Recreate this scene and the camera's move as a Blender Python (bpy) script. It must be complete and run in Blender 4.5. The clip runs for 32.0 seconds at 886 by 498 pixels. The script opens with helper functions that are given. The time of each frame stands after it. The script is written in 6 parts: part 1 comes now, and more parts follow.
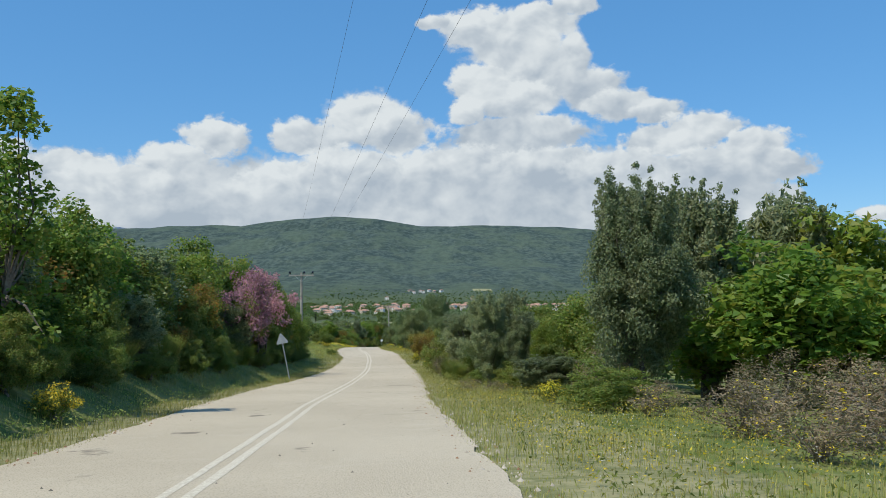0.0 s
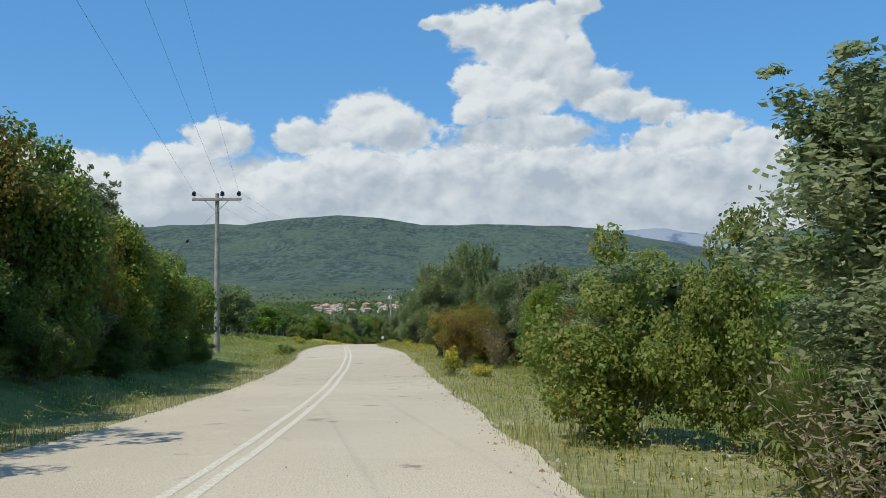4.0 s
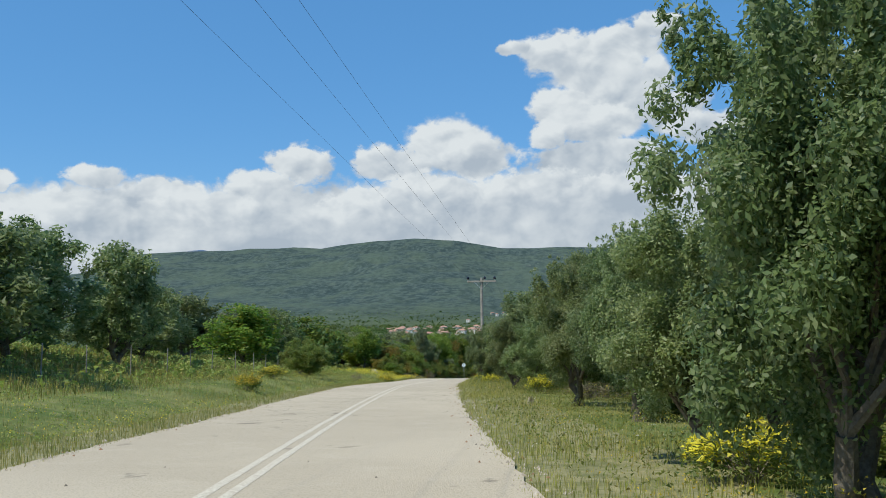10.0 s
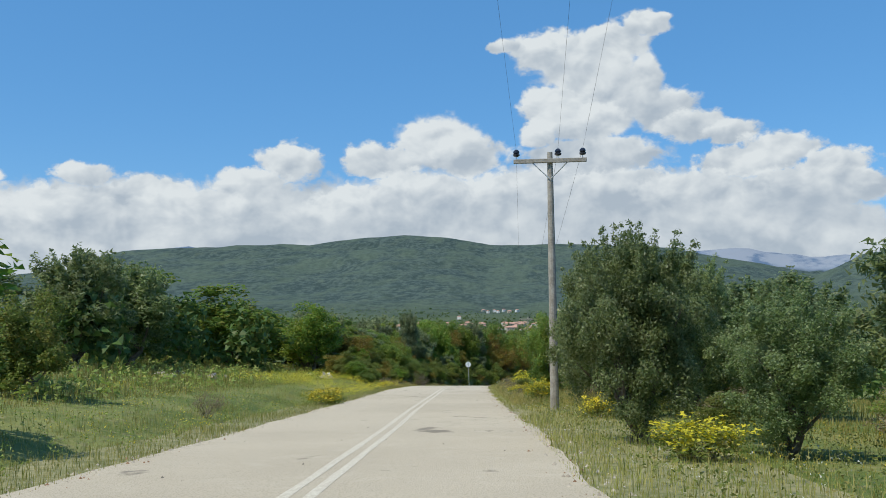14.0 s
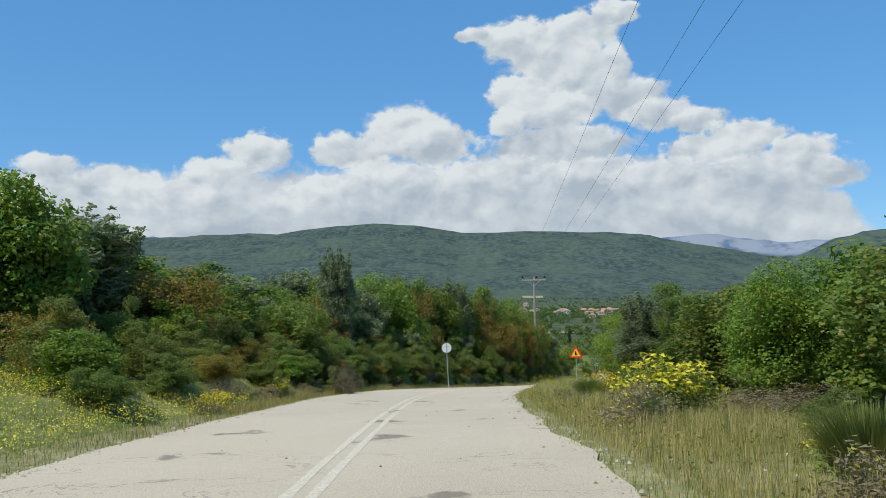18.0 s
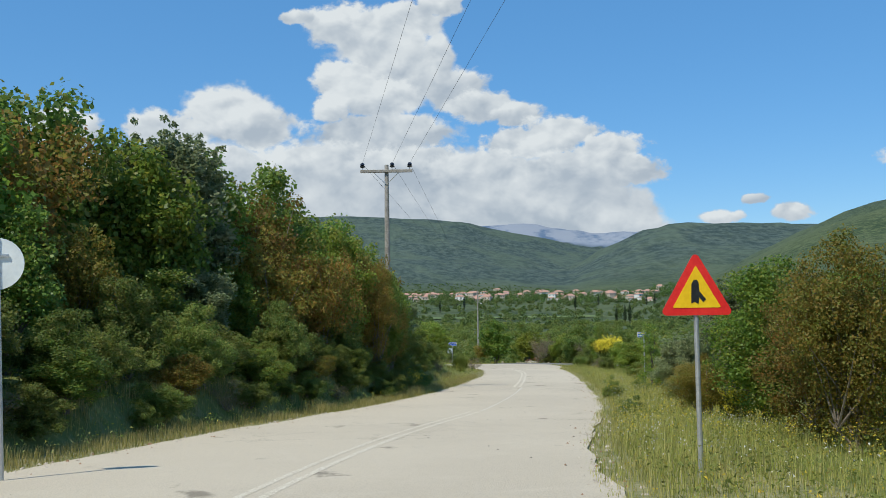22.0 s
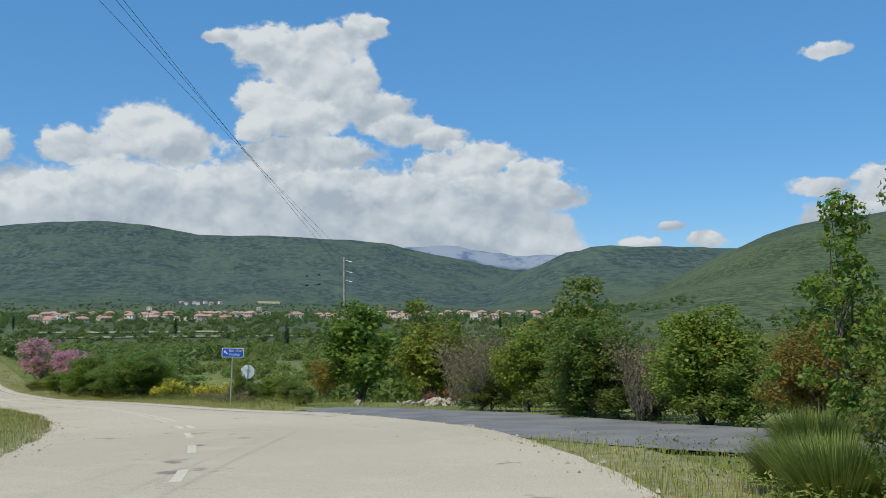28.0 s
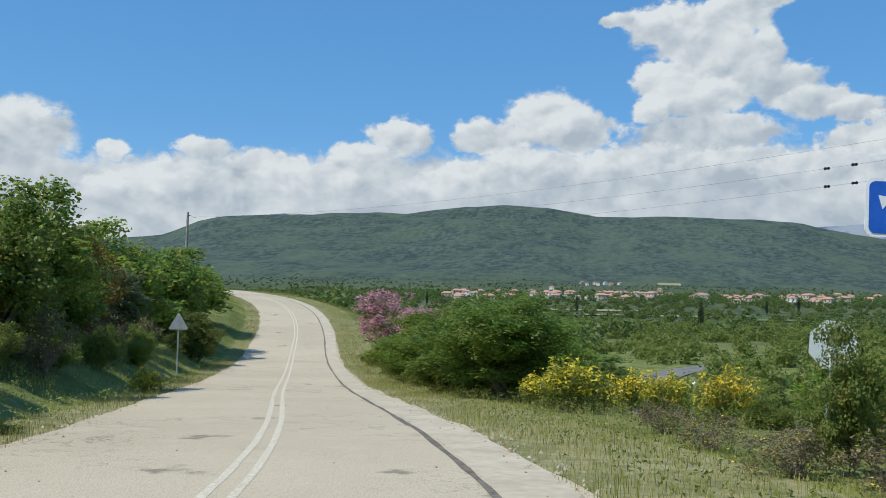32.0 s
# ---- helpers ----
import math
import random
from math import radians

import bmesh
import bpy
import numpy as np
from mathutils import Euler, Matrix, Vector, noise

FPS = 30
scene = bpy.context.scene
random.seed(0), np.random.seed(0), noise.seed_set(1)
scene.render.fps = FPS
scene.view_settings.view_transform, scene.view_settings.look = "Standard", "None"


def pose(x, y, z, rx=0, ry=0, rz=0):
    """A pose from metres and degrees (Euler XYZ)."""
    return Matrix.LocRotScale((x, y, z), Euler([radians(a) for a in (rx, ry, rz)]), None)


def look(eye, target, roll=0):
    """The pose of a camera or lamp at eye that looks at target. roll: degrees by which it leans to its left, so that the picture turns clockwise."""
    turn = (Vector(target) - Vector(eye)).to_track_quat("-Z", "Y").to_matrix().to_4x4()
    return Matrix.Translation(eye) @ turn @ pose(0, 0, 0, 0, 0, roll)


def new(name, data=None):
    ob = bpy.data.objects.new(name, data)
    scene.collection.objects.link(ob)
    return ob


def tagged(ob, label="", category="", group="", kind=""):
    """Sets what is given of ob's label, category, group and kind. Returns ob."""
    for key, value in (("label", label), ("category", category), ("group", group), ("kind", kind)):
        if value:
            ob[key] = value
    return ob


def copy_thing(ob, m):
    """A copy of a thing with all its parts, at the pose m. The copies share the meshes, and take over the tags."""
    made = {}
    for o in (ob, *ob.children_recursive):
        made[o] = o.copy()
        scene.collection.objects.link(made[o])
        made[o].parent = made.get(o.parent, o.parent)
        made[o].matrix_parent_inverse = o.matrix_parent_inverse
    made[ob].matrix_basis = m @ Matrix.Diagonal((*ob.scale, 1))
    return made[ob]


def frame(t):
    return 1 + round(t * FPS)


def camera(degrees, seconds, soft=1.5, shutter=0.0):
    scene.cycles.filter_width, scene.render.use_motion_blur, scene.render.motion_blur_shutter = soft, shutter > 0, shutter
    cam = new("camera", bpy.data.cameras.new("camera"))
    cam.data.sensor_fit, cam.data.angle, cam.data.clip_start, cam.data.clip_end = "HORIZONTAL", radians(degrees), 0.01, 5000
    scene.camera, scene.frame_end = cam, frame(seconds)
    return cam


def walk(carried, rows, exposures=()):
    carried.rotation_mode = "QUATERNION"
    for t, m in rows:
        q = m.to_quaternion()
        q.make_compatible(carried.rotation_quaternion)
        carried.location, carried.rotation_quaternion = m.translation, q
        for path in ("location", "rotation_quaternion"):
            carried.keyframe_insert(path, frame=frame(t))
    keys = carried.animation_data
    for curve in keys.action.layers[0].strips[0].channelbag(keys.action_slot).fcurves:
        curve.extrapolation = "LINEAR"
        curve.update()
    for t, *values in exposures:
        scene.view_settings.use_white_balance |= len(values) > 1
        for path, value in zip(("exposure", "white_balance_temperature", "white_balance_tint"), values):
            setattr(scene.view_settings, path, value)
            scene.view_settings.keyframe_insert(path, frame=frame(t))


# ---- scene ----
cam = camera(51.675, 32.0, 0.9)
PATH = [
    (0.0, pose(0.000, -0.000, 1.300, 94.206, 0.806, 0.152)),
    (0.5, pose(-0.385, 5.618, 1.046, 94.261, 0.730, 0.376)),
    (1.0, pose(-0.787, 11.234, 0.805, 94.264, 0.871, 0.384)),
    (1.5, pose(-1.196, 16.850, 0.557, 94.268, 0.767, 0.389)),
    (2.0, pose(-1.524, 22.481, 0.312, 94.239, 0.954, 0.371)),
    (2.5, pose(-1.838, 28.126, 0.072, 94.203, 0.887, 0.396)),
    (3.0, pose(-2.057, 33.802, -0.152, 94.256, 0.865, 0.358)),
    (3.5, pose(-2.316, 39.484, -0.368, 94.213, 0.795, 0.358)),
    (5.5, pose(-3.595, 62.197, -1.080, 94.443, 1.111, 0.649)),
    (6.0, pose(-4.034, 67.813, -1.226, 94.885, 0.960, 1.319)),
    (6.5, pose(-4.435, 73.373, -1.320, 95.230, 0.793, 2.251)),
    (7.0, pose(-4.723, 78.922, -1.331, 95.403, 1.495, 3.357)),
    (7.5, pose(-5.106, 84.490, -1.289, 95.726, 0.906, 4.389)),
    (8.0, pose(-5.576, 90.062, -1.257, 95.909, 0.376, 5.072)),
    (8.5, pose(-6.110, 95.635, -1.266, 95.877, 0.412, 5.187)),
    (9.0, pose(-6.687, 101.209, -1.325, 95.857, -0.027, 5.058)),
    (9.5, pose(-7.300, 106.786, -1.434, 95.834, 0.374, 5.202)),
    (10.0, pose(-7.990, 112.371, -1.568, 95.811, 0.467, 5.211)),
    (10.5, pose(-8.787, 117.972, -1.706, 95.837, 0.403, 5.202)),
    (11.0, pose(-9.529, 123.619, -1.848, 95.803, 0.255, 5.152)),
    (11.5, pose(-10.100, 129.330, -1.993, 95.795, 0.439, 5.195)),
    (12.0, pose(-10.642, 135.105, -2.125, 95.770, 0.457, 5.232)),
    (12.5, pose(-11.273, 140.947, -2.230, 95.786, 0.476, 5.252)),
    (13.0, pose(-11.915, 146.872, -2.322, 95.781, 0.318, 5.184)),
    (13.5, pose(-12.478, 152.887, -2.430, 95.750, 0.297, 4.973)),
    (14.0, pose(-12.999, 158.934, -2.561, 95.682, 0.455, 4.571)),
    (14.5, pose(-13.493, 164.946, -2.706, 95.504, 0.460, 4.076)),
    (15.0, pose(-13.917, 171.004, -2.904, 95.227, 0.585, 3.511)),
    (15.5, pose(-14.337, 177.105, -3.137, 95.063, 0.802, 3.062)),
    (17.5, pose(-15.697, 201.878, -4.045, 94.991, 1.131, 2.765)),
    (18.0, pose(-16.109, 208.140, -4.243, 94.990, 1.078, 2.746)),
    (18.5, pose(-16.492, 214.422, -4.427, 94.953, 0.973, 2.670)),
    (19.0, pose(-16.742, 220.729, -4.603, 95.025, 0.779, 1.903)),
    (19.5, pose(-16.867, 227.058, -4.791, 95.045, 0.993, 0.821)),
    (20.0, pose(-16.842, 233.398, -5.009, 94.839, 1.268, -0.583)),
    (20.5, pose(-16.653, 239.729, -5.261, 94.541, 1.386, -2.052)),
    (21.0, pose(-16.343, 246.059, -5.541, 94.335, 1.366, -3.987)),
    (21.5, pose(-15.783, 252.401, -5.853, 94.216, 1.238, -5.949)),
    (22.0, pose(-15.019, 258.626, -6.233, 93.982, 0.761, -8.459)),
    (22.5, pose(-14.011, 264.751, -6.620, 93.822, 0.992, -11.208)),
    (23.0, pose(-12.725, 270.746, -7.002, 93.786, 1.017, -14.235)),
    (23.5, pose(-11.117, 276.586, -7.381, 93.879, 1.284, -16.316)),
    (24.0, pose(-9.348, 282.337, -7.744, 94.115, 1.383, -18.025)),
    (24.5, pose(-7.649, 288.079, -8.062, 94.369, 1.447, -19.215)),
    (26.5, pose(-1.343, 310.553, -8.979, 94.554, 1.652, -19.785)),
    (27.0, pose(0.128, 316.021, -9.131, 94.956, 1.412, -18.270)),
    (27.5, pose(1.466, 321.424, -9.270, 95.150, 1.283, -16.069)),
    (28.0, pose(2.526, 326.713, -9.406, 95.390, 0.514, -13.332)),
    (28.5, pose(3.205, 331.786, -9.563, 95.575, -0.698, -10.128)),
    (29.0, pose(3.656, 336.653, -9.731, 95.421, -0.990, -6.551)),
    (29.5, pose(3.784, 341.507, -9.896, 95.137, -0.784, -3.226)),
    (30.0, pose(3.548, 346.360, -10.076, 94.890, -0.711, 0.058)),
    (30.5, pose(3.099, 350.961, -10.288, 94.700, -0.893, 2.883)),
    (31.0, pose(2.501, 355.326, -10.520, 94.478, -0.877, 5.581)),
    (31.5, pose(1.654, 359.679, -10.760, 94.298, -1.022, 8.352)),
    (32.0, pose(0.626, 364.015, -10.984, 94.157, -1.160, 11.184)),
]
walk(cam, PATH, [(0.0, 0.19, 6560.0, 5.0), (24.0, 0.19, 6560.0, 5.0), (27.5, 0.07, 6520.0, 5.0), (29.2, 0.06, 6520.0, 5.0), (30.8, 0.16, 6560.0, 5.0), (32.0, 0.17, 6560.0, 5.0)])

# ---- world and sun ----
SUN_EL = 55.5
SUN_TO = Vector((-0.745, -0.667, 0)).normalized()
sun_dir = Vector((SUN_TO.x * math.cos(radians(SUN_EL)), SUN_TO.y * math.cos(radians(SUN_EL)), math.sin(radians(SUN_EL))))
sun_data = bpy.data.lights.new("sun", "SUN")
sun_data.energy, sun_data.angle, sun_data.color = 3.5, radians(0.53), (1.0, 0.95, 0.87)
sun = new("sun", sun_data)
sun.matrix_world = look(sun_dir * 100, (0, 0, 0))


class Nodes:
    """Short hand for building node trees."""

    def __init__(self, tree):
        self.t = tree

    def add(self, kind, **values):
        n = self.t.nodes.new(kind)
        for k, v in values.items():
            if k.startswith("i_"):
                n.inputs[int(k[2:])].default_value = v
        return n

    def link(self, a, b):
        self.t.links.new(a, b)

    def math(self, op, a, b=None, c=None, clamp=False):
        n = self.t.nodes.new("ShaderNodeMath")
        n.operation, n.use_clamp = op, clamp
        for k, v in enumerate((a, b, c)):
            if v is None:
                continue
            if isinstance(v, (int, float)):
                n.inputs[k].default_value = v
            else:
                self.link(v, n.inputs[k])
        return n.outputs[0]

    def mix(self, fac, a, b):
        n = self.t.nodes.new("ShaderNodeMix")
        n.data_type = "RGBA"
        for sock, v in ((n.inputs[0], fac), (n.inputs[6], a), (n.inputs[7], b)):
            if isinstance(v, (int, float)):
                sock.default_value = v
            elif isinstance(v, tuple):
                sock.default_value = (*v, 1)
            else:
                self.link(v, sock)
        return n.outputs[2]

    def noise(self, vec, scale, detail=4.0, rough=0.55, dist=0.0):
        n = self.t.nodes.new("ShaderNodeTexNoise")
        n.inputs["Scale"].default_value = scale
        n.inputs["Detail"].default_value = detail
        n.inputs["Roughness"].default_value = rough
        n.inputs["Distortion"].default_value = dist
        if vec is not None:
            self.link(vec, n.inputs["Vector"])
        return n.outputs["Fac"]

    def smooth(self, v, lo, hi):
        n = self.t.nodes.new("ShaderNodeMapRange")
        n.interpolation_type = "SMOOTHSTEP"
        self.link(v, n.inputs[0])
        n.inputs[1].default_value, n.inputs[2].default_value = lo, hi
        return n.outputs[0]


def build_world():
    w = bpy.data.worlds.new("sky")
    scene.world = w
    w.use_nodes = True
    w.node_tree.nodes.clear()
    g = Nodes(w.node_tree)
    out = g.add("ShaderNodeOutputWorld")
    sky = g.add("ShaderNodeTexSky")
    sky.sky_type, sky.sun_disc = "NISHITA", False
    sky.sun_elevation = radians(SUN_EL)
    sky.sun_rotation = math.atan2(SUN_TO.x, SUN_TO.y)
    sky.altitude, sky.air_density, sky.dust_density, sky.ozone_density = 300, 1.0, 0.3, 4.0
    co = g.add("ShaderNodeTexCoord")
    sep = g.add("ShaderNodeSeparateXYZ")
    g.link(co.outputs["Generated"], sep.inputs[0])
    az = g.math("MULTIPLY", g.math("ARCTAN2", sep.outputs[0], sep.outputs[1]), 57.29578)
    el = g.math("MULTIPLY", g.math("ARCSINE", sep.outputs[2]), 57.29578)
    comb = g.add("ShaderNodeCombineXYZ")
    g.link(az, comb.inputs[0])
    g.link(g.math("MULTIPLY", el, 1.3), comb.inputs[1])
    p = comb.outputs[0]

    def shifted_noise(dx, dy, scale, detail, rough, dist):
        shift = g.add("ShaderNodeVectorMath")
        shift.operation = "ADD"
        g.link(p, shift.inputs[0])
        shift.inputs[1].default_value = (dx, dy, 0)
        return g.noise(shift.outputs[0], scale, detail, rough, dist)

    n_big = g.noise(p, 0.16, 5.0, 0.55, 0.2)
    n_mid = g.noise(p, 0.55, 8.0, 0.6, 0.25)
    n_puff = g.noise(p, 1.25, 5.0, 0.55, 0.1)
    wob = g.math("ADD", g.math("MULTIPLY", g.math("SUBTRACT", n_mid, 0.5), 2.0), g.math("MULTIPLY", g.math("SUBTRACT", n_puff, 0.5), 1.0))
    relief = g.math("SUBTRACT", g.noise(p, 0.5, 3.0, 0.5, 0.3), shifted_noise(-0.4, 0.75, 0.5, 3.0, 0.5, 0.3))
    broad_relief = g.math("SUBTRACT", n_big, shifted_noise(-0.8, 1.6, 0.16, 5.0, 0.55, 0.2))
    # the hazy bank behind: elevation of its top against azimuth
    curve = g.add("ShaderNodeFloatCurve")
    cm = curve.mapping
    pts = cm.curves[0].points
    lo, hi = -180.0, 180.0
    for k, (a, e) in enumerate(CLOUD_TOPS):
        pos_x, pos_y = (a - lo) / (hi - lo), e / 24.0
        if k < 2:
            pts[k].location = (pos_x, pos_y)
        else:
            pts.new(pos_x, pos_y)
    for q in pts:
        q.handle_type = "VECTOR"
    cm.update()
    g.link(g.math("DIVIDE", g.math("SUBTRACT", az, lo), hi - lo), curve.inputs["Value"])
    inside = g.math("ADD", g.math("SUBTRACT", g.math("MULTIPLY", curve.outputs[0], 24.0), el), g.math("MULTIPLY", wob, 1.5))
    mask = g.math("MULTIPLY", g.smooth(inside, -0.35, 0.9), g.smooth(el, -1.0, 0.5))
    lum = g.math("ADD", 0.36, g.math("ADD", g.math("MULTIPLY", relief, 0.9), g.math("MULTIPLY", broad_relief, 2.0)))
    lum = g.math("ADD", lum, g.math("MULTIPLY", g.math("SUBTRACT", n_big, 0.5), 0.8), clamp=True)
    colour = g.mix(lum, CLOUD_DARK, CLOUD_LIGHT)
    # single heads of cumulus, lit from above and from the left
    for a, e, ra, re, base in CLOUD_HEADS:
        u = g.math("DIVIDE", g.math("SUBTRACT", az, a), ra)
        v = g.math("DIVIDE", g.math("SUBTRACT", el, e), re)
        r = g.math("SQRT", g.math("ADD", g.math("MULTIPLY", u, u), g.math("MULTIPLY", v, v)))
        r = g.math("ADD", r, g.math("MULTIPLY", wob, min(0.6, 0.8 / re)))
        alpha = g.math("SUBTRACT", 1.0, g.smooth(r, 0.7, 1.0))
        shade = g.math("ADD", g.math("MULTIPLY", v, 0.62), g.math("ADD", g.math("MULTIPLY", u, -0.2), g.math("MULTIPLY", broad_relief, 1.8)))
        shade = g.math("ADD", g.math("ADD", shade, base - 0.1), g.math("MULTIPLY", relief, 1.7), clamp=True)
        soft = g.math("MULTIPLY", alpha, g.smooth(v, -1.05, 0.1))
        colour = g.mix(soft, colour, g.mix(shade, CLOUD_DARK, CLOUD_LIGHT))
        mask = g.math("MAXIMUM", mask, alpha)
    tint = g.add("ShaderNodeHueSaturation")
    tint.inputs["Saturation"].default_value = SKY_SATURATION
    g.link(sky.outputs[0], tint.inputs["Color"])
    scaled = g.add("ShaderNodeVectorMath")
    scaled.operation = "SCALE"
    g.link(tint.outputs[0], scaled.inputs[0])
    scaled.inputs[3].default_value = SKY_STRENGTH
    bg = g.add("ShaderNodeBackground")
    g.link(g.mix(mask, g.mix(0.5, scaled.outputs[0], SKY_HAZE), colour), bg.inputs[0])
    g.link(bg.outputs[0], out.inputs[0])


SKY_STRENGTH, SKY_SATURATION = 0.142, 1.25
SKY_HAZE = (0.108, 0.285, 0.59)
CLOUD_LIGHT, CLOUD_DARK = (0.64, 0.67, 0.715), (0.365, 0.42, 0.505)
CLOUD_TOPS = [(-180, 6), (-120, 5), (-70, 8), (-45, 9.6), (-37, 10), (-33, 9.0), (-25, 9.8), (-18.6, 9.5), (-14, 10.2), (-11, 9.8), (-7, 10.4), (-4, 10.8), (-1.7, 10.6),
              (0.5, 10.8), (3.5, 11.4), (6.5, 11.0), (9, 10.4), (12, 10.0), (15, 9.8), (18, 9.3), (20.5, 8.2), (22.3, 6.4), (23, 4), (33.8, 4), (34.6, 7.4), (37.3, 8.0),
              (40.2, 9.6), (42.4, 11.0), (46, 11.5), (60, 9), (100, 5), (180, 6)]
CLOUD_HEADS = [(4.7, 11.2, 5.4, 1.6, 0.4), (9.3, 13.9, 2.6, 1.6, 0.55), (11.3, 12.8, 2.8, 1.25, 0.62), (13.3, 12.3, 1.9, 0.95, 0.72), (8.3, 15.6, 1.25, 2.1, 0.5), (13.6, 10.4, 2.9, 1.3, 0.55), (15.8, 10.9, 3.1, 1.4, 0.75),
               (18.8, 9.9, 2.7, 1.2, 0.7), (20.6, 8.7, 2.0, 1.15, 0.65), (16.8, 8.6, 5.4, 1.6, 0.5), (5.4, 14.7, 3.85, 2.65, 0.6), (4.7, 16.8, 4.05, 2.2, 0.75), (2.6, 17.6, 3.0, 1.6, 0.8),
               (1.2, 17.9, 1.95, 0.9, 0.75), (-0.5, 18.1, 1.3, 0.5, 0.6), (6.5, 17.9, 2.6, 1.5, 0.8), (8.3, 19.0, 1.8, 0.92, 0.8), (9.4, 19.3, 1.0, 0.38, 0.7), (4.4, 13.3, 3.45, 1.5, 0.8),
               (2.3, 14.4, 2.25, 1.55, 0.9), (1.6, 12.7, 1.5, 1.2, 0.85), (-4.6, 12.2, 3.25, 2.05, 0.8), (-3.1, 11.6, 2.5, 1.75, 0.65), (-8.3, 11.2, 3.1, 1.3, 0.72)]
CLOUD_HEADS += [(-6.0, 9.0, 3.95, 1.95, 0.75), (-10.0, 8.3, 3.6, 1.75, 0.8), (0.6, 9.2, 4.3, 1.75, 0.6), (6.9, 9.3, 4.65, 1.4, 0.58), (11.1, 9.0, 3.95, 1.4, 0.62), (-14.1, 11.0, 2.5, 1.35, 0.72),
                (-16.5, 9.6, 2.7, 1.4, 0.72), (-22.5, 8.8, 3.95, 1.4, 0.68), (-26.1, 9.8, 2.0, 0.9, 0.6), (-19.8, 7.9, 5.0, 1.6, 0.6), (-27.2, 7.5, 4.65, 1.95, 0.65), (-30.8, 6.6, 3.2, 1.95, 0.75),
                (-31.5, 9.4, 1.1, 0.9, 0.7), (-37.0, 10.0, 4.0, 2.2, 0.68), (36.7, 16.1, 1.6, 0.55, 0.6), (29.5, 5.7, 1.5, 0.65, 0.78), (27.5, 6.5, 1.05, 0.4, 0.62), (25.5, 5.5, 1.6, 0.5, 0.68),
                (40.1, 8.4, 2.85, 1.3, 0.75), (42.6, 9.6, 2.7, 1.95, 0.8), (44.7, 10.2, 2.2, 2.1, 0.8), (36.0, 8.4, 2.0, 0.65, 0.6), (41.9, 7.6, 5.0, 1.6, 0.6)]
build_world()

# ---- materials ----
def shader(name, rough=0.8, metal=0.0, spec=0.3):
    m = bpy.data.materials.new(name)
    m.use_nodes = True
    m.node_tree.nodes.clear()
    g = Nodes(m.node_tree)
    out = g.add("ShaderNodeOutputMaterial")
    b = g.add("ShaderNodeBsdfPrincipled")
    b.inputs["Roughness"].default_value = rough
    b.inputs["Metallic"].default_value = metal
    b.inputs["Specular IOR Level"].default_value = spec
    g.link(b.outputs[0], out.inputs[0])
    return m, g, b, out


def bump(g, b, height, strength=0.4, dist=0.02):
    n = g.add("ShaderNodeBump")
    n.inputs["Strength"].default_value = strength
    n.inputs["Distance"].default_value = dist
    g.link(height, n.inputs["Height"])
    g.link(n.outputs[0], b.inputs["Normal"])


def position(g):
    return g.add("ShaderNodeNewGeometry").outputs["Position"]


def local(g):
    return g.add("ShaderNodeTexCoord").outputs["Object"]


def plain(name, c1, c2, scale=8.0, rough=0.7, metal=0.0, spec=0.3, strength=0.25, world=False):
    """A surface of two tones mottled at two scales, with fine relief."""
    m, g, b, _ = shader(name, rough, metal, spec)
    v = position(g) if world else local(g)
    fine, broad = g.noise(v, scale * 5, 6), g.noise(v, scale, 4)
    f = g.smooth(g.math("ADD", g.math("MULTIPLY", fine, 0.45), g.math("MULTIPLY", broad, 0.55)), 0.35, 0.65)
    g.link(g.mix(f, c1, c2), b.inputs["Base Color"])
    if strength:
        bump(g, b, fine, strength, 0.01)
    return m


def leafy(name, c1, c2, c3, glow=0.55, rough=0.55, share=0.16, cool=False):
    """Leaves: each one varies, a share of them in a third tone, and light passes through them."""
    m, g, b, out = shader(name, rough, 0.0, 0.35)
    if c1[1] > c1[0] and not cool:
        c1, c2, c3 = ((c[0] * 1.06, c[1] * 1.04, c[2] * 0.74) for c in (c1, c2, c3))
    isl = g.add("ShaderNodeNewGeometry").outputs["Random Per Island"]
    rnd = g.add("ShaderNodeObjectInfo").outputs["Random"]
    broad = g.noise(local(g), 0.9, 3)
    f = g.math("ADD", g.math("MULTIPLY", isl, 0.85), g.math("MULTIPLY", g.math("SUBTRACT", broad, 0.42), 1.2), clamp=True)
    col = g.mix(f, c1, c2)
    odd = g.math("GREATER_THAN", g.math("FRACT", g.math("MULTIPLY", isl, 7.31)), 1.0 - share)
    col = g.mix(g.math("MULTIPLY", odd, 0.6), col, c3)
    # whole sprays of younger or drier leaves
    spray = g.smooth(g.noise(local(g), 1.3, 2), 0.55, 0.66)
    col = g.mix(g.math("MULTIPLY", spray, 0.42), col, c3)
    hue = g.add("ShaderNodeHueSaturation")
    g.link(g.math("ADD", 0.485, g.math("MULTIPLY", rnd, 0.03)), hue.inputs["Hue"])
    g.link(g.math("ADD", 0.78, g.math("MULTIPLY", g.math("FRACT", g.math("MULTIPLY", rnd, 5.7)), 0.44)), hue.inputs["Value"])
    g.link(col, hue.inputs["Color"])
    g.link(hue.outputs[0], b.inputs["Base Color"])
    tr = g.add("ShaderNodeBsdfTranslucent")
    g.link(hue.outputs[0], tr.inputs[0])
    mx = g.add("ShaderNodeMixShader")
    mx.inputs[0].default_value = glow
    g.link(b.outputs[0], mx.inputs[1])
    g.link(tr.outputs[0], mx.inputs[2])
    g.link(mx.outputs[0], out.inputs[0])
    return m


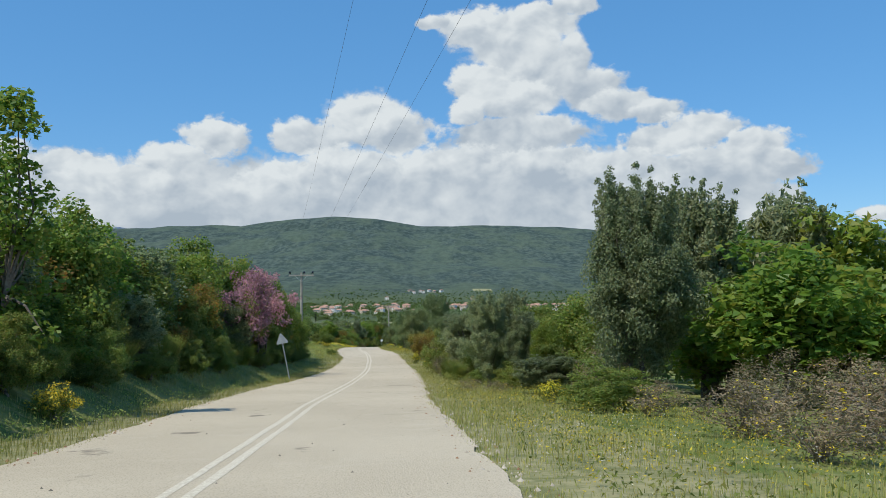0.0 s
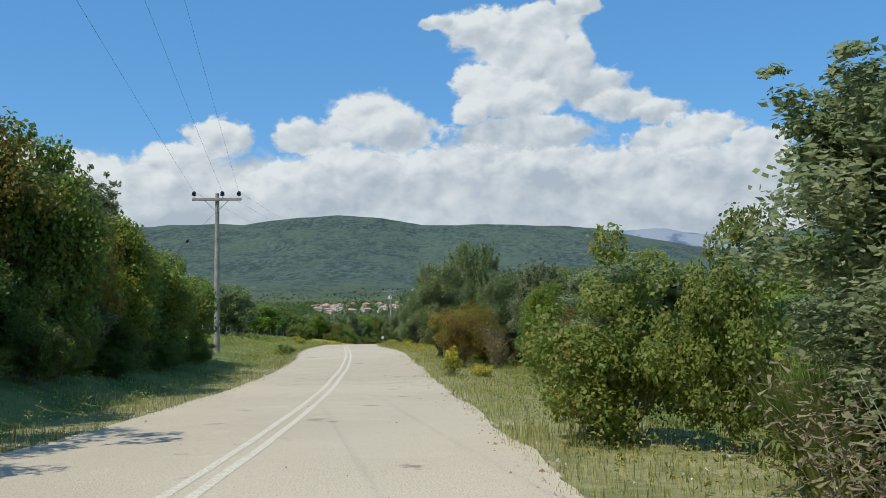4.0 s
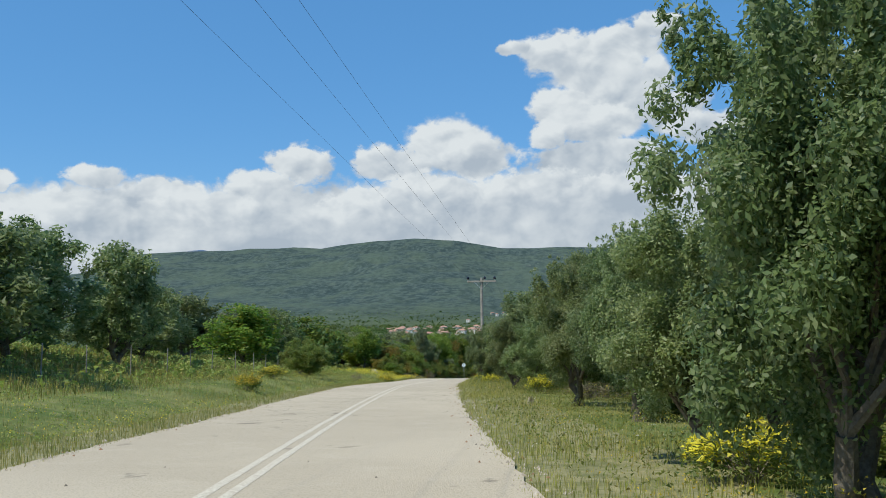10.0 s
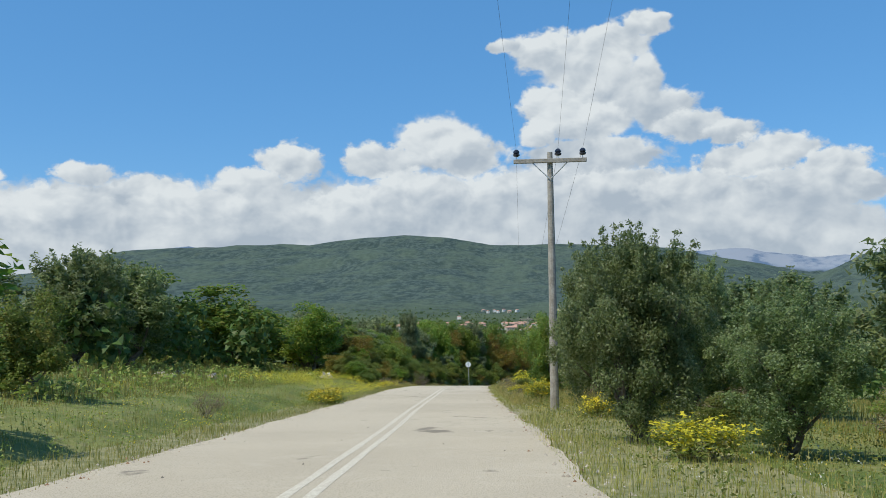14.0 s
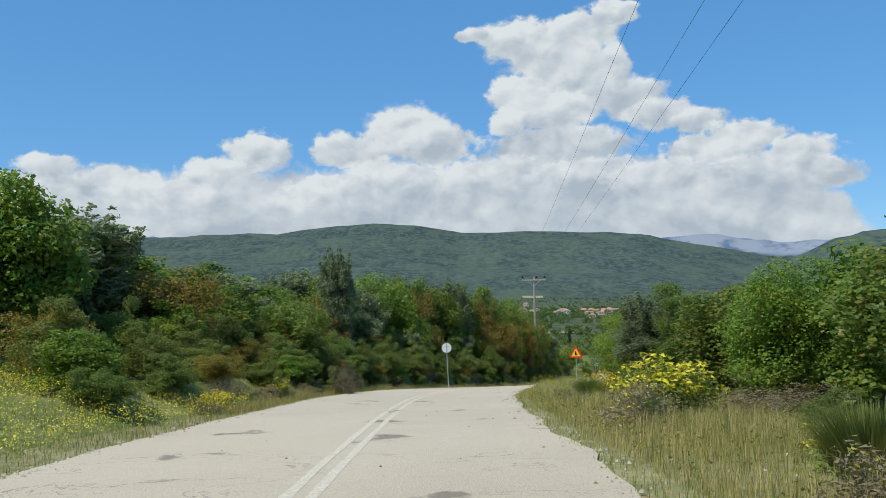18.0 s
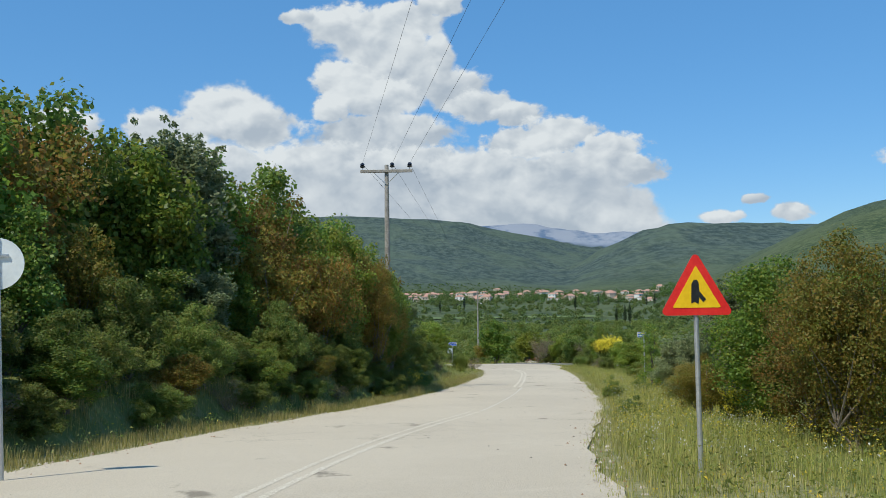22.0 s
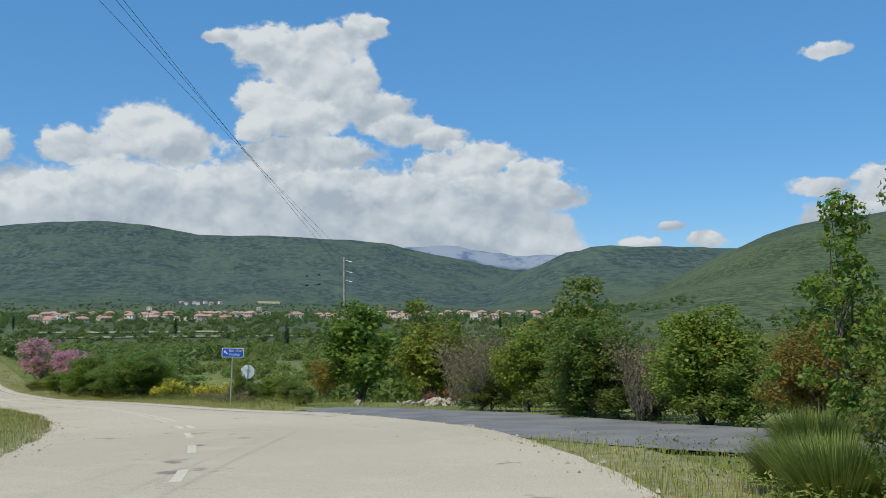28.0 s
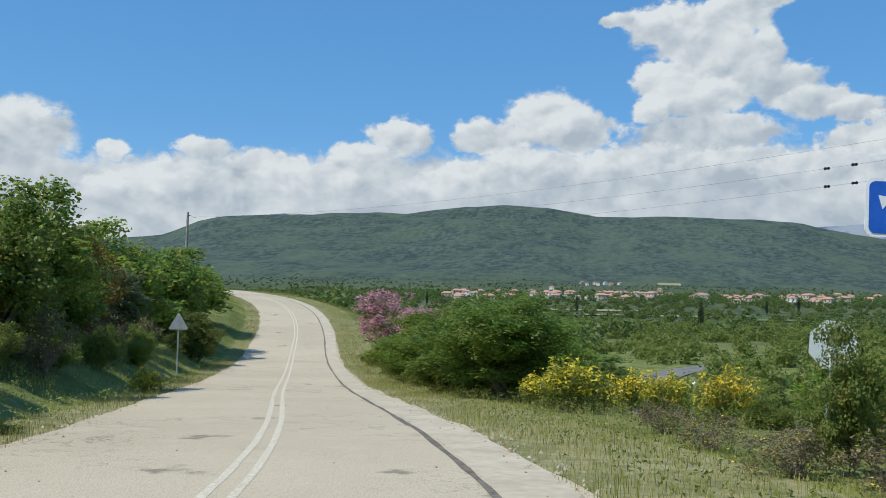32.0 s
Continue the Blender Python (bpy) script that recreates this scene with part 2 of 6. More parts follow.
M = {}
M["oak"] = leafy("oak leaves", (0.125, 0.22, 0.052), (0.26, 0.365, 0.075), (0.36, 0.33, 0.075), rough=0.45, share=0.2)
M["oak_fresh"] = leafy("fresh yellow green leaves", (0.19, 0.23, 0.04), (0.35, 0.37, 0.07), (0.42, 0.36, 0.08), rough=0.45, share=0.25)
M["oak_dark"] = leafy("dark oak leaves", (0.108, 0.19, 0.055), (0.235, 0.32, 0.082), (0.31, 0.27, 0.075), rough=0.45, share=0.2)
M["olive"] = leafy("olive leaves", (0.13, 0.19, 0.068), (0.28, 0.345, 0.125), (0.43, 0.47, 0.25), 0.55, 0.42, 0.22, True)
M["willow"] = leafy("grey green leaves", (0.17, 0.22, 0.1), (0.32, 0.37, 0.175), (0.42, 0.42, 0.24), 0.52, 0.5, 0.18, True)
M["russet"] = leafy("russet leaves", (0.22, 0.165, 0.035), (0.38, 0.23, 0.05), (0.22, 0.28, 0.05), share=0.42)
M["scrub"] = leafy("scrub leaves", (0.12, 0.18, 0.055), (0.225, 0.29, 0.088), (0.3, 0.265, 0.1), share=0.2)
M["dry"] = leafy("dry grey leaves", (0.17, 0.13, 0.075), (0.28, 0.215, 0.125), (0.15, 0.17, 0.07), 0.25)
M["rush"] = leafy("green rush stems", (0.12, 0.175, 0.045), (0.23, 0.29, 0.085), (0.34, 0.31, 0.13), 0.4)
M["pink"] = leafy("pink blossom", (0.5, 0.23, 0.29), (0.68, 0.39, 0.44), (0.36, 0.22, 0.15), 0.4, 0.6)
M["yellow"] = leafy("yellow blossom", (0.68, 0.52, 0.03), (0.82, 0.68, 0.07), (0.6, 0.5, 0.08), 0.35, 0.6)
M["far"] = leafy("woodland leaves", (0.068, 0.13, 0.047), (0.145, 0.22, 0.072), (0.2, 0.2, 0.08), 0.4)
M["cypress"] = leafy("cypress leaves", (0.018, 0.04, 0.016), (0.035, 0.065, 0.025), (0.045, 0.06, 0.02), 0.2)
M["grass"] = leafy("verge grass", (0.21, 0.22, 0.075), (0.42, 0.375, 0.165), (0.62, 0.52, 0.31), 0.45, 0.6, 0.42)
M["lush"] = leafy("fresh verge grass", (0.21, 0.25, 0.06), (0.39, 0.39, 0.125), (0.57, 0.49, 0.26), 0.45, 0.6, 0.36)
M["meadow"] = leafy("meadow grass", (0.145, 0.17, 0.048), (0.29, 0.275, 0.095), (0.46, 0.36, 0.18), 0.45, 0.6, 0.36)
M["weeds"] = leafy("verge weeds", (0.17, 0.235, 0.07), (0.29, 0.35, 0.11), (0.38, 0.32, 0.13), 0.4)
M["white_flower"] = leafy("white wild flowers", (0.6, 0.6, 0.52), (0.75, 0.74, 0.66), (0.6, 0.55, 0.3), 0.3)
M["bark"] = plain("bark", (0.09, 0.075, 0.06), (0.2, 0.17, 0.135), 5, 0.9, strength=0.8)
M["twig"] = plain("grey twigs", (0.16, 0.13, 0.1), (0.28, 0.24, 0.19), 6, 0.9)
M["pole"] = plain("weathered pole wood", (0.23, 0.205, 0.17), (0.38, 0.35, 0.3), 3, 0.85, strength=0.5)
M["steel"] = plain("galvanised steel", (0.42, 0.43, 0.43), (0.55, 0.56, 0.55), 6, 0.45, 0.6, 0.5, 0.05)
M["sign_back"] = plain("grey sign back", (0.33, 0.35, 0.36), (0.46, 0.48, 0.48), 3, 0.5, 0.15, 0.4, 0.05)
M["pale_back"] = plain("pale sign back", (0.68, 0.72, 0.7), (0.8, 0.83, 0.8), 3, 0.5, 0.0, 0.4, 0.05)
M["blue"] = plain("blue sign face", (0.012, 0.09, 0.48), (0.018, 0.12, 0.56), 3, 0.35, 0, 0.5, 0)
M["white"] = plain("white sign paint", (0.78, 0.78, 0.76), (0.86, 0.86, 0.84), 4, 0.4, 0, 0.4, 0)
M["yellow_paint"] = plain("yellow sign paint", (0.85, 0.5, 0.01), (0.95, 0.6, 0.02), 4, 0.4, 0, 0.4, 0)
M["cream_paint"] = plain("yellow lettering", (0.8, 0.62, 0.2), (0.88, 0.7, 0.28), 9, 0.5, 0, 0.3, 0)
M["red"] = plain("red sign paint", (0.72, 0.02, 0.02), (0.82, 0.04, 0.03), 4, 0.35, 0, 0.5, 0)
M["black"] = plain("black sign paint", (0.015, 0.015, 0.018), (0.03, 0.03, 0.03), 5, 0.45, 0, 0.4, 0)
M["glass_dark"] = plain("dark glazed insulator", (0.012, 0.014, 0.02), (0.03, 0.03, 0.04), 6, 0.18, 0, 0.6, 0)
M["wire"] = plain("dark wire", (0.03, 0.03, 0.03), (0.06, 0.06, 0.06), 4, 0.6, 0.3, 0.3, 0)
M["rock"] = plain("pale limestone", (0.3, 0.25, 0.185), (0.54, 0.47, 0.375), 2.5, 0.9, strength=0.8)
M["soil"] = plain("red brown soil", (0.2, 0.11, 0.06), (0.34, 0.2, 0.11), 2, 0.95, strength=0.8)
M["concrete"] = plain("pale concrete", (0.44, 0.375, 0.275), (0.58, 0.5, 0.375), 1.2, 0.9, strength=0.4, world=True)
M["crack"] = plain("dark joint filler", (0.1, 0.085, 0.065), (0.22, 0.19, 0.15), 4, 0.95, world=True)
M["plaster"] = plain("house plaster", (0.48, 0.4, 0.3), (0.66, 0.58, 0.47), 0.6, 0.9)
M["white_wall"] = plain("whitewash", (0.68, 0.66, 0.6), (0.82, 0.8, 0.75), 1.0, 0.9)
# roof tiles, paled in the base colour for the haze over the village
M["tile"] = plain("terracotta roof tiles", (0.4, 0.2, 0.14), (0.55, 0.34, 0.25), 1.2, 0.85)
M["window_dark"] = plain("dark window glass", (0.03, 0.035, 0.04), (0.06, 0.07, 0.08), 2, 0.15, 0, 0.6, 0)
M["shutter"] = plain("brown painted wood", (0.14, 0.07, 0.035), (0.22, 0.12, 0.06), 4, 0.7)
M["field"] = plain("young crop", (0.11, 0.165, 0.05), (0.18, 0.225, 0.075), 0.05, 0.9, world=True)
M["stubble"] = plain("dry field", (0.26, 0.25, 0.12), (0.36, 0.33, 0.17), 0.05, 0.9, world=True)


def road_material():
    m, g, b, _ = shader("worn pale asphalt", 0.9, 0, 0.22)
    v = position(g)
    grit, patch, broad = g.noise(v, 55, 3, 0.7), g.noise(v, 1.1, 6, 0.62, 0.6), g.noise(v, 0.13, 4)
    vor = g.add("ShaderNodeTexVoronoi")
    vor.inputs["Scale"].default_value = 38
    g.link(v, vor.inputs["Vector"])
    base = g.mix(g.smooth(broad, 0.36, 0.64), (0.45, 0.375, 0.265), (0.55, 0.465, 0.335))
    base = g.mix(g.math("MULTIPLY", g.smooth(patch, 0.5, 0.72), 0.5), base, (0.6, 0.52, 0.39))
    stone = g.mix(g.smooth(vor.outputs["Distance"], 0.1, 0.55), (0.2, 0.165, 0.115), (0.57, 0.485, 0.36))
    col = g.mix(0.42, base, stone)
    # a stretch through the bends with lighter chippings
    way = g.add("ShaderNodeSeparateXYZ")
    g.link(v, way.inputs[0])
    lighter = g.math("MULTIPLY", g.smooth(way.outputs[1], 205, 245), g.math("SUBTRACT", 1.0, g.smooth(way.outputs[1], 320, 345)))
    col = g.mix(g.math("MULTIPLY", lighter, 0.2), col, (0.66, 0.6, 0.5))
    # dark oil and tar spots, stretched along the lanes
    mp = g.add("ShaderNodeMapping")
    mp.inputs["Scale"].default_value = (0.75, 0.5, 1)
    g.link(v, mp.inputs[0])
    spot = g.noise(mp.outputs[0], 1.0, 5, 0.6)
    col = g.mix(g.math("MULTIPLY", g.smooth(spot, 0.63, 0.7), 0.7), col, (0.15, 0.125, 0.095))
    thin = g.math("ABSOLUTE", g.math("SUBTRACT", g.noise(v, 0.55, 8, 0.62, 0.9), 0.5))
    gate = g.smooth(g.noise(v, 0.09, 3), 0.54, 0.62)
    crack = g.math("MULTIPLY", g.math("SUBTRACT", 1.0, g.smooth(thin, 0.0015, 0.006)), gate)
    col = g.mix(g.math("MULTIPLY", crack, 0.7), col, (0.12, 0.1, 0.075))
    g.link(col, b.inputs["Base Color"])
    bump(g, b, g.math("ADD", grit, vor.outputs["Distance"]), 0.5, 0.008)
    return m


def paint_material():
    """Road paint worn through to the asphalt."""
    m, g, b, _ = shader("worn road paint", 0.8, 0, 0.25)
    v = position(g)
    wear = g.noise(v, 24, 7, 0.75)
    g.link(g.mix(g.smooth(wear, 0.38, 0.6), (0.71, 0.65, 0.52), (0.52, 0.44, 0.325)), b.inputs["Base Color"])
    bump(g, b, g.noise(v, 55, 3), 0.4, 0.006)
    return m


def side_asphalt():
    m, g, b, _ = shader("grey asphalt", 0.9, 0, 0.22)
    v = position(g)
    c = g.mix(g.smooth(g.noise(v, 0.7, 5), 0.35, 0.65), (0.15, 0.145, 0.14), (0.22, 0.21, 0.195))
    g.link(g.mix(g.math("MULTIPLY", g.smooth(g.noise(v, 60, 3), 0.5, 0.7), 0.4), c, (0.32, 0.3, 0.27)), b.inputs["Base Color"])
    bump(g, b, g.noise(v, 60, 3), 0.4, 0.006)
    return m


def ground_material():
    m, g, b, _ = shader("grassy ground", 0.95, 0, 0.15)
    v = position(g)
    sep = g.add("ShaderNodeSeparateXYZ")
    g.link(v, sep.inputs[0])
    small, mid, broad = g.noise(v, 3.2, 6, 0.65), g.noise(v, 0.35, 5), g.noise(v, 0.012, 5)
    near = g.mix(g.smooth(mid, 0.38, 0.62), (0.105, 0.145, 0.035), (0.21, 0.22, 0.07))
    near = g.mix(g.math("MULTIPLY", g.smooth(small, 0.5, 0.7), 0.6), near, (0.3, 0.25, 0.13))
    # scrub covered plain and mountain sides, with bare stony patches, tinted blue for haze
    lay = g.add("ShaderNodeMapping")
    lay.inputs["Scale"].default_value = (0.8, 0.4, 0.35)
    g.link(v, lay.inputs[0])
    slope = lay.outputs[0]
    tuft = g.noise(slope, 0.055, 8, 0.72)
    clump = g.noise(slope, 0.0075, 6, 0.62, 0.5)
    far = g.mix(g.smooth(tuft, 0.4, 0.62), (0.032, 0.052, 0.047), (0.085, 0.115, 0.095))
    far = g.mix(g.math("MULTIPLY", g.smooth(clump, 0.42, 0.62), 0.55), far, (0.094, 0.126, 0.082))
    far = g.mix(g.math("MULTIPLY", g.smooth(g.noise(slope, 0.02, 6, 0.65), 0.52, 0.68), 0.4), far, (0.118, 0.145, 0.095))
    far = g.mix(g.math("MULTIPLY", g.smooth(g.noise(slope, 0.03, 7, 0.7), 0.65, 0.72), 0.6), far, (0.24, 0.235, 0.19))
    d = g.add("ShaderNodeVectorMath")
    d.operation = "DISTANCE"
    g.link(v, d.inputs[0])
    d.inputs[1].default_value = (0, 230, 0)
    # the plain and the nearer hill are greener than the haze-tinted mountain behind
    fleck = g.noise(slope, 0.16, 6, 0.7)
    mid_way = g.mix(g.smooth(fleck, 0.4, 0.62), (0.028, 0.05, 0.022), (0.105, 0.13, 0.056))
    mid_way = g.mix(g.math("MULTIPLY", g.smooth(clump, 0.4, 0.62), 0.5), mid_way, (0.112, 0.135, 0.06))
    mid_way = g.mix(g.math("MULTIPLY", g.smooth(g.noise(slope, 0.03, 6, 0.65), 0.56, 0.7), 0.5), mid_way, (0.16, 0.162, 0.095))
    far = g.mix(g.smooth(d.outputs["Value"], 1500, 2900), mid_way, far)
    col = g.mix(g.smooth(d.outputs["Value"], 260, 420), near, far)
    # far heights: distance haze as blue base colour, with bare limestone patches
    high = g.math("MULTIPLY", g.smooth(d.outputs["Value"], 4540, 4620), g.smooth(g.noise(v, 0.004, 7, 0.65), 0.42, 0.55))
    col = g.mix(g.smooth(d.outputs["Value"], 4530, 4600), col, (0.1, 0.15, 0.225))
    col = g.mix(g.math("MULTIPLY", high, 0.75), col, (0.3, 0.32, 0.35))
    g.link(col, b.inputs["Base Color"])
    h = g.math("ADD", g.math("MULTIPLY", small, 0.06), g.math("MULTIPLY", tuft, 2.2))
    bump(g, b, h, 0.6, 1.0)
    return m


M["verge"] = plain("grassy soil and thatch", (0.16, 0.165, 0.06), (0.33, 0.295, 0.15), 1.6, 0.95, strength=0.8, world=True)
M["paint_faint"] = plain("nearly worn off road paint", (0.52, 0.465, 0.38), (0.66, 0.61, 0.51), 3.0, 0.85, world=True)
M["road"], M["paint"], M["side"], M["ground"] = road_material(), paint_material(), side_asphalt(), ground_material()


# ---- mesh helpers ----
def mesh_from(name, verts, faces, material, smooth=False):
    me = bpy.data.meshes.new(name)
    verts, faces = np.asarray(verts, dtype=np.float32), np.asarray(faces, dtype=np.int32)
    me.vertices.add(len(verts))
    me.vertices.foreach_set("co", verts.ravel())
    k = faces.shape[1]
    me.loops.add(faces.size)
    me.loops.foreach_set("vertex_index", faces.ravel())
    me.polygons.add(len(faces))
    me.polygons.foreach_set("loop_start", np.arange(0, faces.size, k, dtype=np.int32))
    me.polygons.foreach_set("loop_total", np.full(len(faces), k, dtype=np.int32))
    if smooth:
        me.polygons.foreach_set("use_smooth", np.ones(len(faces), dtype=bool))
    me.update(calc_edges=True)
    me.materials.append(material)
    return me


def part(name, bm, material, parent, label=""):
    me = bpy.data.meshes.new(name)
    bm.to_mesh(me)
    bm.free()
    me.materials.append(material)
    ob = new(name, me)
    ob.parent = parent
    if label:
        tagged(ob, label)
    return ob


def part_mesh(name, me, parent, label=""):
    ob = new(name, me)
    ob.parent = parent
    if label:
        tagged(ob, label)
    return ob


def box_bm(sx, sy, sz, at=(0, 0, 0), bevel=0.0):
    bm = bmesh.new()
    bmesh.ops.create_cube(bm, size=1.0, matrix=Matrix.Translation(at) @ Matrix.Diagonal((sx, sy, sz, 1)))
    if bevel:
        bmesh.ops.bevel(bm, geom=bm.edges[:], offset=bevel, segments=1, affect="EDGES")
    return bm


def tube(bm, pts, radii, sides=6):
    """A tapered tube along points."""
    rings = []
    for k, p in enumerate(pts):
        p = Vector(p)
        a = Vector(pts[max(k - 1, 0)])
        c = Vector(pts[min(k + 1, len(pts) - 1)])
        d = (c - a).normalized() if (c - a).length else Vector((0, 0, 1))
        u = d.orthogonal().normalized()
        w = d.cross(u)
        r = radii[k]
        rings.append([bm.verts.new(p + u * (r * math.cos(2 * math.pi * j / sides)) + w * (r * math.sin(2 * math.pi * j / sides))) for j in range(sides)])
    for a, c in zip(rings, rings[1:]):
        for j in range(sides):
            bm.faces.new((a[j], a[(j + 1) % sides], c[(j + 1) % sides], c[j]))
    bm.faces.new(rings[0][::-1])
    bm.faces.new(rings[-1])
    return bm


def lathe(bm, profile, sides=10, at=(0, 0, 0)):
    """A body of revolution about z, from (radius, height) pairs."""
    rings = [[bm.verts.new((at[0] + r * math.cos(2 * math.pi * j / sides), at[1] + r * math.sin(2 * math.pi * j / sides), at[2] + z)) for j in range(sides)] for r, z in profile]
    for a, c in zip(rings, rings[1:]):
        for j in range(sides):
            bm.faces.new((a[j], a[(j + 1) % sides], c[(j + 1) % sides], c[j]))
    bm.faces.new(rings[0][::-1])
    bm.faces.new(rings[-1])
    return bm


def prism(outline, depth, at_y=0.0):
    """A plate in the x-z plane, extruded along y."""
    bm = bmesh.new()
    front = [bm.verts.new((x, at_y, z)) for x, z in outline]
    back = [bm.verts.new((x, at_y + depth, z)) for x, z in outline]
    bm.faces.new(front)
    bm.faces.new(back[::-1])
    n = len(outline)
    for k in range(n):
        bm.faces.new((front[k], back[k], back[(k + 1) % n], front[(k + 1) % n]))
    bmesh.ops.recalc_face_normals(bm, faces=bm.faces[:])
    return bm


# ---- the line of the road ----
ROAD_POINTS = [Vector(p) for p in (
    (-0.6, -30), (-1.6, -10), (-2.1, 0), (-2.62, 8.9), (-2.98, 14), (-3.41, 20.2), (-3.95, 27.6), (-4.45, 42), (-5.2, 58), (-5.95, 70.2), (-6.45, 76.5),
    (-6.85, 82.5), (-8.05, 95), (-9.8, 110), (-11.1, 121), (-12.9, 137), (-14.4, 155), (-15, 164), (-15.9, 180.3), (-16.6, 191), (-17.6, 210), (-18.35, 227),
    (-18.6, 238), (-18.1, 250), (-16.9, 262.3), (-14.7, 272.5), (-12, 281), (-9.25, 288.1), (-4.9, 302.1), (-0.7, 318), (1.0, 326), (2.0, 336), (2.15, 343),
    (1.6, 350.5), (0.6, 357), (-0.9, 364), (-2.85, 371.6), (-5.45, 379.5), (-10.6, 393), (-16.2, 408.5), (-22.5, 426), (-28.3, 442.5), (-35.5, 459),
    (-44, 471.5), (-54, 482), (-68, 492), (-90, 502))]


def smooth_line(points, n=8, rounds=6):
    p = np.array([tuple(q) for q in points])
    q = np.vstack([2 * p[0] - p[1], p, 2 * p[-1] - p[-2]])
    out = []
    for i in range(1, len(q) - 2):
        for k in range(n):
            t = k / n
            a, b, c, d = q[i - 1], q[i], q[i + 1], q[i + 2]
            out.append(0.5 * (2 * b + (c - a) * t + (2 * a - 5 * b + 4 * c - d) * t * t + (3 * b - a - 3 * c + d) * t ** 3))
    out.append(p[-1])
    out = np.array(out)
    for _ in range(rounds):
        out[1:-1] = 0.25 * out[:-2] + 0.5 * out[1:-1] + 0.25 * out[2:]
    return out


LINE = smooth_line(ROAD_POINTS)
ARC = np.r_[0, np.cumsum(np.hypot(*np.diff(LINE, axis=0).T))]
TAN = np.gradient(LINE, axis=0)
TAN /= np.hypot(*TAN.T)[:, None]
NRM = np.c_[TAN[:, 1], -TAN[:, 0]]
GRADE_Y = [-30, 0, 15, 30, 45, 60, 75, 90, 105, 120, 135, 150, 165, 180, 195, 210, 225, 240, 255, 270, 285, 300, 315, 330, 345, 360, 380, 400, 415, 425, 440, 455, 470, 485, 520]
GRADE_Z = [1.4, 0, -0.66, -1.3, -1.84, -2.31, -2.62, -2.56, -2.7, -3.06, -3.42, -3.68, -4.01, -4.54, -5.09, -5.6, -6.03, -6.57, -7.31, -8.25, -9.19, -9.85, -10.4, -10.81, -11.33, -12.08, -13.0, -13.9, -14.2, -14.1, -12.7, -11, -9.2, -7.8, -7]
_gy = np.arange(-40, 530, 1.0)
_gz = np.interp(_gy, GRADE_Y, GRADE_Z)
for _ in range(20):
    _gz[1:-1] = 0.25 * _gz[:-2] + 0.5 * _gz[1:-1] + 0.25 * _gz[2:]
LINE_Z = np.interp(LINE[:, 1], _gy, _gz)


def on_road(s, d, dz=0.0):
    """A place by its way along the road and its distance to the right of the middle line."""
    return np.array([np.interp(s, ARC, LINE[:, 0]) + d * np.interp(s, ARC, NRM[:, 0]), np.interp(s, ARC, LINE[:, 1]) + d * np.interp(s, ARC, NRM[:, 1]), np.interp(s, ARC, LINE_Z) + dz])


def road_coords(x, y):
    """Arc length, distance to the right, and road height for arrays of places."""
    x, y = np.asarray(x, float).ravel(), np.asarray(y, float).ravel()
    s, d, z = np.empty(len(x)), np.empty(len(x)), np.empty(len(x))
    for a in range(0, len(x), 4000):
        b = slice(a, a + 4000)
        k = np.argmin((x[b, None] - LINE[None, :, 0]) ** 2 + (y[b, None] - LINE[None, :, 1]) ** 2, axis=1)
        vx, vy = x[b] - LINE[k, 0], y[b] - LINE[k, 1]
        along = vx * TAN[k, 0] + vy * TAN[k, 1]
        side = vx * NRM[k, 0] + vy * NRM[k, 1]
        s[b] = ARC[k] + along
        far = np.hypot(vx, vy)
        d[b] = np.where(np.abs(along) > 3, np.sign(side + 1e-9) * far, side)
        z[b] = np.interp(s[b], ARC, LINE_Z)
    return s, d, z


SIDE_LINE = smooth_line([Vector(p) for p in ((6.3, 362.9), (6.9, 360.2), (7.9, 355.9), (8.8, 351.2), (9.5, 346.5), (11, 341.8), (13.5, 338.6), (17.5, 335.4))], 8, 2)
SIDE_HALF = 2.4
LOWER_LINE = smooth_line([Vector(p) for p in ((0.5, 424), (2.0, 434), (2.7, 445), (3.4, 458), (8, 480), (20, 510))], 6, 2)


def line_distance(line, x, y):
    out = np.full(len(x), 1e9)
    near = np.where((np.abs(x - line[:, 0].mean()) < 120) & (np.abs(y - line[:, 1].mean()) < 120))[0]
    for a in range(0, len(near), 4000):
        b = near[a:a + 4000]
        out[b] = np.sqrt(((x[b, None] - line[None, :, 0]) ** 2 + (y[b, None] - line[None, :, 1]) ** 2).min(axis=1))
    return out


def half_right(s):
    """Width of the paved half on the right: it opens at the junction."""
    return np.interp(s, [0, 38, 72, 90, 106, 116, 128, 140, 185, 199, 211, 260, 273, 286, 300, 312, 323, 340, 357, 364, 369, 379, 389, 394, 398, 404, 430, 700],
                     [3.38, 3.38, 3.46, 3.4, 3.2, 3.07, 3.2, 3.3, 3.27, 3.1, 3.25, 3.25, 3.45, 3.68, 3.9, 3.95, 3.6, 3.3, 3.2, 3.4, 4.8, 5.8, 5.2, 4.2, 3.75, 3.45, 3.35, 3.3])


def half_left(s):
    return np.interp(s, [0, 44, 57, 68, 78, 95, 112, 120, 133, 145, 157, 167, 178, 202, 215, 253, 265, 279, 291, 305, 317, 329, 350, 365, 408, 700],
                     [2.9, 2.9, 3.3, 3.55, 3.25, 2.9, 2.57, 2.58, 3.03, 3.17, 3.35, 3.17, 3.1, 3.13, 3.3, 3.8, 3.55, 3.95, 4.08, 4.05, 4.1, 3.6, 3.0, 2.9, 3.4, 3.2])


def ss(v, lo, hi):
    t = np.clip((v - lo) / (hi - lo), 0, 1)
    return t * t * (3 - 2 * t)


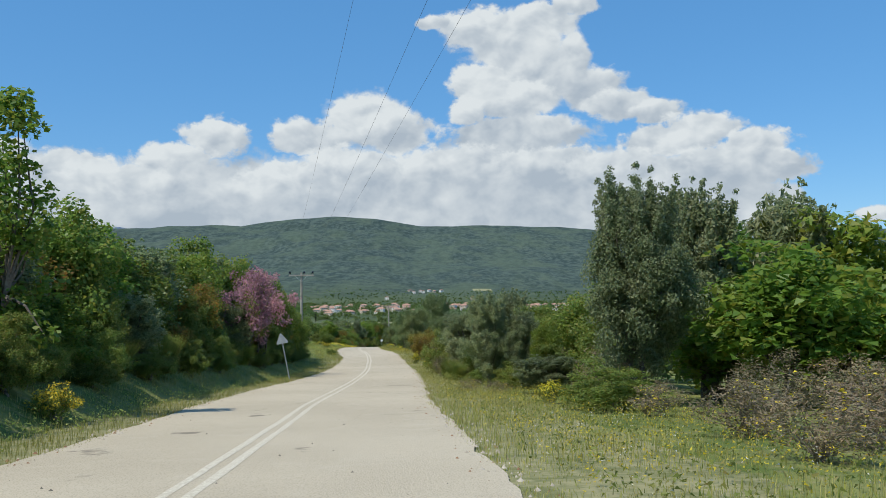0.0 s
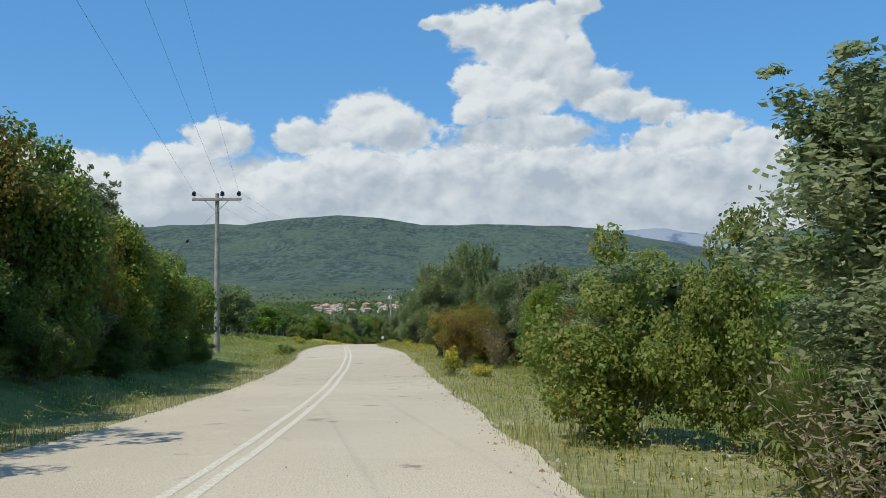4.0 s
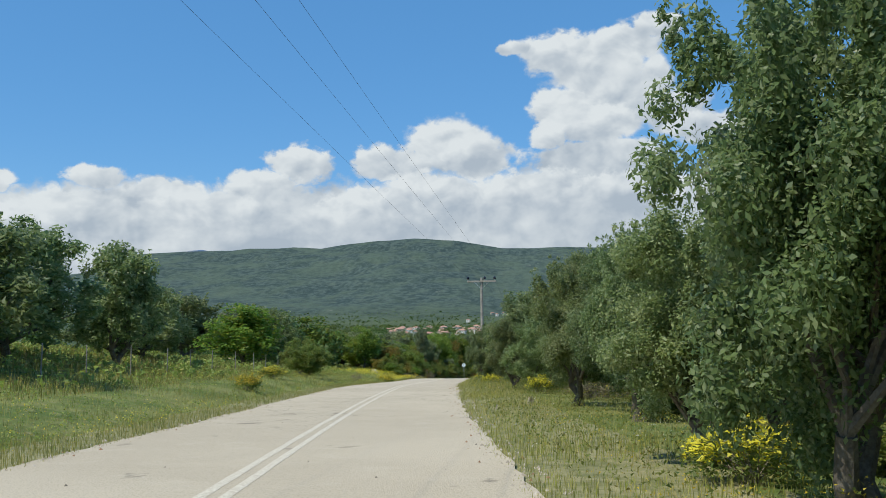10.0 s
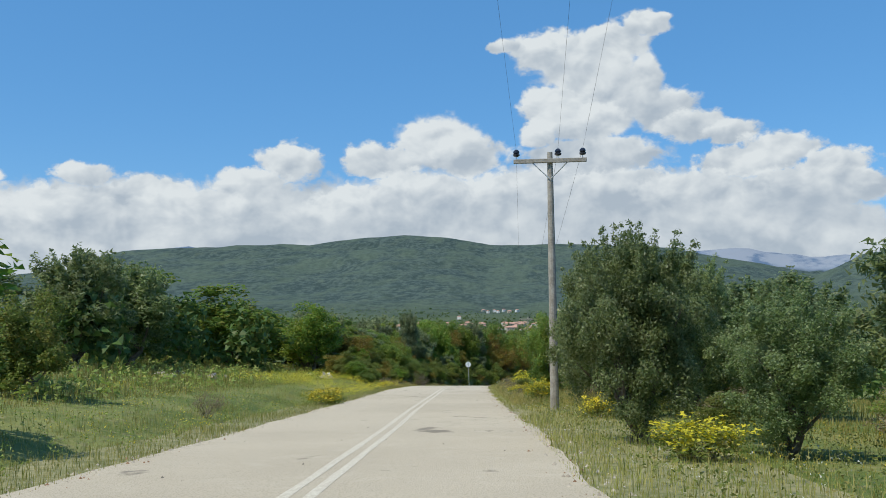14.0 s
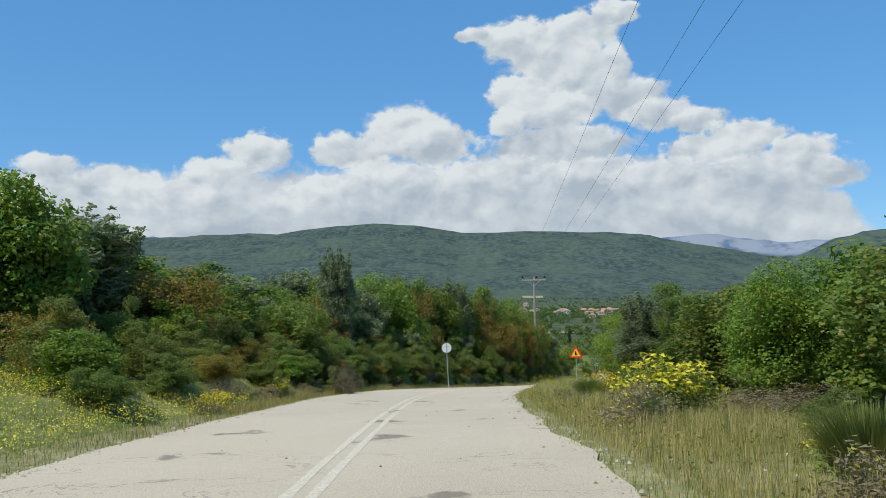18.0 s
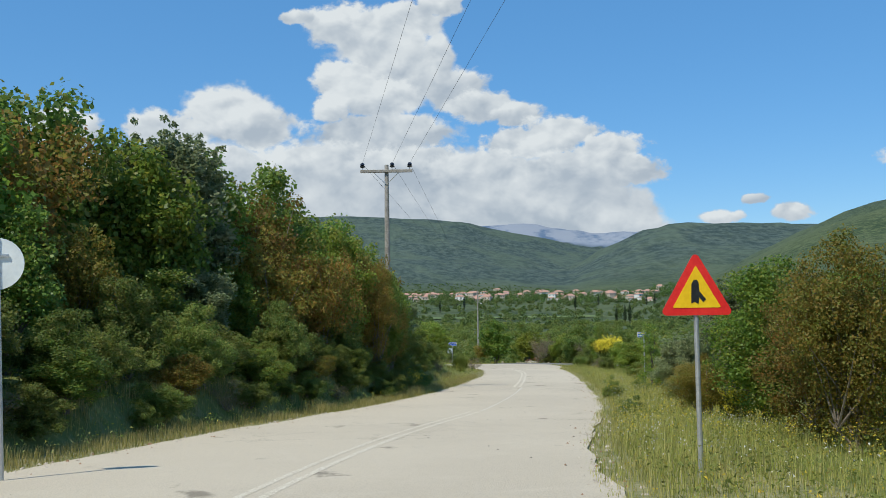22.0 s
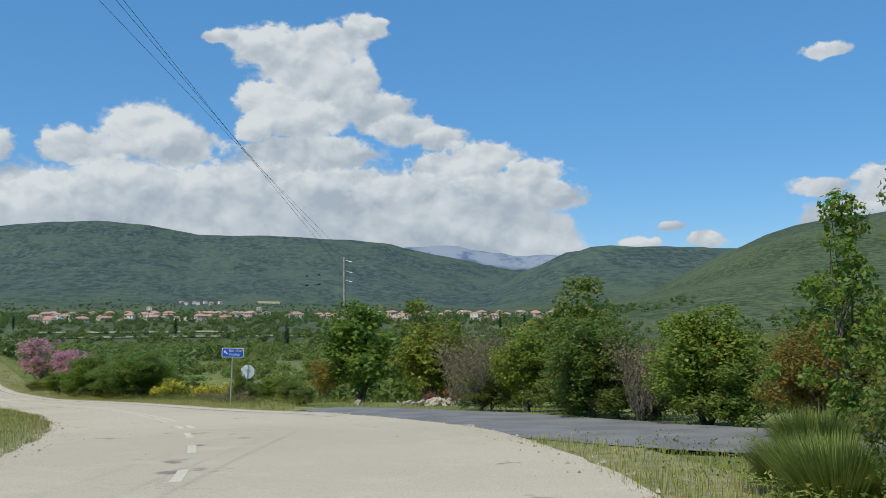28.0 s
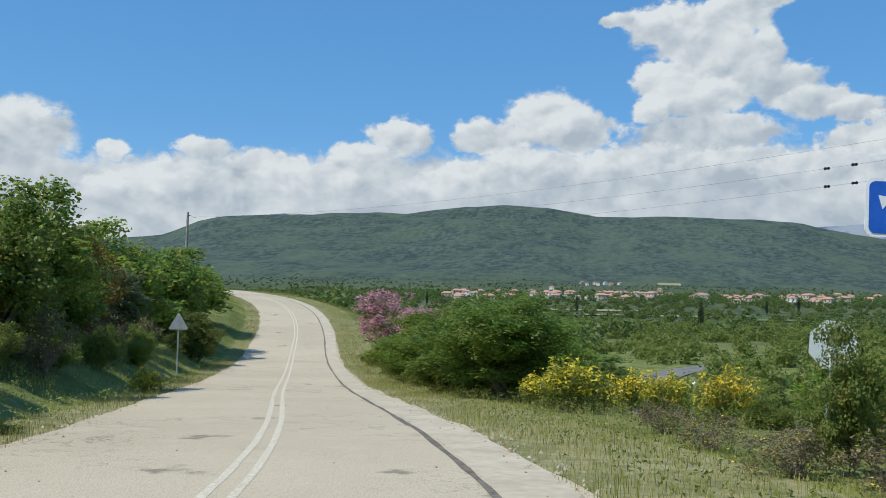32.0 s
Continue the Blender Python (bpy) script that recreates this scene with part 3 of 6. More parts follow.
CREST_MAIN = [(-90, 2), (-60, 2.8), (-40, 3.2), (-30, 3.9), (-27.5, 4.3), (-25.7, 5.2), (-24.2, 5.55), (-20.5, 5.8), (-17.5, 6.0), (-13, 6.05), (-11.3, 6.3), (-9.5, 6.6), (-7, 6.62), (-4.5, 6.48),
              (-1.7, 6.02), (2.5, 6.0), (6, 5.85), (9.7, 5.6), (11, 5.2), (13.5, 4.75), (16.2, 4.1), (19, 3.5), (22, 3), (26, 2), (40, 1)]
CREST_MID = [(14, 1.0), (16, 2.5), (18, 3.7), (20.4, 4.6), (22.2, 5.1), (25.8, 5.12), (29.5, 4.85), (33, 4.6), (40, 4), (60, 2)]
CREST_RIGHT = [(20, 0.4), (24, 1.6), (27, 3.4), (29.5, 4.75), (31.8, 5.6), (32.6, 5.9), (36, 6.55), (39.2, 6.85), (44.2, 7.3), (50, 7.5), (60, 6.5), (90, 3)]
CREST_FAR = [(-26, 4.5), (-22, 5.6), (-20.6, 5.95), (-19, 5.6), (-15, 4.5), (6, 4.0), (9.5, 5.0), (10.9, 5.38), (12.7, 5.56), (14.5, 5.3), (15.9, 4.98), (18, 4.72), (20.5, 4.85), (23, 4.6), (30, 4)]


def ground_z(x, y, gullies=True):
    x, y = np.asarray(x, float).ravel(), np.asarray(y, float).ravel()
    s, d, zr = road_coords(x, y)
    plain_z = np.interp(y, [-400, 0, 250, 330, 400, 450, 600, 800, 950, 1150, 1350, 1700], [14, -1, -9, -13, -15.5, -16.8, -15, -12.8, -8, 0, 10, 20])
    left = np.maximum(-d - 4.2, 0)
    right = np.maximum(d - half_right(s) - 0.8, 0)
    bank = np.where(d < 0, np.minimum(0.11 * left, 2.6), -0.03 * np.minimum(right, 20))
    ridge = ss(-d, 4.6, 6.6) * (1 - ss(-d, 20, 45))
    bank += ridge * np.interp(y, [-40, 0, 60, 85, 100, 225, 245, 300, 325, 345, 370, 390, 430, 470], [0.7, 0.7, 0.5, 0.0, 0.1, 0.2, 0.6, 0.9, 0.4, 0.2, 0.2, 0.6, 0.6, 0.3])
    # the bank falls to the valley past the junction
    fall = ss(d, 4.5, 22) * ss(y, 366, 405)
    bank -= fall * np.interp(y, [360, 400, 440, 470, 520], [0, 1.6, 3.6, 5.5, 8])
    near = zr + bank
    away = np.abs(d)
    z = near + (plain_z - near) * ss(away, 22, 130)
    road_gap = np.where(d > 0, d - half_right(s), -d - half_left(s))
    on = 1 - ss(road_gap, 1.0, 2.2)
    z = z + 0.03 * np.sin(x * 1.7 + y * 0.6) * np.sin(y * 1.3) * ss(road_gap, 0.5, 2.0)
    z = np.where(s < ARC[-1] + 3, z * (1 - on) + (zr - 0.14) * on, z)
    side = line_distance(SIDE_LINE, x, y)
    k = 1 - ss(side, SIDE_HALF - 0.2, SIDE_HALF + 1.2)
    z = np.where(k > 0, z * (1 - k) + (zr - 0.13) * k, z)
    low = line_distance(LOWER_LINE, x, y)
    k = 1 - ss(low, 2.3, 6)
    z = z * (1 - k) + (-17.1) * k
    # hills and mountains round the valley
    dx, dy = x, y - 230
    r = np.hypot(dx, dy)
    az = np.degrees(np.arctan2(dx, dy))
    hill = np.zeros_like(z)
    for table, dist, start, power in ((CREST_MAIN, 4500, 1350, 1.45), (CREST_MID, 3300, 1500, 1.2), (CREST_RIGHT, 2100, 620, 1.15), (CREST_FAR, 4720, 3900, 1.0)):
        a, e = zip(*table)
        top = np.tan(np.radians(np.interp(az, a, e, left=0.0, right=0.0))) * dist + 3
        u = np.clip((r - start) / (dist - start), 0, 1)
        back = 1 - 0.35 * np.clip((r - dist) / 500, 0, 1)
        shape = (u ** power) * (0.75 + 0.25 * ss(u, 0, 1)) * back
        hill = np.maximum(hill, top * shape)
    if gullies:
        far = np.where(r > 700)[0]
        for k in far:
            v = Vector((x[k] / 420, y[k] / 420, 0))
            u = hill[k]
            hill[k] = u + noise.fractal(v, 1.0, 2.0, 4) * 0.075 * u * (1.0 if abs(r[k] - 4500) > 260 else 0.25)
    return z + np.maximum(hill - np.maximum(z + 5, 0) * ss(hill, 0, 90), 0)


def side_z(x, y):
    """Height of the side road, level with the main one at the junction."""
    return road_coords(np.atleast_1d(x), np.atleast_1d(y))[2] - 0.03


def ground_at(x, y):
    return float(ground_z([x], [y], False)[0])


# ---- ground sheet ----
def stretched(lo, hi, step, start, end, grow, widest):
    core = list(np.arange(lo, hi + step * 0.5, step))
    out, v, w = [], core[-1], step
    while v < end:
        w = min(w * grow, widest)
        v += w
        out.append(v)
    neg, v, w = [], core[0], step
    while v > start:
        w = min(w * grow, widest)
        v -= w
        neg.append(v)
    return np.array(neg[::-1] + core + out)


gx = stretched(-40, 30, 0.8, -4600, 4600, 1.07, 70)
gyy = stretched(-20, 470, 1.5, -500, 4900, 1.07, 60)
GX, GY = np.meshgrid(gx, gyy)
gz_all = ground_z(GX, GY)
nx, ny = len(gx), len(gyy)
idx = np.arange(nx * ny).reshape(ny, nx)
quads = np.stack([idx[:-1, :-1], idx[:-1, 1:], idx[1:, 1:], idx[1:, :-1]], -1).reshape(-1, 4)
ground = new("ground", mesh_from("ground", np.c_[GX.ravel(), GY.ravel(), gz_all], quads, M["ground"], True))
tagged(ground, "grassy valley ground rising to scrub covered mountains", "ground", kind="structure")


# ---- roads ----
def strip(name, line_s, d0, d1, dz, material, label, category, wobble=0.0, cols=2, seed=1):
    """A band along the road between two offsets (numbers or functions of the way); wobble frays its edges."""
    verts = []
    for s in line_s:
        a = d0(s) if callable(d0) else d0
        b = d1(s) if callable(d1) else d1
        fray = [noise.noise(Vector((s * 0.35, k + seed * 3.3, 0))) + 0.6 * noise.noise(Vector((s * 1.1, k + seed * 3.3, 5))) for k in (0.0, 7.7)]
        a += wobble * fray[0]
        b += wobble * fray[1]
        for k in range(cols):
            verts.append(on_road(s, a + (b - a) * k / (cols - 1), dz))
    n = len(line_s)
    i = np.arange(n * cols).reshape(n, cols)
    q = np.stack([i[:-1, :-1], i[:-1, 1:], i[1:, 1:], i[1:, :-1]], -1).reshape(-1, 4)
    ob = new(name, mesh_from(name, verts, q, material))
    return tagged(ob, label, category, kind="structure")


S_ALL = np.arange(0.5, ARC[-1] - 1, 0.6)
strip("road", S_ALL, lambda s: -half_left(s), lambda s: half_right(s), 0.0, M["road"], "pale worn country road with frayed edges", "road", 0.16, 9, 3)
strip("shoulder", S_ALL, lambda s: half_right(s) - 0.3, lambda s: half_right(s) + float(np.interp(s, [366, 368, 392.6, 394.5], [2.6, 0.02, 0.02, 2.6])), -0.035, M["verge"], "stony grass shoulder of the road", "shoulder", 0.1, 5, 13)
strip("shoulder", S_ALL, lambda s: -half_left(s) - 2.6, lambda s: -half_left(s) + 0.3, -0.035, M["verge"], "stony grass shoulder of the road", "shoulder", 0.1, 5, 14)
strip("shoulder", np.arange(362, 400, 0.6), lambda s: half_right(s) - 0.3, lambda s: half_right(s) + 1.6, -0.055, M["verge"], "stony soil at the mouth of the side road", "shoulder", 0.0, 4, 15)
# side road
def free_strip(name, line, half, zf, material, label):
    t = np.gradient(line, axis=0)
    t /= np.hypot(*t.T)[:, None]
    n = np.c_[t[:, 1], -t[:, 0]]
    verts = []
    for k in range(len(line)):
        for u in (-1, -0.5, 0, 0.5, 1):
            p = line[k] + n[k] * (half(k) if callable(half) else half) * u
            verts.append((p[0], p[1], zf(p[0], p[1])))
    i = np.arange(len(verts)).reshape(-1, 5)
    q = np.stack([i[:-1, :-1], i[:-1, 1:], i[1:, 1:], i[1:, :-1]], -1).reshape(-1, 4)
    return tagged(new(name, mesh_from(name, verts, q, material)), label, "road", kind="structure")


free_strip("side_road", SIDE_LINE, lambda k: float(np.interp(k, [0, 8, 22], [0.7, 1.5, SIDE_HALF])), lambda x, y: float(side_z(x, y)[0]) - 0.008, M["side"], "grey asphalt side road joining at the junction")
free_strip("lower_road", LOWER_LINE, 2.0, lambda x, y: -17.0, M["side"], "grey lane down in the valley below the junction")

# painted double line, worn thin in places and broken at the junction
def centre_lines():
    runs = [(0.5, 262, 0.12, "paint"), (262, 318, 0.1, "paint"), (318, 336, 0.06, "paint_faint"), (336, 367.5, 0.12, "paint"), (387.6, ARC[-1] - 2, 0.1, "paint")]
    for a, b, w, paint in runs:
        for side in (-1, 1):
            if w == 0.06 and side == -1:
                continue
            s = np.arange(a, b, 0.6)
            off = -0.15 if a == 336 else 0.0
            strip("line_marking", s, off + side * 0.13 - w / 2, off + side * 0.13 + w / 2, 0.003, M[paint], "worn off-white painted centre line on the road", "road marking", 0.02, 2, int(a) + side + 10)
    for a, b, sides in ((371.4, 372.8, (-1,)), (375.4, 377.0, (-1,)), (379.2, 381.0, (-1,)), (383.0, 384.7, (-1, 1))):
        for side in sides:
            strip("line_marking", np.array([a, (a + b) / 2, b]), side * 0.13 - 0.07, side * 0.13 + 0.07, 0.003, M["paint"], "short broken centre line dash at the junction", "road marking", 0.0)


centre_lines()
# concrete strip with a dark joint along the right edge past the junction
s_c = np.arange(388, ARC[-1] - 40, 0.7)
strip("gutter", s_c, lambda s: half_right(s) - 0.9, lambda s: half_right(s) - 0.12, 0.004, M["concrete"], "pale concrete strip along the road's edge", "gutter", 0.1, 3, 8)
strip("joint", s_c, lambda s: half_right(s) - 1.02, lambda s: half_right(s) - 0.93, 0.004, M["crack"], "dark open joint between asphalt and concrete strip", "road joint", 0.05, 2, 9)


# ---- plants ----
RNG = np.random.default_rng(11)


def leaf_mesh(name, centres, radii, per, size, aspect, material, rng, up=0.45, hang=0.0, shell=0.45, kite=False):
    """Clumps of many small pointed leaves."""
    radii = np.asarray(radii, float)
    per = np.maximum(3, per * np.clip((radii / np.median(radii)) ** 2.3, 0.03, 2.4)).astype(int)
    c = np.repeat(np.asarray(centres, float), per, axis=0)
    r = np.repeat(radii, per)
    n = len(c)
    v = rng.normal(size=(n, 3))
    v /= np.linalg.norm(v, axis=1)[:, None]
    p = c + v * (r * (shell + (1 - shell) * rng.random(n)))[:, None]
    nrm = v * 0.7 + rng.normal(size=(n, 3)) * 0.6 + np.array([0, 0, up])
    nrm /= np.linalg.norm(nrm, axis=1)[:, None]
    t = rng.normal(size=(n, 3)) + np.array([0, 0, -hang])
    t -= nrm * (t * nrm).sum(1)[:, None]
    t /= np.linalg.norm(t, axis=1)[:, None] + 1e-9
    b = np.cross(nrm, t)
    ln = size * (0.65 + 0.7 * rng.random(n))
    w = ln * aspect
    if kite:
        # a folded, pointed oval leaf
        wide = p - t * (ln * 0.08)[:, None] - nrm * (w * 0.12)[:, None]
        k = np.stack([p - t * (ln / 2)[:, None], wide - b * (w * 0.56)[:, None], p + t * (ln / 2)[:, None], wide + b * (w * 0.56)[:, None]], 1)
        return mesh_from(name, k.reshape(-1, 3), np.arange(n * 4).reshape(-1, 4), material)
    k = np.stack([p - t * (ln / 2)[:, None] - b * (w / 2)[:, None], p - t * (ln / 2)[:, None] + b * (w / 2)[:, None], p + t * (ln / 2)[:, None]], 1)
    return mesh_from(name, k.reshape(-1, 3), np.arange(n * 3).reshape(-1, 3), material)


def filled(rng, pts, radii, per, inner, zc):
    """Clumps on the skin of a crown and looser ones within it."""
    ins = (pts[:inner] - np.array([0, 0, zc])) * (0.35 + 0.35 * rng.random((inner, 1))) + np.array([0, 0, zc])
    return np.vstack([pts, ins]), np.r_[radii, np.full(inner, radii.max() * 1.25)]


def crown_points(rng, count, rx, rz, zc, lump=0.35, low=-0.75, seed=0.0):
    """Clump centres over the lobes of an uneven crown, with gaps between the lobes."""
    lobes = []
    n = 15
    for k in range(n):
        up = 1 - (1 - low) * (k + 0.5) / n
        a = 2.39996 * k + seed * 1.3
        v = np.array([math.cos(a) * math.sqrt(1 - up * up), math.sin(a) * math.sqrt(1 - up * up), up]) + rng.normal(size=3) * 0.16
        size = 0.34 + 0.16 * rng.random()
        reach = (0.98 - size) * (1 + lump * 0.35 * rng.normal())
        lobes.append((v * np.clip(reach, 0.4, 0.74), size))
    out = []
    while len(out) < count:
        c, size = lobes[rng.integers(n)]
        v = rng.normal(size=3)
        v /= np.linalg.norm(v)
        p = c + v * size * (0.7 + 0.35 * rng.random())
        far = np.linalg.norm(p)
        if far < 0.38 or p[2] < low:
            continue
        p *= min(1.0, 1.1 / far)
        out.append((p[0] * rx, p[1] * rx, zc + min(p[2], 1.0) * rz * 0.96))
    return np.array(out)


def upright(rng, n, spread, base, drop, rise):
    """Thin upright shoots over the top of a crown: four leaf clumps each, one above another."""
    a, q = rng.random(n) * 6.283, spread * np.sqrt(rng.random(n))
    foot = np.c_[np.cos(a) * q, np.sin(a) * q, base - drop * q ** 2]
    way = np.c_[np.cos(a) * 0.25 * q, np.sin(a) * 0.25 * q, rise * (0.35 + 0.65 * rng.random(n))]
    return (foot[:, None, :] + way[:, None, :] * np.array([0.1, 0.4, 0.7, 1.0])[None, :, None]).reshape(-1, 3)


def limbs(rng, trunk_r, fork, tips, lean=0.15, sides=6, trunks=1):
    bm = bmesh.new()
    for t in range(trunks):
        ox, oy = (rng.normal() * 0.12 * (trunks > 1), rng.normal() * 0.12 * (trunks > 1))
        f = Vector((rng.normal() * lean + ox, rng.normal() * lean + oy, fork * (0.85 + 0.3 * rng.random())))
        mid = Vector((f.x * 0.3 + rng.normal() * 0.05, f.y * 0.3 + rng.normal() * 0.05, f.z * 0.5))
        tube(bm, [(ox, oy, -0.25), (ox * 1.0, oy, 0.06), mid, f], [trunk_r * 1.5, trunk_r * 1.15, trunk_r, trunk_r * 0.85], sides)
        for q in tips[t::trunks]:
            q = Vector(q)
            m1 = f.lerp(q, 0.45) + Vector((rng.normal() * 0.12, rng.normal() * 0.12, rng.random() * 0.12))
            tube(bm, [f, m1, q], [trunk_r * 0.6, trunk_r * 0.36, trunk_r * 0.12], max(4, sides - 2))
    return bm


SPECIES = {}
TEXT = {
    "oak": ("bushy green oak tree with dense crown", "tree"), "olive": ("grey-green olive tree with gnarled forked trunk", "olive tree"),
    "willow": ("tall grey-green wild pear tree with feathery twigs", "tree"), "russet": ("bush with russet brown and green leaves", "bush"),
    "scrub": ("low green evergreen shrub on the verge", "shrub"), "dry": ("dry grey-brown bush of bare twigs", "bush"),
    "judas": ("judas tree covered in pink blossom", "judas tree"), "sapling": ("slender green sapling with sparse leaves", "sapling"),
    "broom": ("tall broom bush with bright yellow blossom", "broom bush"), "broom_low": ("low yellow flowering bush in the verge", "flowering bush"),
    "rush": ("dense clump of thin green broom stems", "shrub"), "weedbush": ("tangled brown weeds with yellow flowers", "weeds"),
    "russet_low": ("low red-brown dead shrub", "shrub")}


def make_plant(kind, variant, rich=1.0):
    """One plant five metres high (low ones one metre), standing at the origin."""
    rng = np.random.default_rng(sum(map(ord, kind)) * 7 + variant)
    root = new({"olive": "olive_tree", "judas": "judas_tree", "oak": "oak_tree", "willow": "pear_tree", "russet": "russet_bush", "scrub": "shrub", "dry": "dry_bush", "sapling": "sapling",
                "broom": "broom_bush", "broom_low": "flowering_bush", "rush": "rush_clump", "weedbush": "weed_bush", "russet_low": "dead_shrub"}[kind])
    sd = variant * 3.7
    if kind == "oak":
        pts = crown_points(rng, 150, 1.6, 2.35, 2.55, 0.5, -1.0, sd)
        part("trunk", limbs(rng, 0.09, 0.9, pts[:9] * 0.9, 0.12, 6, 2), M["bark"], root)
        c, r = filled(rng, pts, 0.24 + 0.26 * rng.random(150), 70, 34, 2.4)
        part_mesh("crown", leaf_mesh("oak_crown", c, r, int(84 * rich), 0.112 / rich ** 0.5, 0.75, M[("oak", "oak_dark", "oak", "oak_dark", "oak_fresh")[variant]], rng, 0.5, kite=rich >= 1), root)
    elif kind == "olive":
        pts = crown_points(rng, 150, 1.9, 2.4, 2.5, 0.5, -0.9, sd)
        part("trunk", limbs(rng, 0.11, 0.75, pts[:11] * np.array([0.8, 0.8, 0.85]), 0.22, 8, 2), M["bark"], root)
        shoots = upright(rng, 40, 1.3, 4.2, 0.35, 0.9)
        c, r = filled(rng, pts, 0.22 + 0.25 * rng.random(150), 78, 34, 2.8)
        c, r = np.vstack([c, shoots]), np.r_[r, np.tile([0.2, 0.17, 0.14, 0.1], 40)]
        part_mesh("crown", leaf_mesh("olive_crown", c, r, int(86 * rich), 0.12 / rich ** 0.5, 0.42, M["olive"], rng, 0.4, 0.3, 0.25, kite=rich >= 1), root)
    elif kind == "willow":
        pts = crown_points(rng, 124, 1.35, 2.4, 2.5, 0.5, -1.0, sd)
        shoots = upright(rng, 44, 0.95, 4.1, 0.6, 1.1)
        part("trunk", limbs(rng, 0.08, 0.9, np.vstack([pts[:7] * 0.9, shoots[::30]]), 0.1, 6, 2), M["bark"], root)
        c, r = filled(rng, pts, 0.2 + 0.25 * rng.random(124), 66, 30, 2.4)
        c, r = np.vstack([c, shoots]), np.r_[r, np.tile([0.2, 0.17, 0.14, 0.1], 44)]
        part_mesh("crown", leaf_mesh("pear_crown", c, r, int(88 * rich), 0.11 / rich ** 0.5, 0.46, M["willow"], rng, 0.4, 0.0, 0.25, kite=rich >= 1), root)
    elif kind == "russet":
        pts = crown_points(rng, 130, 1.65, 2.3, 2.5, 0.55, -1.0, sd)
        part("trunk", limbs(rng, 0.05, 0.6, pts[:34] * 0.97, 0.25, 5, 5), M["twig"], root)
        c, r = filled(rng, pts, 0.2 + 0.25 * rng.random(130), 62, 26, 2.3)
        part_mesh("foliage", leaf_mesh("russet_foliage", c, r, int(74 * rich), 0.1 / rich ** 0.5, 0.6, M["russet"], rng, 0.4, kite=rich >= 1), root)
    elif kind == "scrub":
        pts = crown_points(rng, 110, 2.2, 2.35, 2.3, 0.55, -1.0, sd)
        part("trunk", limbs(rng, 0.07, 0.6, pts[:8] * 0.8, 0.3, 5, 3), M["twig"], root)
        c, r = filled(rng, pts, 0.25 + 0.28 * rng.random(110), 60, 24, 2.0)
        part_mesh("foliage", leaf_mesh("shrub_foliage", c, r, 125, 0.125, 0.6, M["scrub"], rng, 0.5, kite=True), root)
    elif kind == "dry":
        pts = crown_points(rng, 60, 1.6, 2.2, 2.6, 0.5, -0.85, sd)
        part("trunk", limbs(rng, 0.032, 0.6, pts[:44], 0.3, 4, 6), M["twig"], root)
        part_mesh("foliage", leaf_mesh("dry_foliage", pts, 0.3 + 0.35 * rng.random(60), 40, 0.15, 0.3, M["dry"], rng, 0.3), root)
    elif kind == "judas":
        pts = crown_points(rng, 74, 1.7, 1.9, 2.9, 0.6, -0.85, sd)
        part("trunk", limbs(rng, 0.07, 0.8, pts[:22], 0.25, 5, 4), M["bark"], root)
        part_mesh("blossom", leaf_mesh("judas_blossom", pts, 0.22 + 0.26 * rng.random(74), 52, 0.13, 0.7, M["pink"], rng, 0.4), root, "pink blossom clusters")
        part_mesh("foliage", leaf_mesh("judas_foliage", pts[:26] * np.array([0.9, 0.9, 0.8]), 0.35 + 0.2 * rng.random(26), 40, 0.15, 0.6, M["scrub"], rng, 0.4), root)
    elif kind == "sapling":
        pts = np.c_[rng.normal(size=34) * 0.45, rng.normal(size=34) * 0.45, np.linspace(0.8, 4.9, 34)] * np.array([1, 1, 1])
        pts[:, :2] *= (1.25 - pts[:, 2:3] / 5.0)
        part("trunk", limbs(rng, 0.05, 1.6, pts[::3], 0.06, 5, 1), M["bark"], root)
        part_mesh("crown", leaf_mesh("sapling_crown", pts, 0.18 + 0.18 * rng.random(34), 90, 0.1, 0.62, M["oak"], rng, 0.4, kite=True), root)
    elif kind in ("broom", "rush"):
        n = 2800
        bm_r = rng.random(n)
        a = rng.random(n) * 6.283
        lean = 0.55 * np.sqrt(rng.random(n))
        base = np.c_[np.cos(a) * 0.5 * bm_r, np.sin(a) * 0.5 * bm_r, np.zeros(n)]
        ln = 4.9 * (0.55 + 0.45 * rng.random(n))
        tip = base + np.c_[np.cos(a) * lean * ln * 0.7, np.sin(a) * lean * ln * 0.7, ln * (1 - 0.35 * lean)]
        side = np.c_[-np.sin(a), np.cos(a), np.zeros(n)] * 0.02
        mid = (base + tip) / 2 + np.array([0, 0, 0.25])
        v = np.stack([base - side, base + side, mid + side * 0.8, mid - side * 0.8, tip], 1).reshape(-1, 3)
        k = np.arange(n)[:, None] * 5
        f = np.vstack([np.hstack([k, k + 1, k + 2, k + 3]), np.hstack([k + 3, k + 2, k + 4, k + 4])])
        bm = bmesh.new()
        me = bpy.data.meshes.new("rush_stems")
        me.from_pydata(v.tolist(), [], [list(map(int, q)) if q[2] != q[3] else list(map(int, q[:3])) for q in f])
        me.materials.append(M["rush"])
        bm.free()
        part_mesh("tuft", me, root)
        if kind == "rush":
            part_mesh("foliage", leaf_mesh("rush_foliage", mid[:60] * np.array([1.1, 1.1, 0.8]), np.full(60, 0.55), 26, 0.3, 0.25, M["weeds"], rng, 0.4), root)
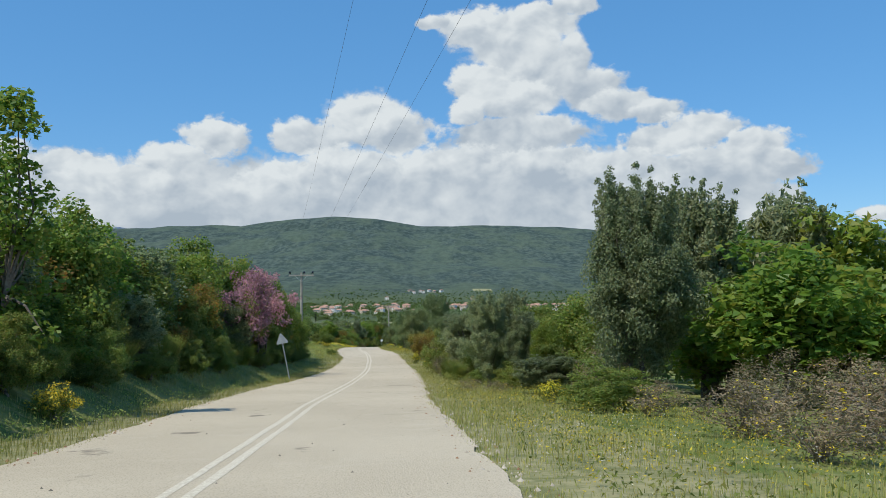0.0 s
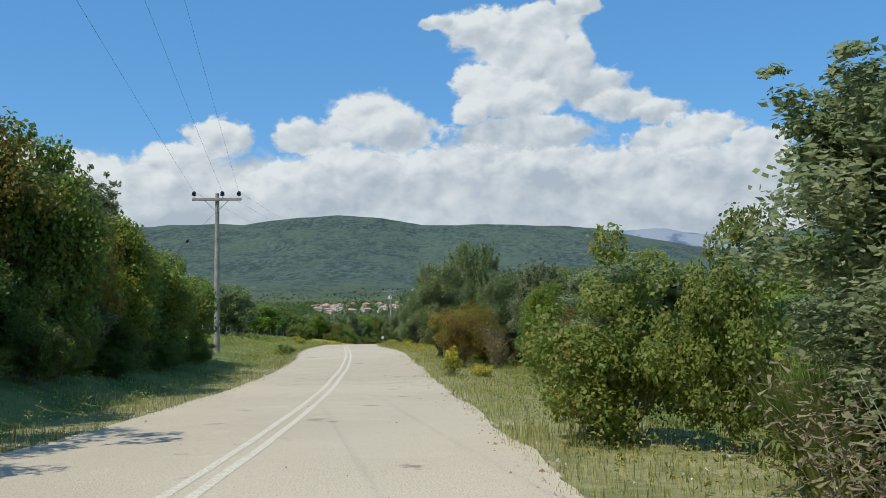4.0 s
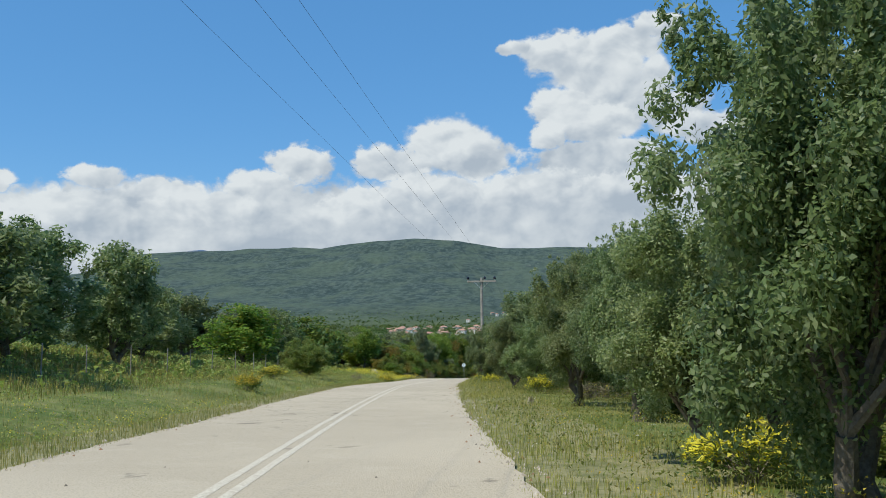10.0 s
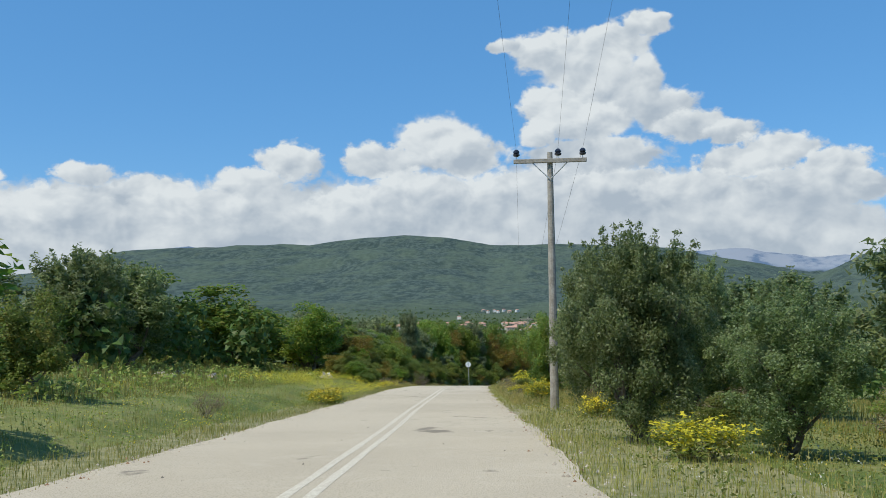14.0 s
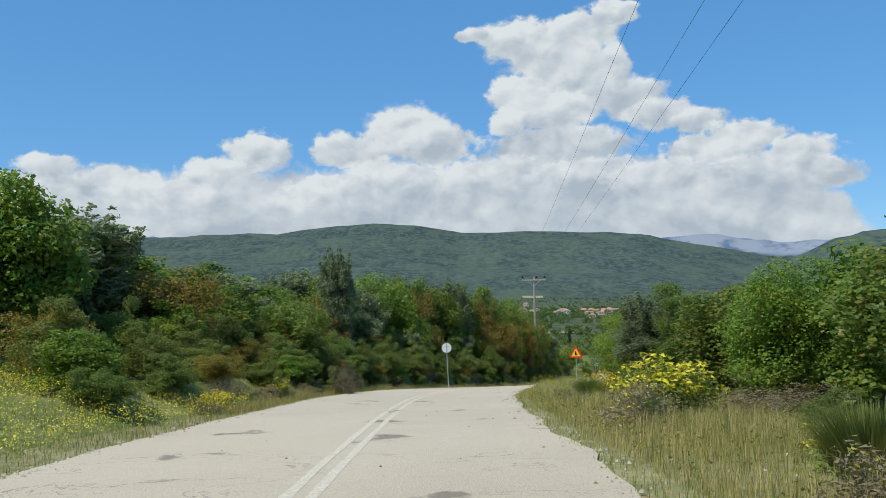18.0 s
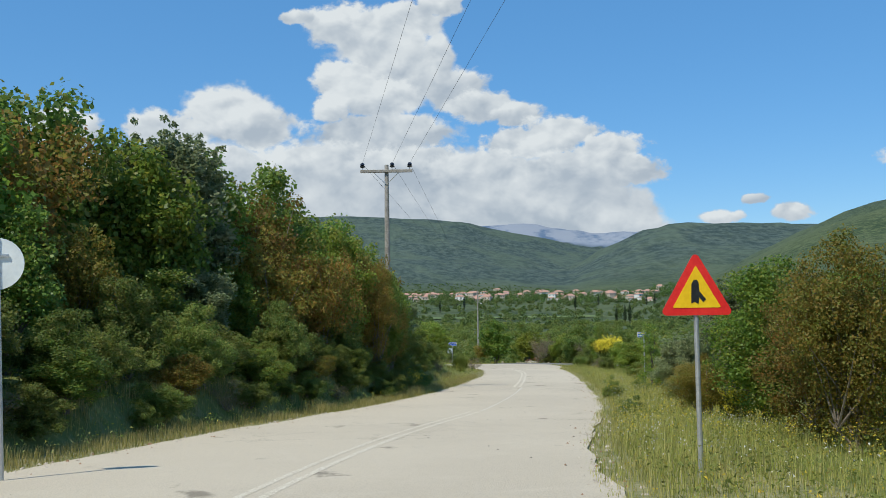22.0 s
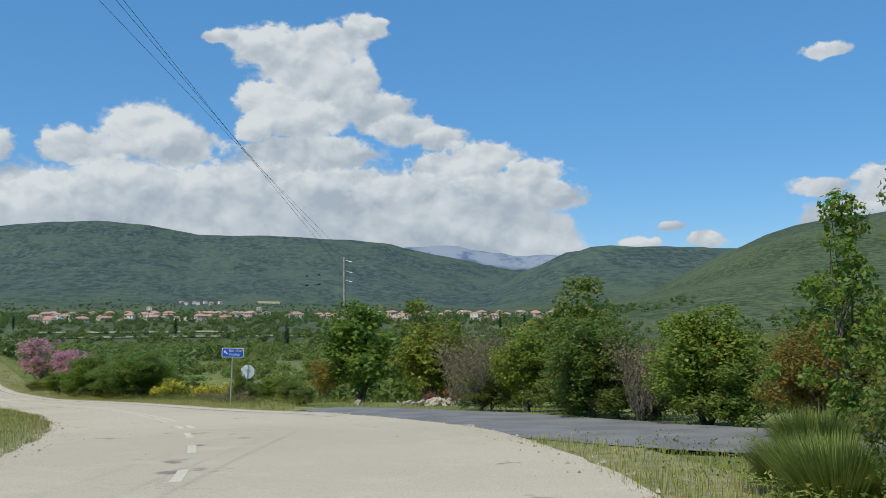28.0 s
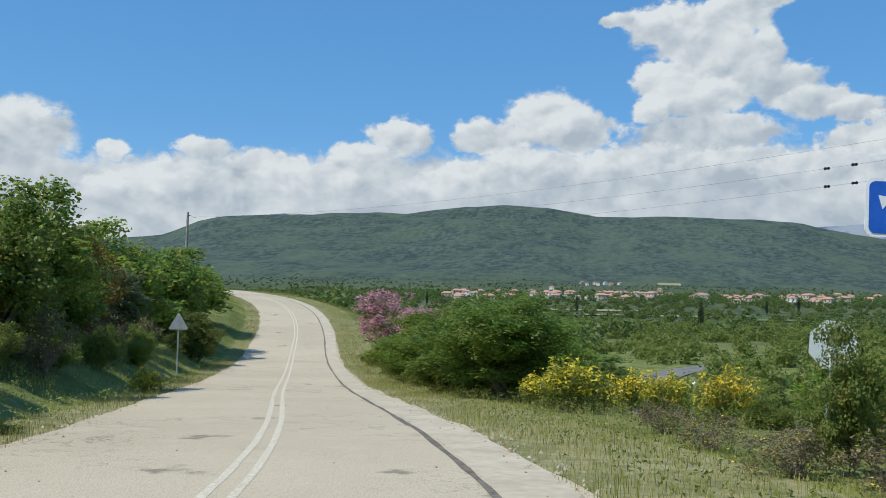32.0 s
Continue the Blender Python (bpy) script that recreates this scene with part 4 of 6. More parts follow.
        if kind == "broom":
            top = tip[tip[:, 2] > 2.6]
            part_mesh("blossom", leaf_mesh("broom_blossom", top[:420] + rng.normal(size=(len(top[:420]), 3)) * 0.15, np.full(len(top[:420]), 0.2), 8, 0.16, 0.7, M["yellow"], rng, 0.5), root, "bright yellow blossom")
            part_mesh("foliage", leaf_mesh("broom_foliage", mid[:70], np.full(70, 0.5), 30, 0.2, 0.4, M["scrub"], rng, 0.4), root)
    elif kind == "broom_low":
        pts = crown_points(rng, 56, 2.6, 2.0, 2.3, 0.6, -0.8, sd)
        part("trunk", limbs(rng, 0.06, 0.5, pts[:24], 0.4, 4, 6), M["twig"], root)
        part_mesh("foliage", leaf_mesh("flowering_foliage", pts * np.array([1, 1, 0.85]), 0.5 + 0.4 * rng.random(56), 34, 0.34, 0.35, M["scrub"], rng, 0.4), root)
        part_mesh("blossom", leaf_mesh("low_blossom", pts[pts[:, 2] > 1.9], 0.55 + 0.25 * rng.random((pts[:, 2] > 1.9).sum()), 26, 0.26, 0.75, M["yellow"], rng, 0.6), root, "yellow blossom")
    elif kind == "weedbush":
        pts = crown_points(rng, 60, 2.2, 2.2, 2.4, 0.6, -0.9, sd)
        part("trunk", limbs(rng, 0.05, 0.5, pts[:40], 0.4, 4, 7), M["twig"], root)
        part_mesh("foliage", leaf_mesh("weed_foliage", pts, 0.45 + 0.3 * rng.random(60), 36, 0.24, 0.35, M["dry"], rng, 0.4), root)
        part_mesh("blossom", leaf_mesh("weed_blossom", pts[:24], np.full(24, 0.45), 4, 0.16, 0.8, M["yellow"], rng, 0.6), root, "small yellow flowers")
    else:
        pts = crown_points(rng, 50, 2.6, 2.0, 2.0, 0.5, -0.9, sd)
        part("trunk", limbs(rng, 0.06, 0.5, pts[:26], 0.4, 4, 6), M["twig"], root)
        part_mesh("foliage", leaf_mesh("dead_foliage", pts, 0.5 + 0.3 * rng.random(50), 34, 0.3, 0.4, M["dead"], rng, 0.4), root)
    tagged(root, TEXT[kind][0], TEXT[kind][1], group={"oak": "trees along the road", "olive": "olive grove", "willow": "trees along the road"}.get(kind, "bushes along the road"))
    return root


M["dead"] = leafy("red brown dead leaves", (0.24, 0.095, 0.055), (0.36, 0.17, 0.1), (0.2, 0.15, 0.08), 0.25)
PLANTS = {}
BASE_R = {"oak": 1.75, "olive": 2.0, "willow": 1.5, "russet": 1.8, "scrub": 2.5, "dry": 1.8, "judas": 1.9, "sapling": 0.8, "broom": 2.2, "broom_low": 2.9, "rush": 2.2, "weedbush": 2.5, "russet_low": 2.9}
COUNT = [0]


def plant(kind, x, y, h, w, label="", fresh=False):
    """Sets a plant of that height and half width; the first of a variant is built, the rest are copies."""
    COUNT[0] += 1
    variants = 4 if kind in ("oak", "olive") else 3 if kind in ("willow", "russet", "scrub") else 2
    v = (COUNT[0] * 7 + int(abs(x) * 3)) % variants if not fresh else 4
    turn = (COUNT[0] * 137.5) % 360
    k = 1.04 * w / BASE_R[kind]
    m = Matrix.LocRotScale((x, y, ground_at(x, y) - 0.05), Euler((0, 0, radians(turn))), (k, k, h / 5.0))
    off = abs(float(road_coords([x], [y])[1][0]))
    far_off = kind in ("oak", "olive", "willow", "russet") and (off > 12 or y > 404)
    lane = abs(float(road_coords([x], [y])[1][0]) - 1.7) - w
    close = not far_off and lane < 6.5 and kind in ("oak", "olive", "willow", "russet")
    key = (kind, v, far_off, close)
    if key not in PLANTS:
        PLANTS[key] = make_plant(kind, v, 0.4 if far_off else 2.4 if close else 1.0)
        PLANTS[key].matrix_basis = m
        ob = PLANTS[key]
    else:
        src = PLANTS[key]
        keep = src.scale.copy()
        src.scale = (1, 1, 1)
        ob = copy_thing(src, m)
        src.scale = keep
    if label:
        tagged(ob, label)
    return ob



# hedge on the left of the first stretch: trees behind, shrubs leafy down to the verge
plant("sapling", -10.0, 20.8, 6.7, 1.3)
plant("judas", -11.5, 52.6, 5.6, 1.9)
plant("judas", -11.3, 55.9, 5.9, 2.1)
FIRST_S = [30, 53, 58, 64, 68, 75, 80, 86, 92, 98, 104, 110, 116]
FIRST_H = [5.0, 5.0, 5.6, 5.7, 5.3, 5.2, 6.2, 6.9, 7.4, 7.4, 7.0, 5.6, 3.8]
for k in range(35):
    s_k = 30 + 2.5 * k
    h_k = float(np.interp(s_k, FIRST_S, FIRST_H)) * (0.94 + 0.1 * ((k * 7) % 5) / 4)
    kind = "russet" if s_k > 95 and k % 2 else ("oak", "oak", "willow", "oak", "russet", "oak", "oak")[k % 7]
    p = on_road(s_k, -8.6 - 0.6 * (k % 3) - (0.9 if 80 < s_k < 89 else 0.0))
    plant(kind, p[0], p[1], h_k, 2.2 + 0.2 * (k % 3))
for k in range(15):
    p = on_road(36 + 5.2 * k, -11.6 - 1.2 * (k % 3))
    plant("oak", p[0], p[1], 4.7, 2.3)
for k in range(44):
    s_k = 33 + 1.9 * k
    p = on_road(s_k, -5.95 - 0.3 * (k % 3))
    if not 78.0 < s_k < 81.5:
        plant(("scrub", "scrub", "rush")[k % 3], p[0], p[1], 0.9 + 0.3 * ((k * 3) % 4), 0.85 + 0.1 * (k % 3))
    if k % 2 == 0:
        p = on_road(s_k, -7.2)
        plant(("scrub", "oak", "scrub", "willow", "russet")[k // 2 % 5], p[0], p[1], 2.4 + 0.5 * (k % 3), 1.3)
for k in range(7):
    p = on_road(99 + 2.6 * k, -6.7 - 0.3 * (k % 2))
    plant(("oak", "russet", "oak", "oak")[k % 4], p[0], p[1], 5.9 - 0.34 * k, 1.4)
plant("rush", -8.2, 14.6, 0.9, 0.6)
plant("broom_low", -8.3, 19.5, 1.0, 0.6)
plant("scrub", -12.3, 98.5, 0.7, 0.6)
plant("scrub", -12.8, 102.5, 0.8, 0.7)
plant("scrub", -17.5, 86.5, 1.2, 1.0)
plant("dry", -21.2, 183.0, 0.9, 0.5)
plant("weedbush", 4.6, 11.5, 1.0, 0.9)
plant("weedbush", 6.2, 13.2, 1.3, 1.1)
plant("weedbush", 5.0, 15.5, 1.1, 1.0)
plant("weedbush", 7.6, 15.0, 1.5, 1.2)
plant("weedbush", 6.4, 18.0, 1.3, 1.1)
plant("weedbush", 8.6, 18.6, 1.6, 1.2)
plant("weedbush", 4.6, 20.2, 0.9, 0.8)
plant("dry", 7.4, 21.5, 1.7, 1.0)
plant("weedbush", 9.8, 22.5, 1.6, 1.2)
plant("oak", 13.5, 25.0, 5.0, 2.3)
plant("oak", 17.0, 29.0, 5.6, 2.5)
plant("scrub", 4.0, 24.5, 0.9, 0.9)
plant("scrub", 4.8, 28.0, 1.1, 1.0)
plant("rush", 9.4, 336.5, 1.0, 0.8)
plant("rush", 7.7, 333.8, 1.0, 0.8)
plant("weedbush", 10.6, 335.0, 1.3, 1.1)
plant("scrub", 11.4, 357.2, 1.7, 1.4)
plant("scrub", 12.6, 352.6, 1.9, 1.5)
plant("scrub", 13.0, 348.6, 1.6, 1.4)
plant("scrub", 13.4, 344.6, 1.9, 1.5)
plant("scrub", 15.4, 341.6, 1.7, 1.5)
plant("dry", 14.2, 350.6, 2.4, 1.3)
plant("scrub", 17.8, 339.4, 2.0, 1.6)
plant("scrub", 13.2, 333.6, 2.2, 1.5)
plant("oak", 15.8, 331.6, 3.0, 1.9)
plant("scrub", 18.4, 333.4, 2.4, 1.8)
plant("oak", 20.0, 337.5, 3.4, 2.2)
plant("willow", -31.0, 282.5, 7.2, 2.6)
plant("willow", -33.6, 284.5, 6.6, 2.4)
plant("broom_low", -12.6, 299.0, 1.2, 0.9)
plant("broom_low", -13.6, 296.0, 1.1, 0.8)
plant("oak", 12.2, 28.1, 6.4, 2.5)
plant("oak", 10.9, 31.8, 7.0, 3.3)
plant("oak", 5.9, 33.5, 3.7, 1.3)
plant("willow", 9.9, 35.9, 7.4, 2.6)
plant("oak", 4.0, 36.5, 2.9, 0.8)
plant("willow", 3.1, 37.6, 3.3, 0.9)
plant("willow", 1.7, 37.9, 4.0, 1.1)
plant("oak", 6.1, 39.2, 4.3, 1.8)
plant("oak", 4.4, 43.3, 3.6, 1.9)
plant("willow", 2.1, 45.1, 3.9, 1.1)
plant("scrub", 5.3, 50.4, 3.2, 2.2)
plant("willow", 1.4, 52.0, 3.8, 1.9)
plant("dry", 1.6, 53.5, 2.6, 0.8)
plant("scrub", 0.8, 56.0, 3.0, 1.0)
plant("scrub", -0.3, 57.3, 3.0, 1.3)
plant("broom_low", -0.5, 58.2, 1.5, 0.7)
plant("dry", 0.9, 72.4, 2.3, 0.7)
plant("oak", 0.6, 75.3, 3.4, 1.0)
plant("broom_low", -1.5, 76.5, 0.6, 0.5)
plant("broom_low", -2.5, 76.9, 1.4, 0.4)
plant("willow", 0.8, 79.9, 4.2, 1.2)
plant("dry", -0.8, 81.1, 2.2, 0.7)
plant("russet", -2.1, 82.1, 2.9, 1.2)
plant("russet", -1.1, 83.8, 3.0, 0.9)
plant("olive", -0.1, 85.4, 4.2, 1.5)
plant("russet", -2.1, 85.8, 3.1, 1.7)
plant("willow", 0.8, 86.7, 4.4, 1.6)
plant("russet", -1.7, 88.8, 3.3, 0.9)
plant("willow", -26.2, 119.4, 7.0, 2.7)
plant("olive", -5.6, 124.9, 3.6, 1.45)
plant("olive", -26.0, 139.6, 5.2, 3.0)
plant("olive", -29.9, 141.2, 6.2, 3.9)
plant("olive", -6.3, 142.5, 5.0, 1.8)
plant("olive", -29.8, 149.2, 6.2, 3.3)
plant("broom_low", -19.5, 149.6, 0.9, 0.7)
plant("olive", -5.5, 149.8, 3.9, 1.1)
plant("olive", -34.2, 154.7, 6.2, 4.2)
plant("olive", -41.1, 156.3, 6.2, 3.8)
plant("olive", -28.3, 156.7, 6.2, 2.4)
plant("broom_low", -7.5, 160.4, 0.4, 0.5)
plant("broom_low", -22.0, 162.1, 0.9, 0.9)
plant("olive", -32.4, 168.6, 4.9, 3.2)
plant("scrub", -22.4, 171.9, 2.9, 1.8)
plant("broom_low", -10.4, 172.5, 0.8, 0.8)
plant("olive", -36.2, 173.3, 5.0, 4.2)
plant("olive", -8.8, 173.5, 2.7, 1.2)
plant("scrub", -25.3, 180.8, 2.9, 1.6)
plant("oak", -30.5, 183.5, 5.4, 3.3)
plant("broom_low", -10.7, 184.8, 0.9, 0.7)
plant("olive", -8.0, 186.6, 5.0, 1.7)
plant("olive", -10.3, 186.2, 4.9, 1.7)
plant("olive", -10.8, 175.9, 4.1, 1.4)
plant("olive", -6.8, 192.8, 4.9, 2.4)
plant("olive", -39.3, 194.9, 6.2, 3.9)
plant("olive", -9.0, 196.1, 5.2, 2.6)
plant("broom_low", -21.0, 196.6, 1.0, 0.9)
plant("broom_low", -21.7, 201.0, 1.0, 0.9)
plant("olive", -34.8, 203.1, 6.2, 2.9)
plant("broom_low", -12.6, 209.1, 0.9, 1.1)
plant("olive", -7.1, 209.4, 5.5, 4.1)
plant("olive", -35.3, 210.3, 6.2, 2.9)
plant("oak", -10.9, 210.6, 5.1, 1.8)
plant("oak", -39.7, 220.3, 6.2, 4.8)
plant("olive", -52.6, 222.8, 6.2, 5.7)
plant("oak", -35.0, 228.8, 6.2, 4.6)
plant("willow", -44.4, 229.5, 7.0, 4.3)
plant("oak", -29.6, 233.3, 6.2, 2.4)
plant("oak", -41.7, 237.2, 4.8, 3.8)
plant("willow", -30.6, 239.9, 5.5, 2.8)
plant("oak", -8.9, 240.9, 3.5, 1.6)
plant("oak", -37.8, 241.3, 4.8, 4.5)
plant("russet", -27.8, 241.6, 4.5, 2.2)
plant("oak", -4.9, 241.8, 3.6, 2.2)
plant("oak", -6.9, 243.2, 3.7, 2.3)
plant("oak", -30.3, 243.4, 4.8, 2.8)
plant("oak", -43.2, 243.6, 4.8, 4.7)
plant("willow", -9.3, 244.8, 4.0, 2.1)
plant("dry", -22.5, 247.2, 1.5, 0.5)
plant("oak", -9.1, 247.2, 4.5, 2.1)
plant("oak", -9.0, 250.2, 4.4, 1.6)
plant("oak", -25.3, 250.9, 3.6, 1.8)
plant("oak", -36.7, 253.4, 4.8, 5.3)
plant("oak", -29.9, 255.0, 4.8, 3.0)
plant("oak", -9.2, 255.1, 4.4, 1.8)
plant("oak", -33.2, 256.2, 4.8, 3.1)
plant("oak", -8.0, 263.2, 4.8, 1.7)
plant("russet", -6.0, 272.8, 4.3, 1.3)
plant("russet", -5.2, 274.9, 3.6, 1.5)
plant("oak", -4.0, 279.5, 4.4, 1.6)
plant("russet", -4.9, 281.4, 2.0, 0.85)
plant("broom_low", -4.3, 280.6, 1.3, 0.5)
plant("scrub", -6.4, 282.4, 0.8, 0.6)
plant("willow", -0.9, 286.8, 4.3, 1.6)
plant("russet", -1.9, 287.5, 2.1, 0.8)
plant("scrub", -3.5, 292.4, 1.1, 0.4)
plant("willow", 0.6, 293.6, 2.7, 0.9)
plant("oak", 1.6, 294.8, 3.3, 1.4)
plant("scrub", -1.2, 295.4, 0.8, 0.6)
plant("sapling", -0.2, 297.1, 3.1, 0.6)
plant("russet", 5.0, 301.8, 2.5, 1.2)
plant("judas", 4.0, 304.5, 1.9, 0.7)
plant("russet", 7.9, 316.4, 1.4, 1.2)
plant("oak", 9.7, 322.1, 2.1, 0.7)
plant("russet", 10.7, 324.8, 2.5, 1.2)
plant("oak", 10.9, 327.3, 2.6, 1.2)
plant("oak", 9.9, 328.8, 2.4, 1.4)
plant("rush", 6.6, 329.6, 1.3, 0.8)
plant("broom", 9.8, 331.7, 2.9, 1.2)
plant("scrub", 7.8, 332.1, 2.0, 0.9)
plant("scrub", -2.7, 332.5, 1.9, 0.6)
plant("broom", 10.0, 333.3, 2.8, 1.2)
plant("rush", 8.3, 335.2, 0.8, 0.8)
plant("sapling", 10.2, 335.6, 3.7, 0.5)
plant("oak", 15.4, 343.9, 3.3, 1.6)
plant("oak", 12.9, 345.3, 2.9, 1.4)
plant("dry", 12.2, 347.2, 2.7, 0.8)
plant("oak", 11.9, 349.4, 3.0, 1.4)
plant("oak", 13.6, 353.8, 3.2, 1.2)
plant("oak", 12.0, 355.2, 3.0, 1.3)
plant("dry", 10.9, 356.7, 3.5, 1.1)
plant("oak", 15.3, 359.4, 4.9, 1.8)
plant("dry", 12.8, 362.0, 3.7, 1.3)
plant("oak", 14.8, 362.4, 4.0, 1.4, "slender oak in fresh yellow-green leaf", True)
plant("dry", 12.2, 365.2, 3.7, 1.1)
plant("scrub", 6.0, 368.7, 1.0, 0.8)
plant("oak", 12.2, 369.6, 4.5, 2.0, "oak in fresh yellow-green leaf behind a heap of rubble", True)
plant("russet_low", 12.9, 367.7, 1.1, 0.8)
plant("russet_low", 11.6, 367.6, 0.8, 0.5)
plant("scrub", 5.7, 373.7, 1.5, 1.0)
plant("oak", 12.9, 374.0, 5.3, 2.2)
plant("scrub", 5.7, 376.2, 0.9, 0.7)
plant("scrub", -9.0, 376.6, 0.5, 0.5)
plant("sapling", 3.8, 379.3, 1.9, 0.5)
plant("oak", 5.3, 380.2, 1.6, 1.3)
plant("oak", 10.3, 380.4, 6.4, 2.8)
plant("russet", 8.4, 381.6, 3.4, 1.3)
plant("oak", -15.1, 384.7, 4.3, 1.7)
plant("broom_low", 3.1, 387.6, 1.8, 0.9)
plant("broom_low", -0.7, 387.8, 1.7, 1.1)
plant("oak", -17.4, 389.0, 5.5, 2.5)
plant("broom_low", -1.3, 389.7, 1.3, 1.1)
plant("broom_low", -13.9, 390.3, 1.1, 0.6)
plant("oak", -3.0, 392.2, 3.6, 2.5)
plant("broom_low", 1.9, 392.3, 1.7, 0.9)
plant("oak", -4.5, 395.0, 3.1, 2.3)
plant("broom_low", 1.0, 396.1, 1.9, 1.2)
plant("scrub", 5.3, 396.8, 1.8, 1.5)
plant("russet", -20.9, 396.8, 5.8, 2.3)
plant("oak", -2.3, 397.4, 3.1, 2.0)
plant("oak", -4.2, 402.5, 3.4, 2.9)
plant("broom_low", -2.1, 403.0, 1.4, 1.6)
plant("oak", -7.8, 403.8, 3.6, 2.5)
plant("scrub", 0.3, 403.9, 2.4, 1.0)
plant("oak", -26.0, 408.7, 6.6, 3.1)
plant("scrub", -23.7, 413.7, 3.0, 1.9)
plant("oak", -28.8, 418.1, 6.4, 3.6)
plant("judas", -11.3, 420.8, 4.3, 2.3)
plant("oak", -30.3, 422.5, 6.2, 3.5)
plant("judas", -14.7, 423.6, 5.1, 3.0)
plant("oak", -1.6, 429.0, 3.6, 4.3)
plant("oak", -34.0, 433.2, 5.1, 3.5)
plant("scrub", 2.3, 47.8, 3.3, 1.4)
plant("scrub", 3.7, 47.4, 3.9, 1.5)
plant("willow", 3.5, 48.7, 4.8, 1.4)
plant("scrub", 5.4, 46.2, 3.6, 1.6)
plant("rush", 0.2, 47.6, 1.4, 0.8)
plant("rush", 0.5, 45.3, 1.2, 0.8)
plant("dry", 0.0, 50.2, 1.6, 0.9)
plant("rush", 0.6, 52.8, 1.5, 0.9)
plant("scrub", 2.0, 49.0, 2.4, 1.4)
plant("scrub", 1.6, 40.4, 0.9, 0.8)
plant("scrub", 2.6, 37.0, 1.1, 0.9)
plant("rush", -3.0, 330.6, 1.5, 0.8)
plant("rush", -3.4, 327.8, 1.7, 0.9)
plant("oak", -5.6, 328.2, 3.4, 1.6)
plant("russet", -12.2, 299.7, 6.0, 1.35)
plant("oak", -13.5, 297.6, 6.2, 1.6)
plant("russet", -14.4, 294.6, 5.6, 1.5)
plant("willow", 5.2, 24.6, 6.4, 1.6)
plant("willow", 8.0, 28.6, 6.9, 1.5)
plant("willow", 11.2, 29.4, 6.9, 1.6)
plant("oak", 9.0, 24.6, 4.9, 2.6)
plant("olive", -3.1, 90.9, 5.1, 1.65)
plant("olive", -0.9, 100.4, 7.0, 2.0)
plant("oak", -1.0, 107.6, 4.8, 1.3)
plant("olive", -2.5, 116.4, 5.4, 2.0)
plant("olive", -5.3, 120.3, 5.2, 1.75)
plant("olive", -3.4, 121.2, 5.9, 2.0)
plant("olive", -1.4, 120.5, 5.4, 2.0)
plant("olive", -4.2, 126.6, 4.6, 1.6)
plant("olive", -5.3, 135.0, 4.9, 1.45)
plant("olive", -5.0, 138.6, 4.9, 1.6)
plant("broom_low", -7.5, 152.2, 1.0, 0.7)
plant("olive", -7.3, 154.4, 3.7, 1.7)
plant("olive", -8.6, 157.4, 3.6, 1.4)
plant("olive", -7.6, 159.0, 5.3, 2.55)
plant("olive", -4.5, 154.2, 5.2, 1.7)
plant("broom_low", -5.6, 122.9, 0.9, 0.8)
plant("broom_low", -12.0, 197.4, 1.3, 0.8)
plant("broom_low", -1.0, 83.4, 1.5, 0.6)
plant("broom_low", -0.9, 84.8, 2.7, 0.8)
plant("broom_low", -12.4, 227.6, 1.6, 1.3)
plant("broom_low", 2.9, 25.5, 0.8, 0.5)
plant("oak", -8.6, 231.5, 4.0, 1.8)
plant("oak", -6.0, 233.5, 4.2, 2.2)
plant("olive", -0.2, 109.5, 5.4, 2.1)
plant("olive", 0.6, 105.6, 5.2, 2.0)
# undergrowth beneath the olives and bushes on the lower side
for k in range(62):
    p = on_road(96 + k * 2.9, 8.2 + 1.1 * (k % 4))
    plant(("scrub", "dry", "scrub", "weedbush", "scrub")[k % 5], p[0], p[1], 0.9 + 0.28 * (k % 4), 1.1 + 0.2 * (k % 3))
for k in range(9):
    p = on_road(100 + k * 3.1, 8.6 + 0.8 * (k % 3))
    plant(("willow", "russet", "oak")[k % 3], p[0], p[1], 3.7 + 0.5 * (k % 3), 2.2)
for k in range(14):
    p = on_road(52 + k * 3.4, 7.6 + 0.8 * (k % 3))
    plant(("scrub", "dry", "scrub", "willow")[k % 4], p[0], p[1], 1.4 + 0.5 * (k % 3), 1.4)
# second rows, which close the gaps between the trees by the road
for k in range(19):
    p = on_road(128 + k * 6.0, 11.5 + 1.2 * (k % 3))
    plant("olive", p[0], p[1], 4.6 + 0.3 * (k % 3), 2.6)
for k in range(8):
    p = on_road(58 + k * 6.0, 12.5 + 1.5 * (k % 2))
    plant("oak", p[0], p[1], 4.2 + 0.5 * (k % 3), 2.3)
for k in range(20):
    p = on_road(268 + k * 4.2, -12.6 - 1.3 * (k % 3))
    plant(("oak", "oak", "willow", "oak", "russet")[k % 5], p[0], p[1], float(np.interp(p[1], [256, 275, 285, 298, 312, 335], [4.6, 6.0, 7.0, 6.6, 6.0, 4.2])) * (0.95 + 0.07 * (k % 3)), 2.6)
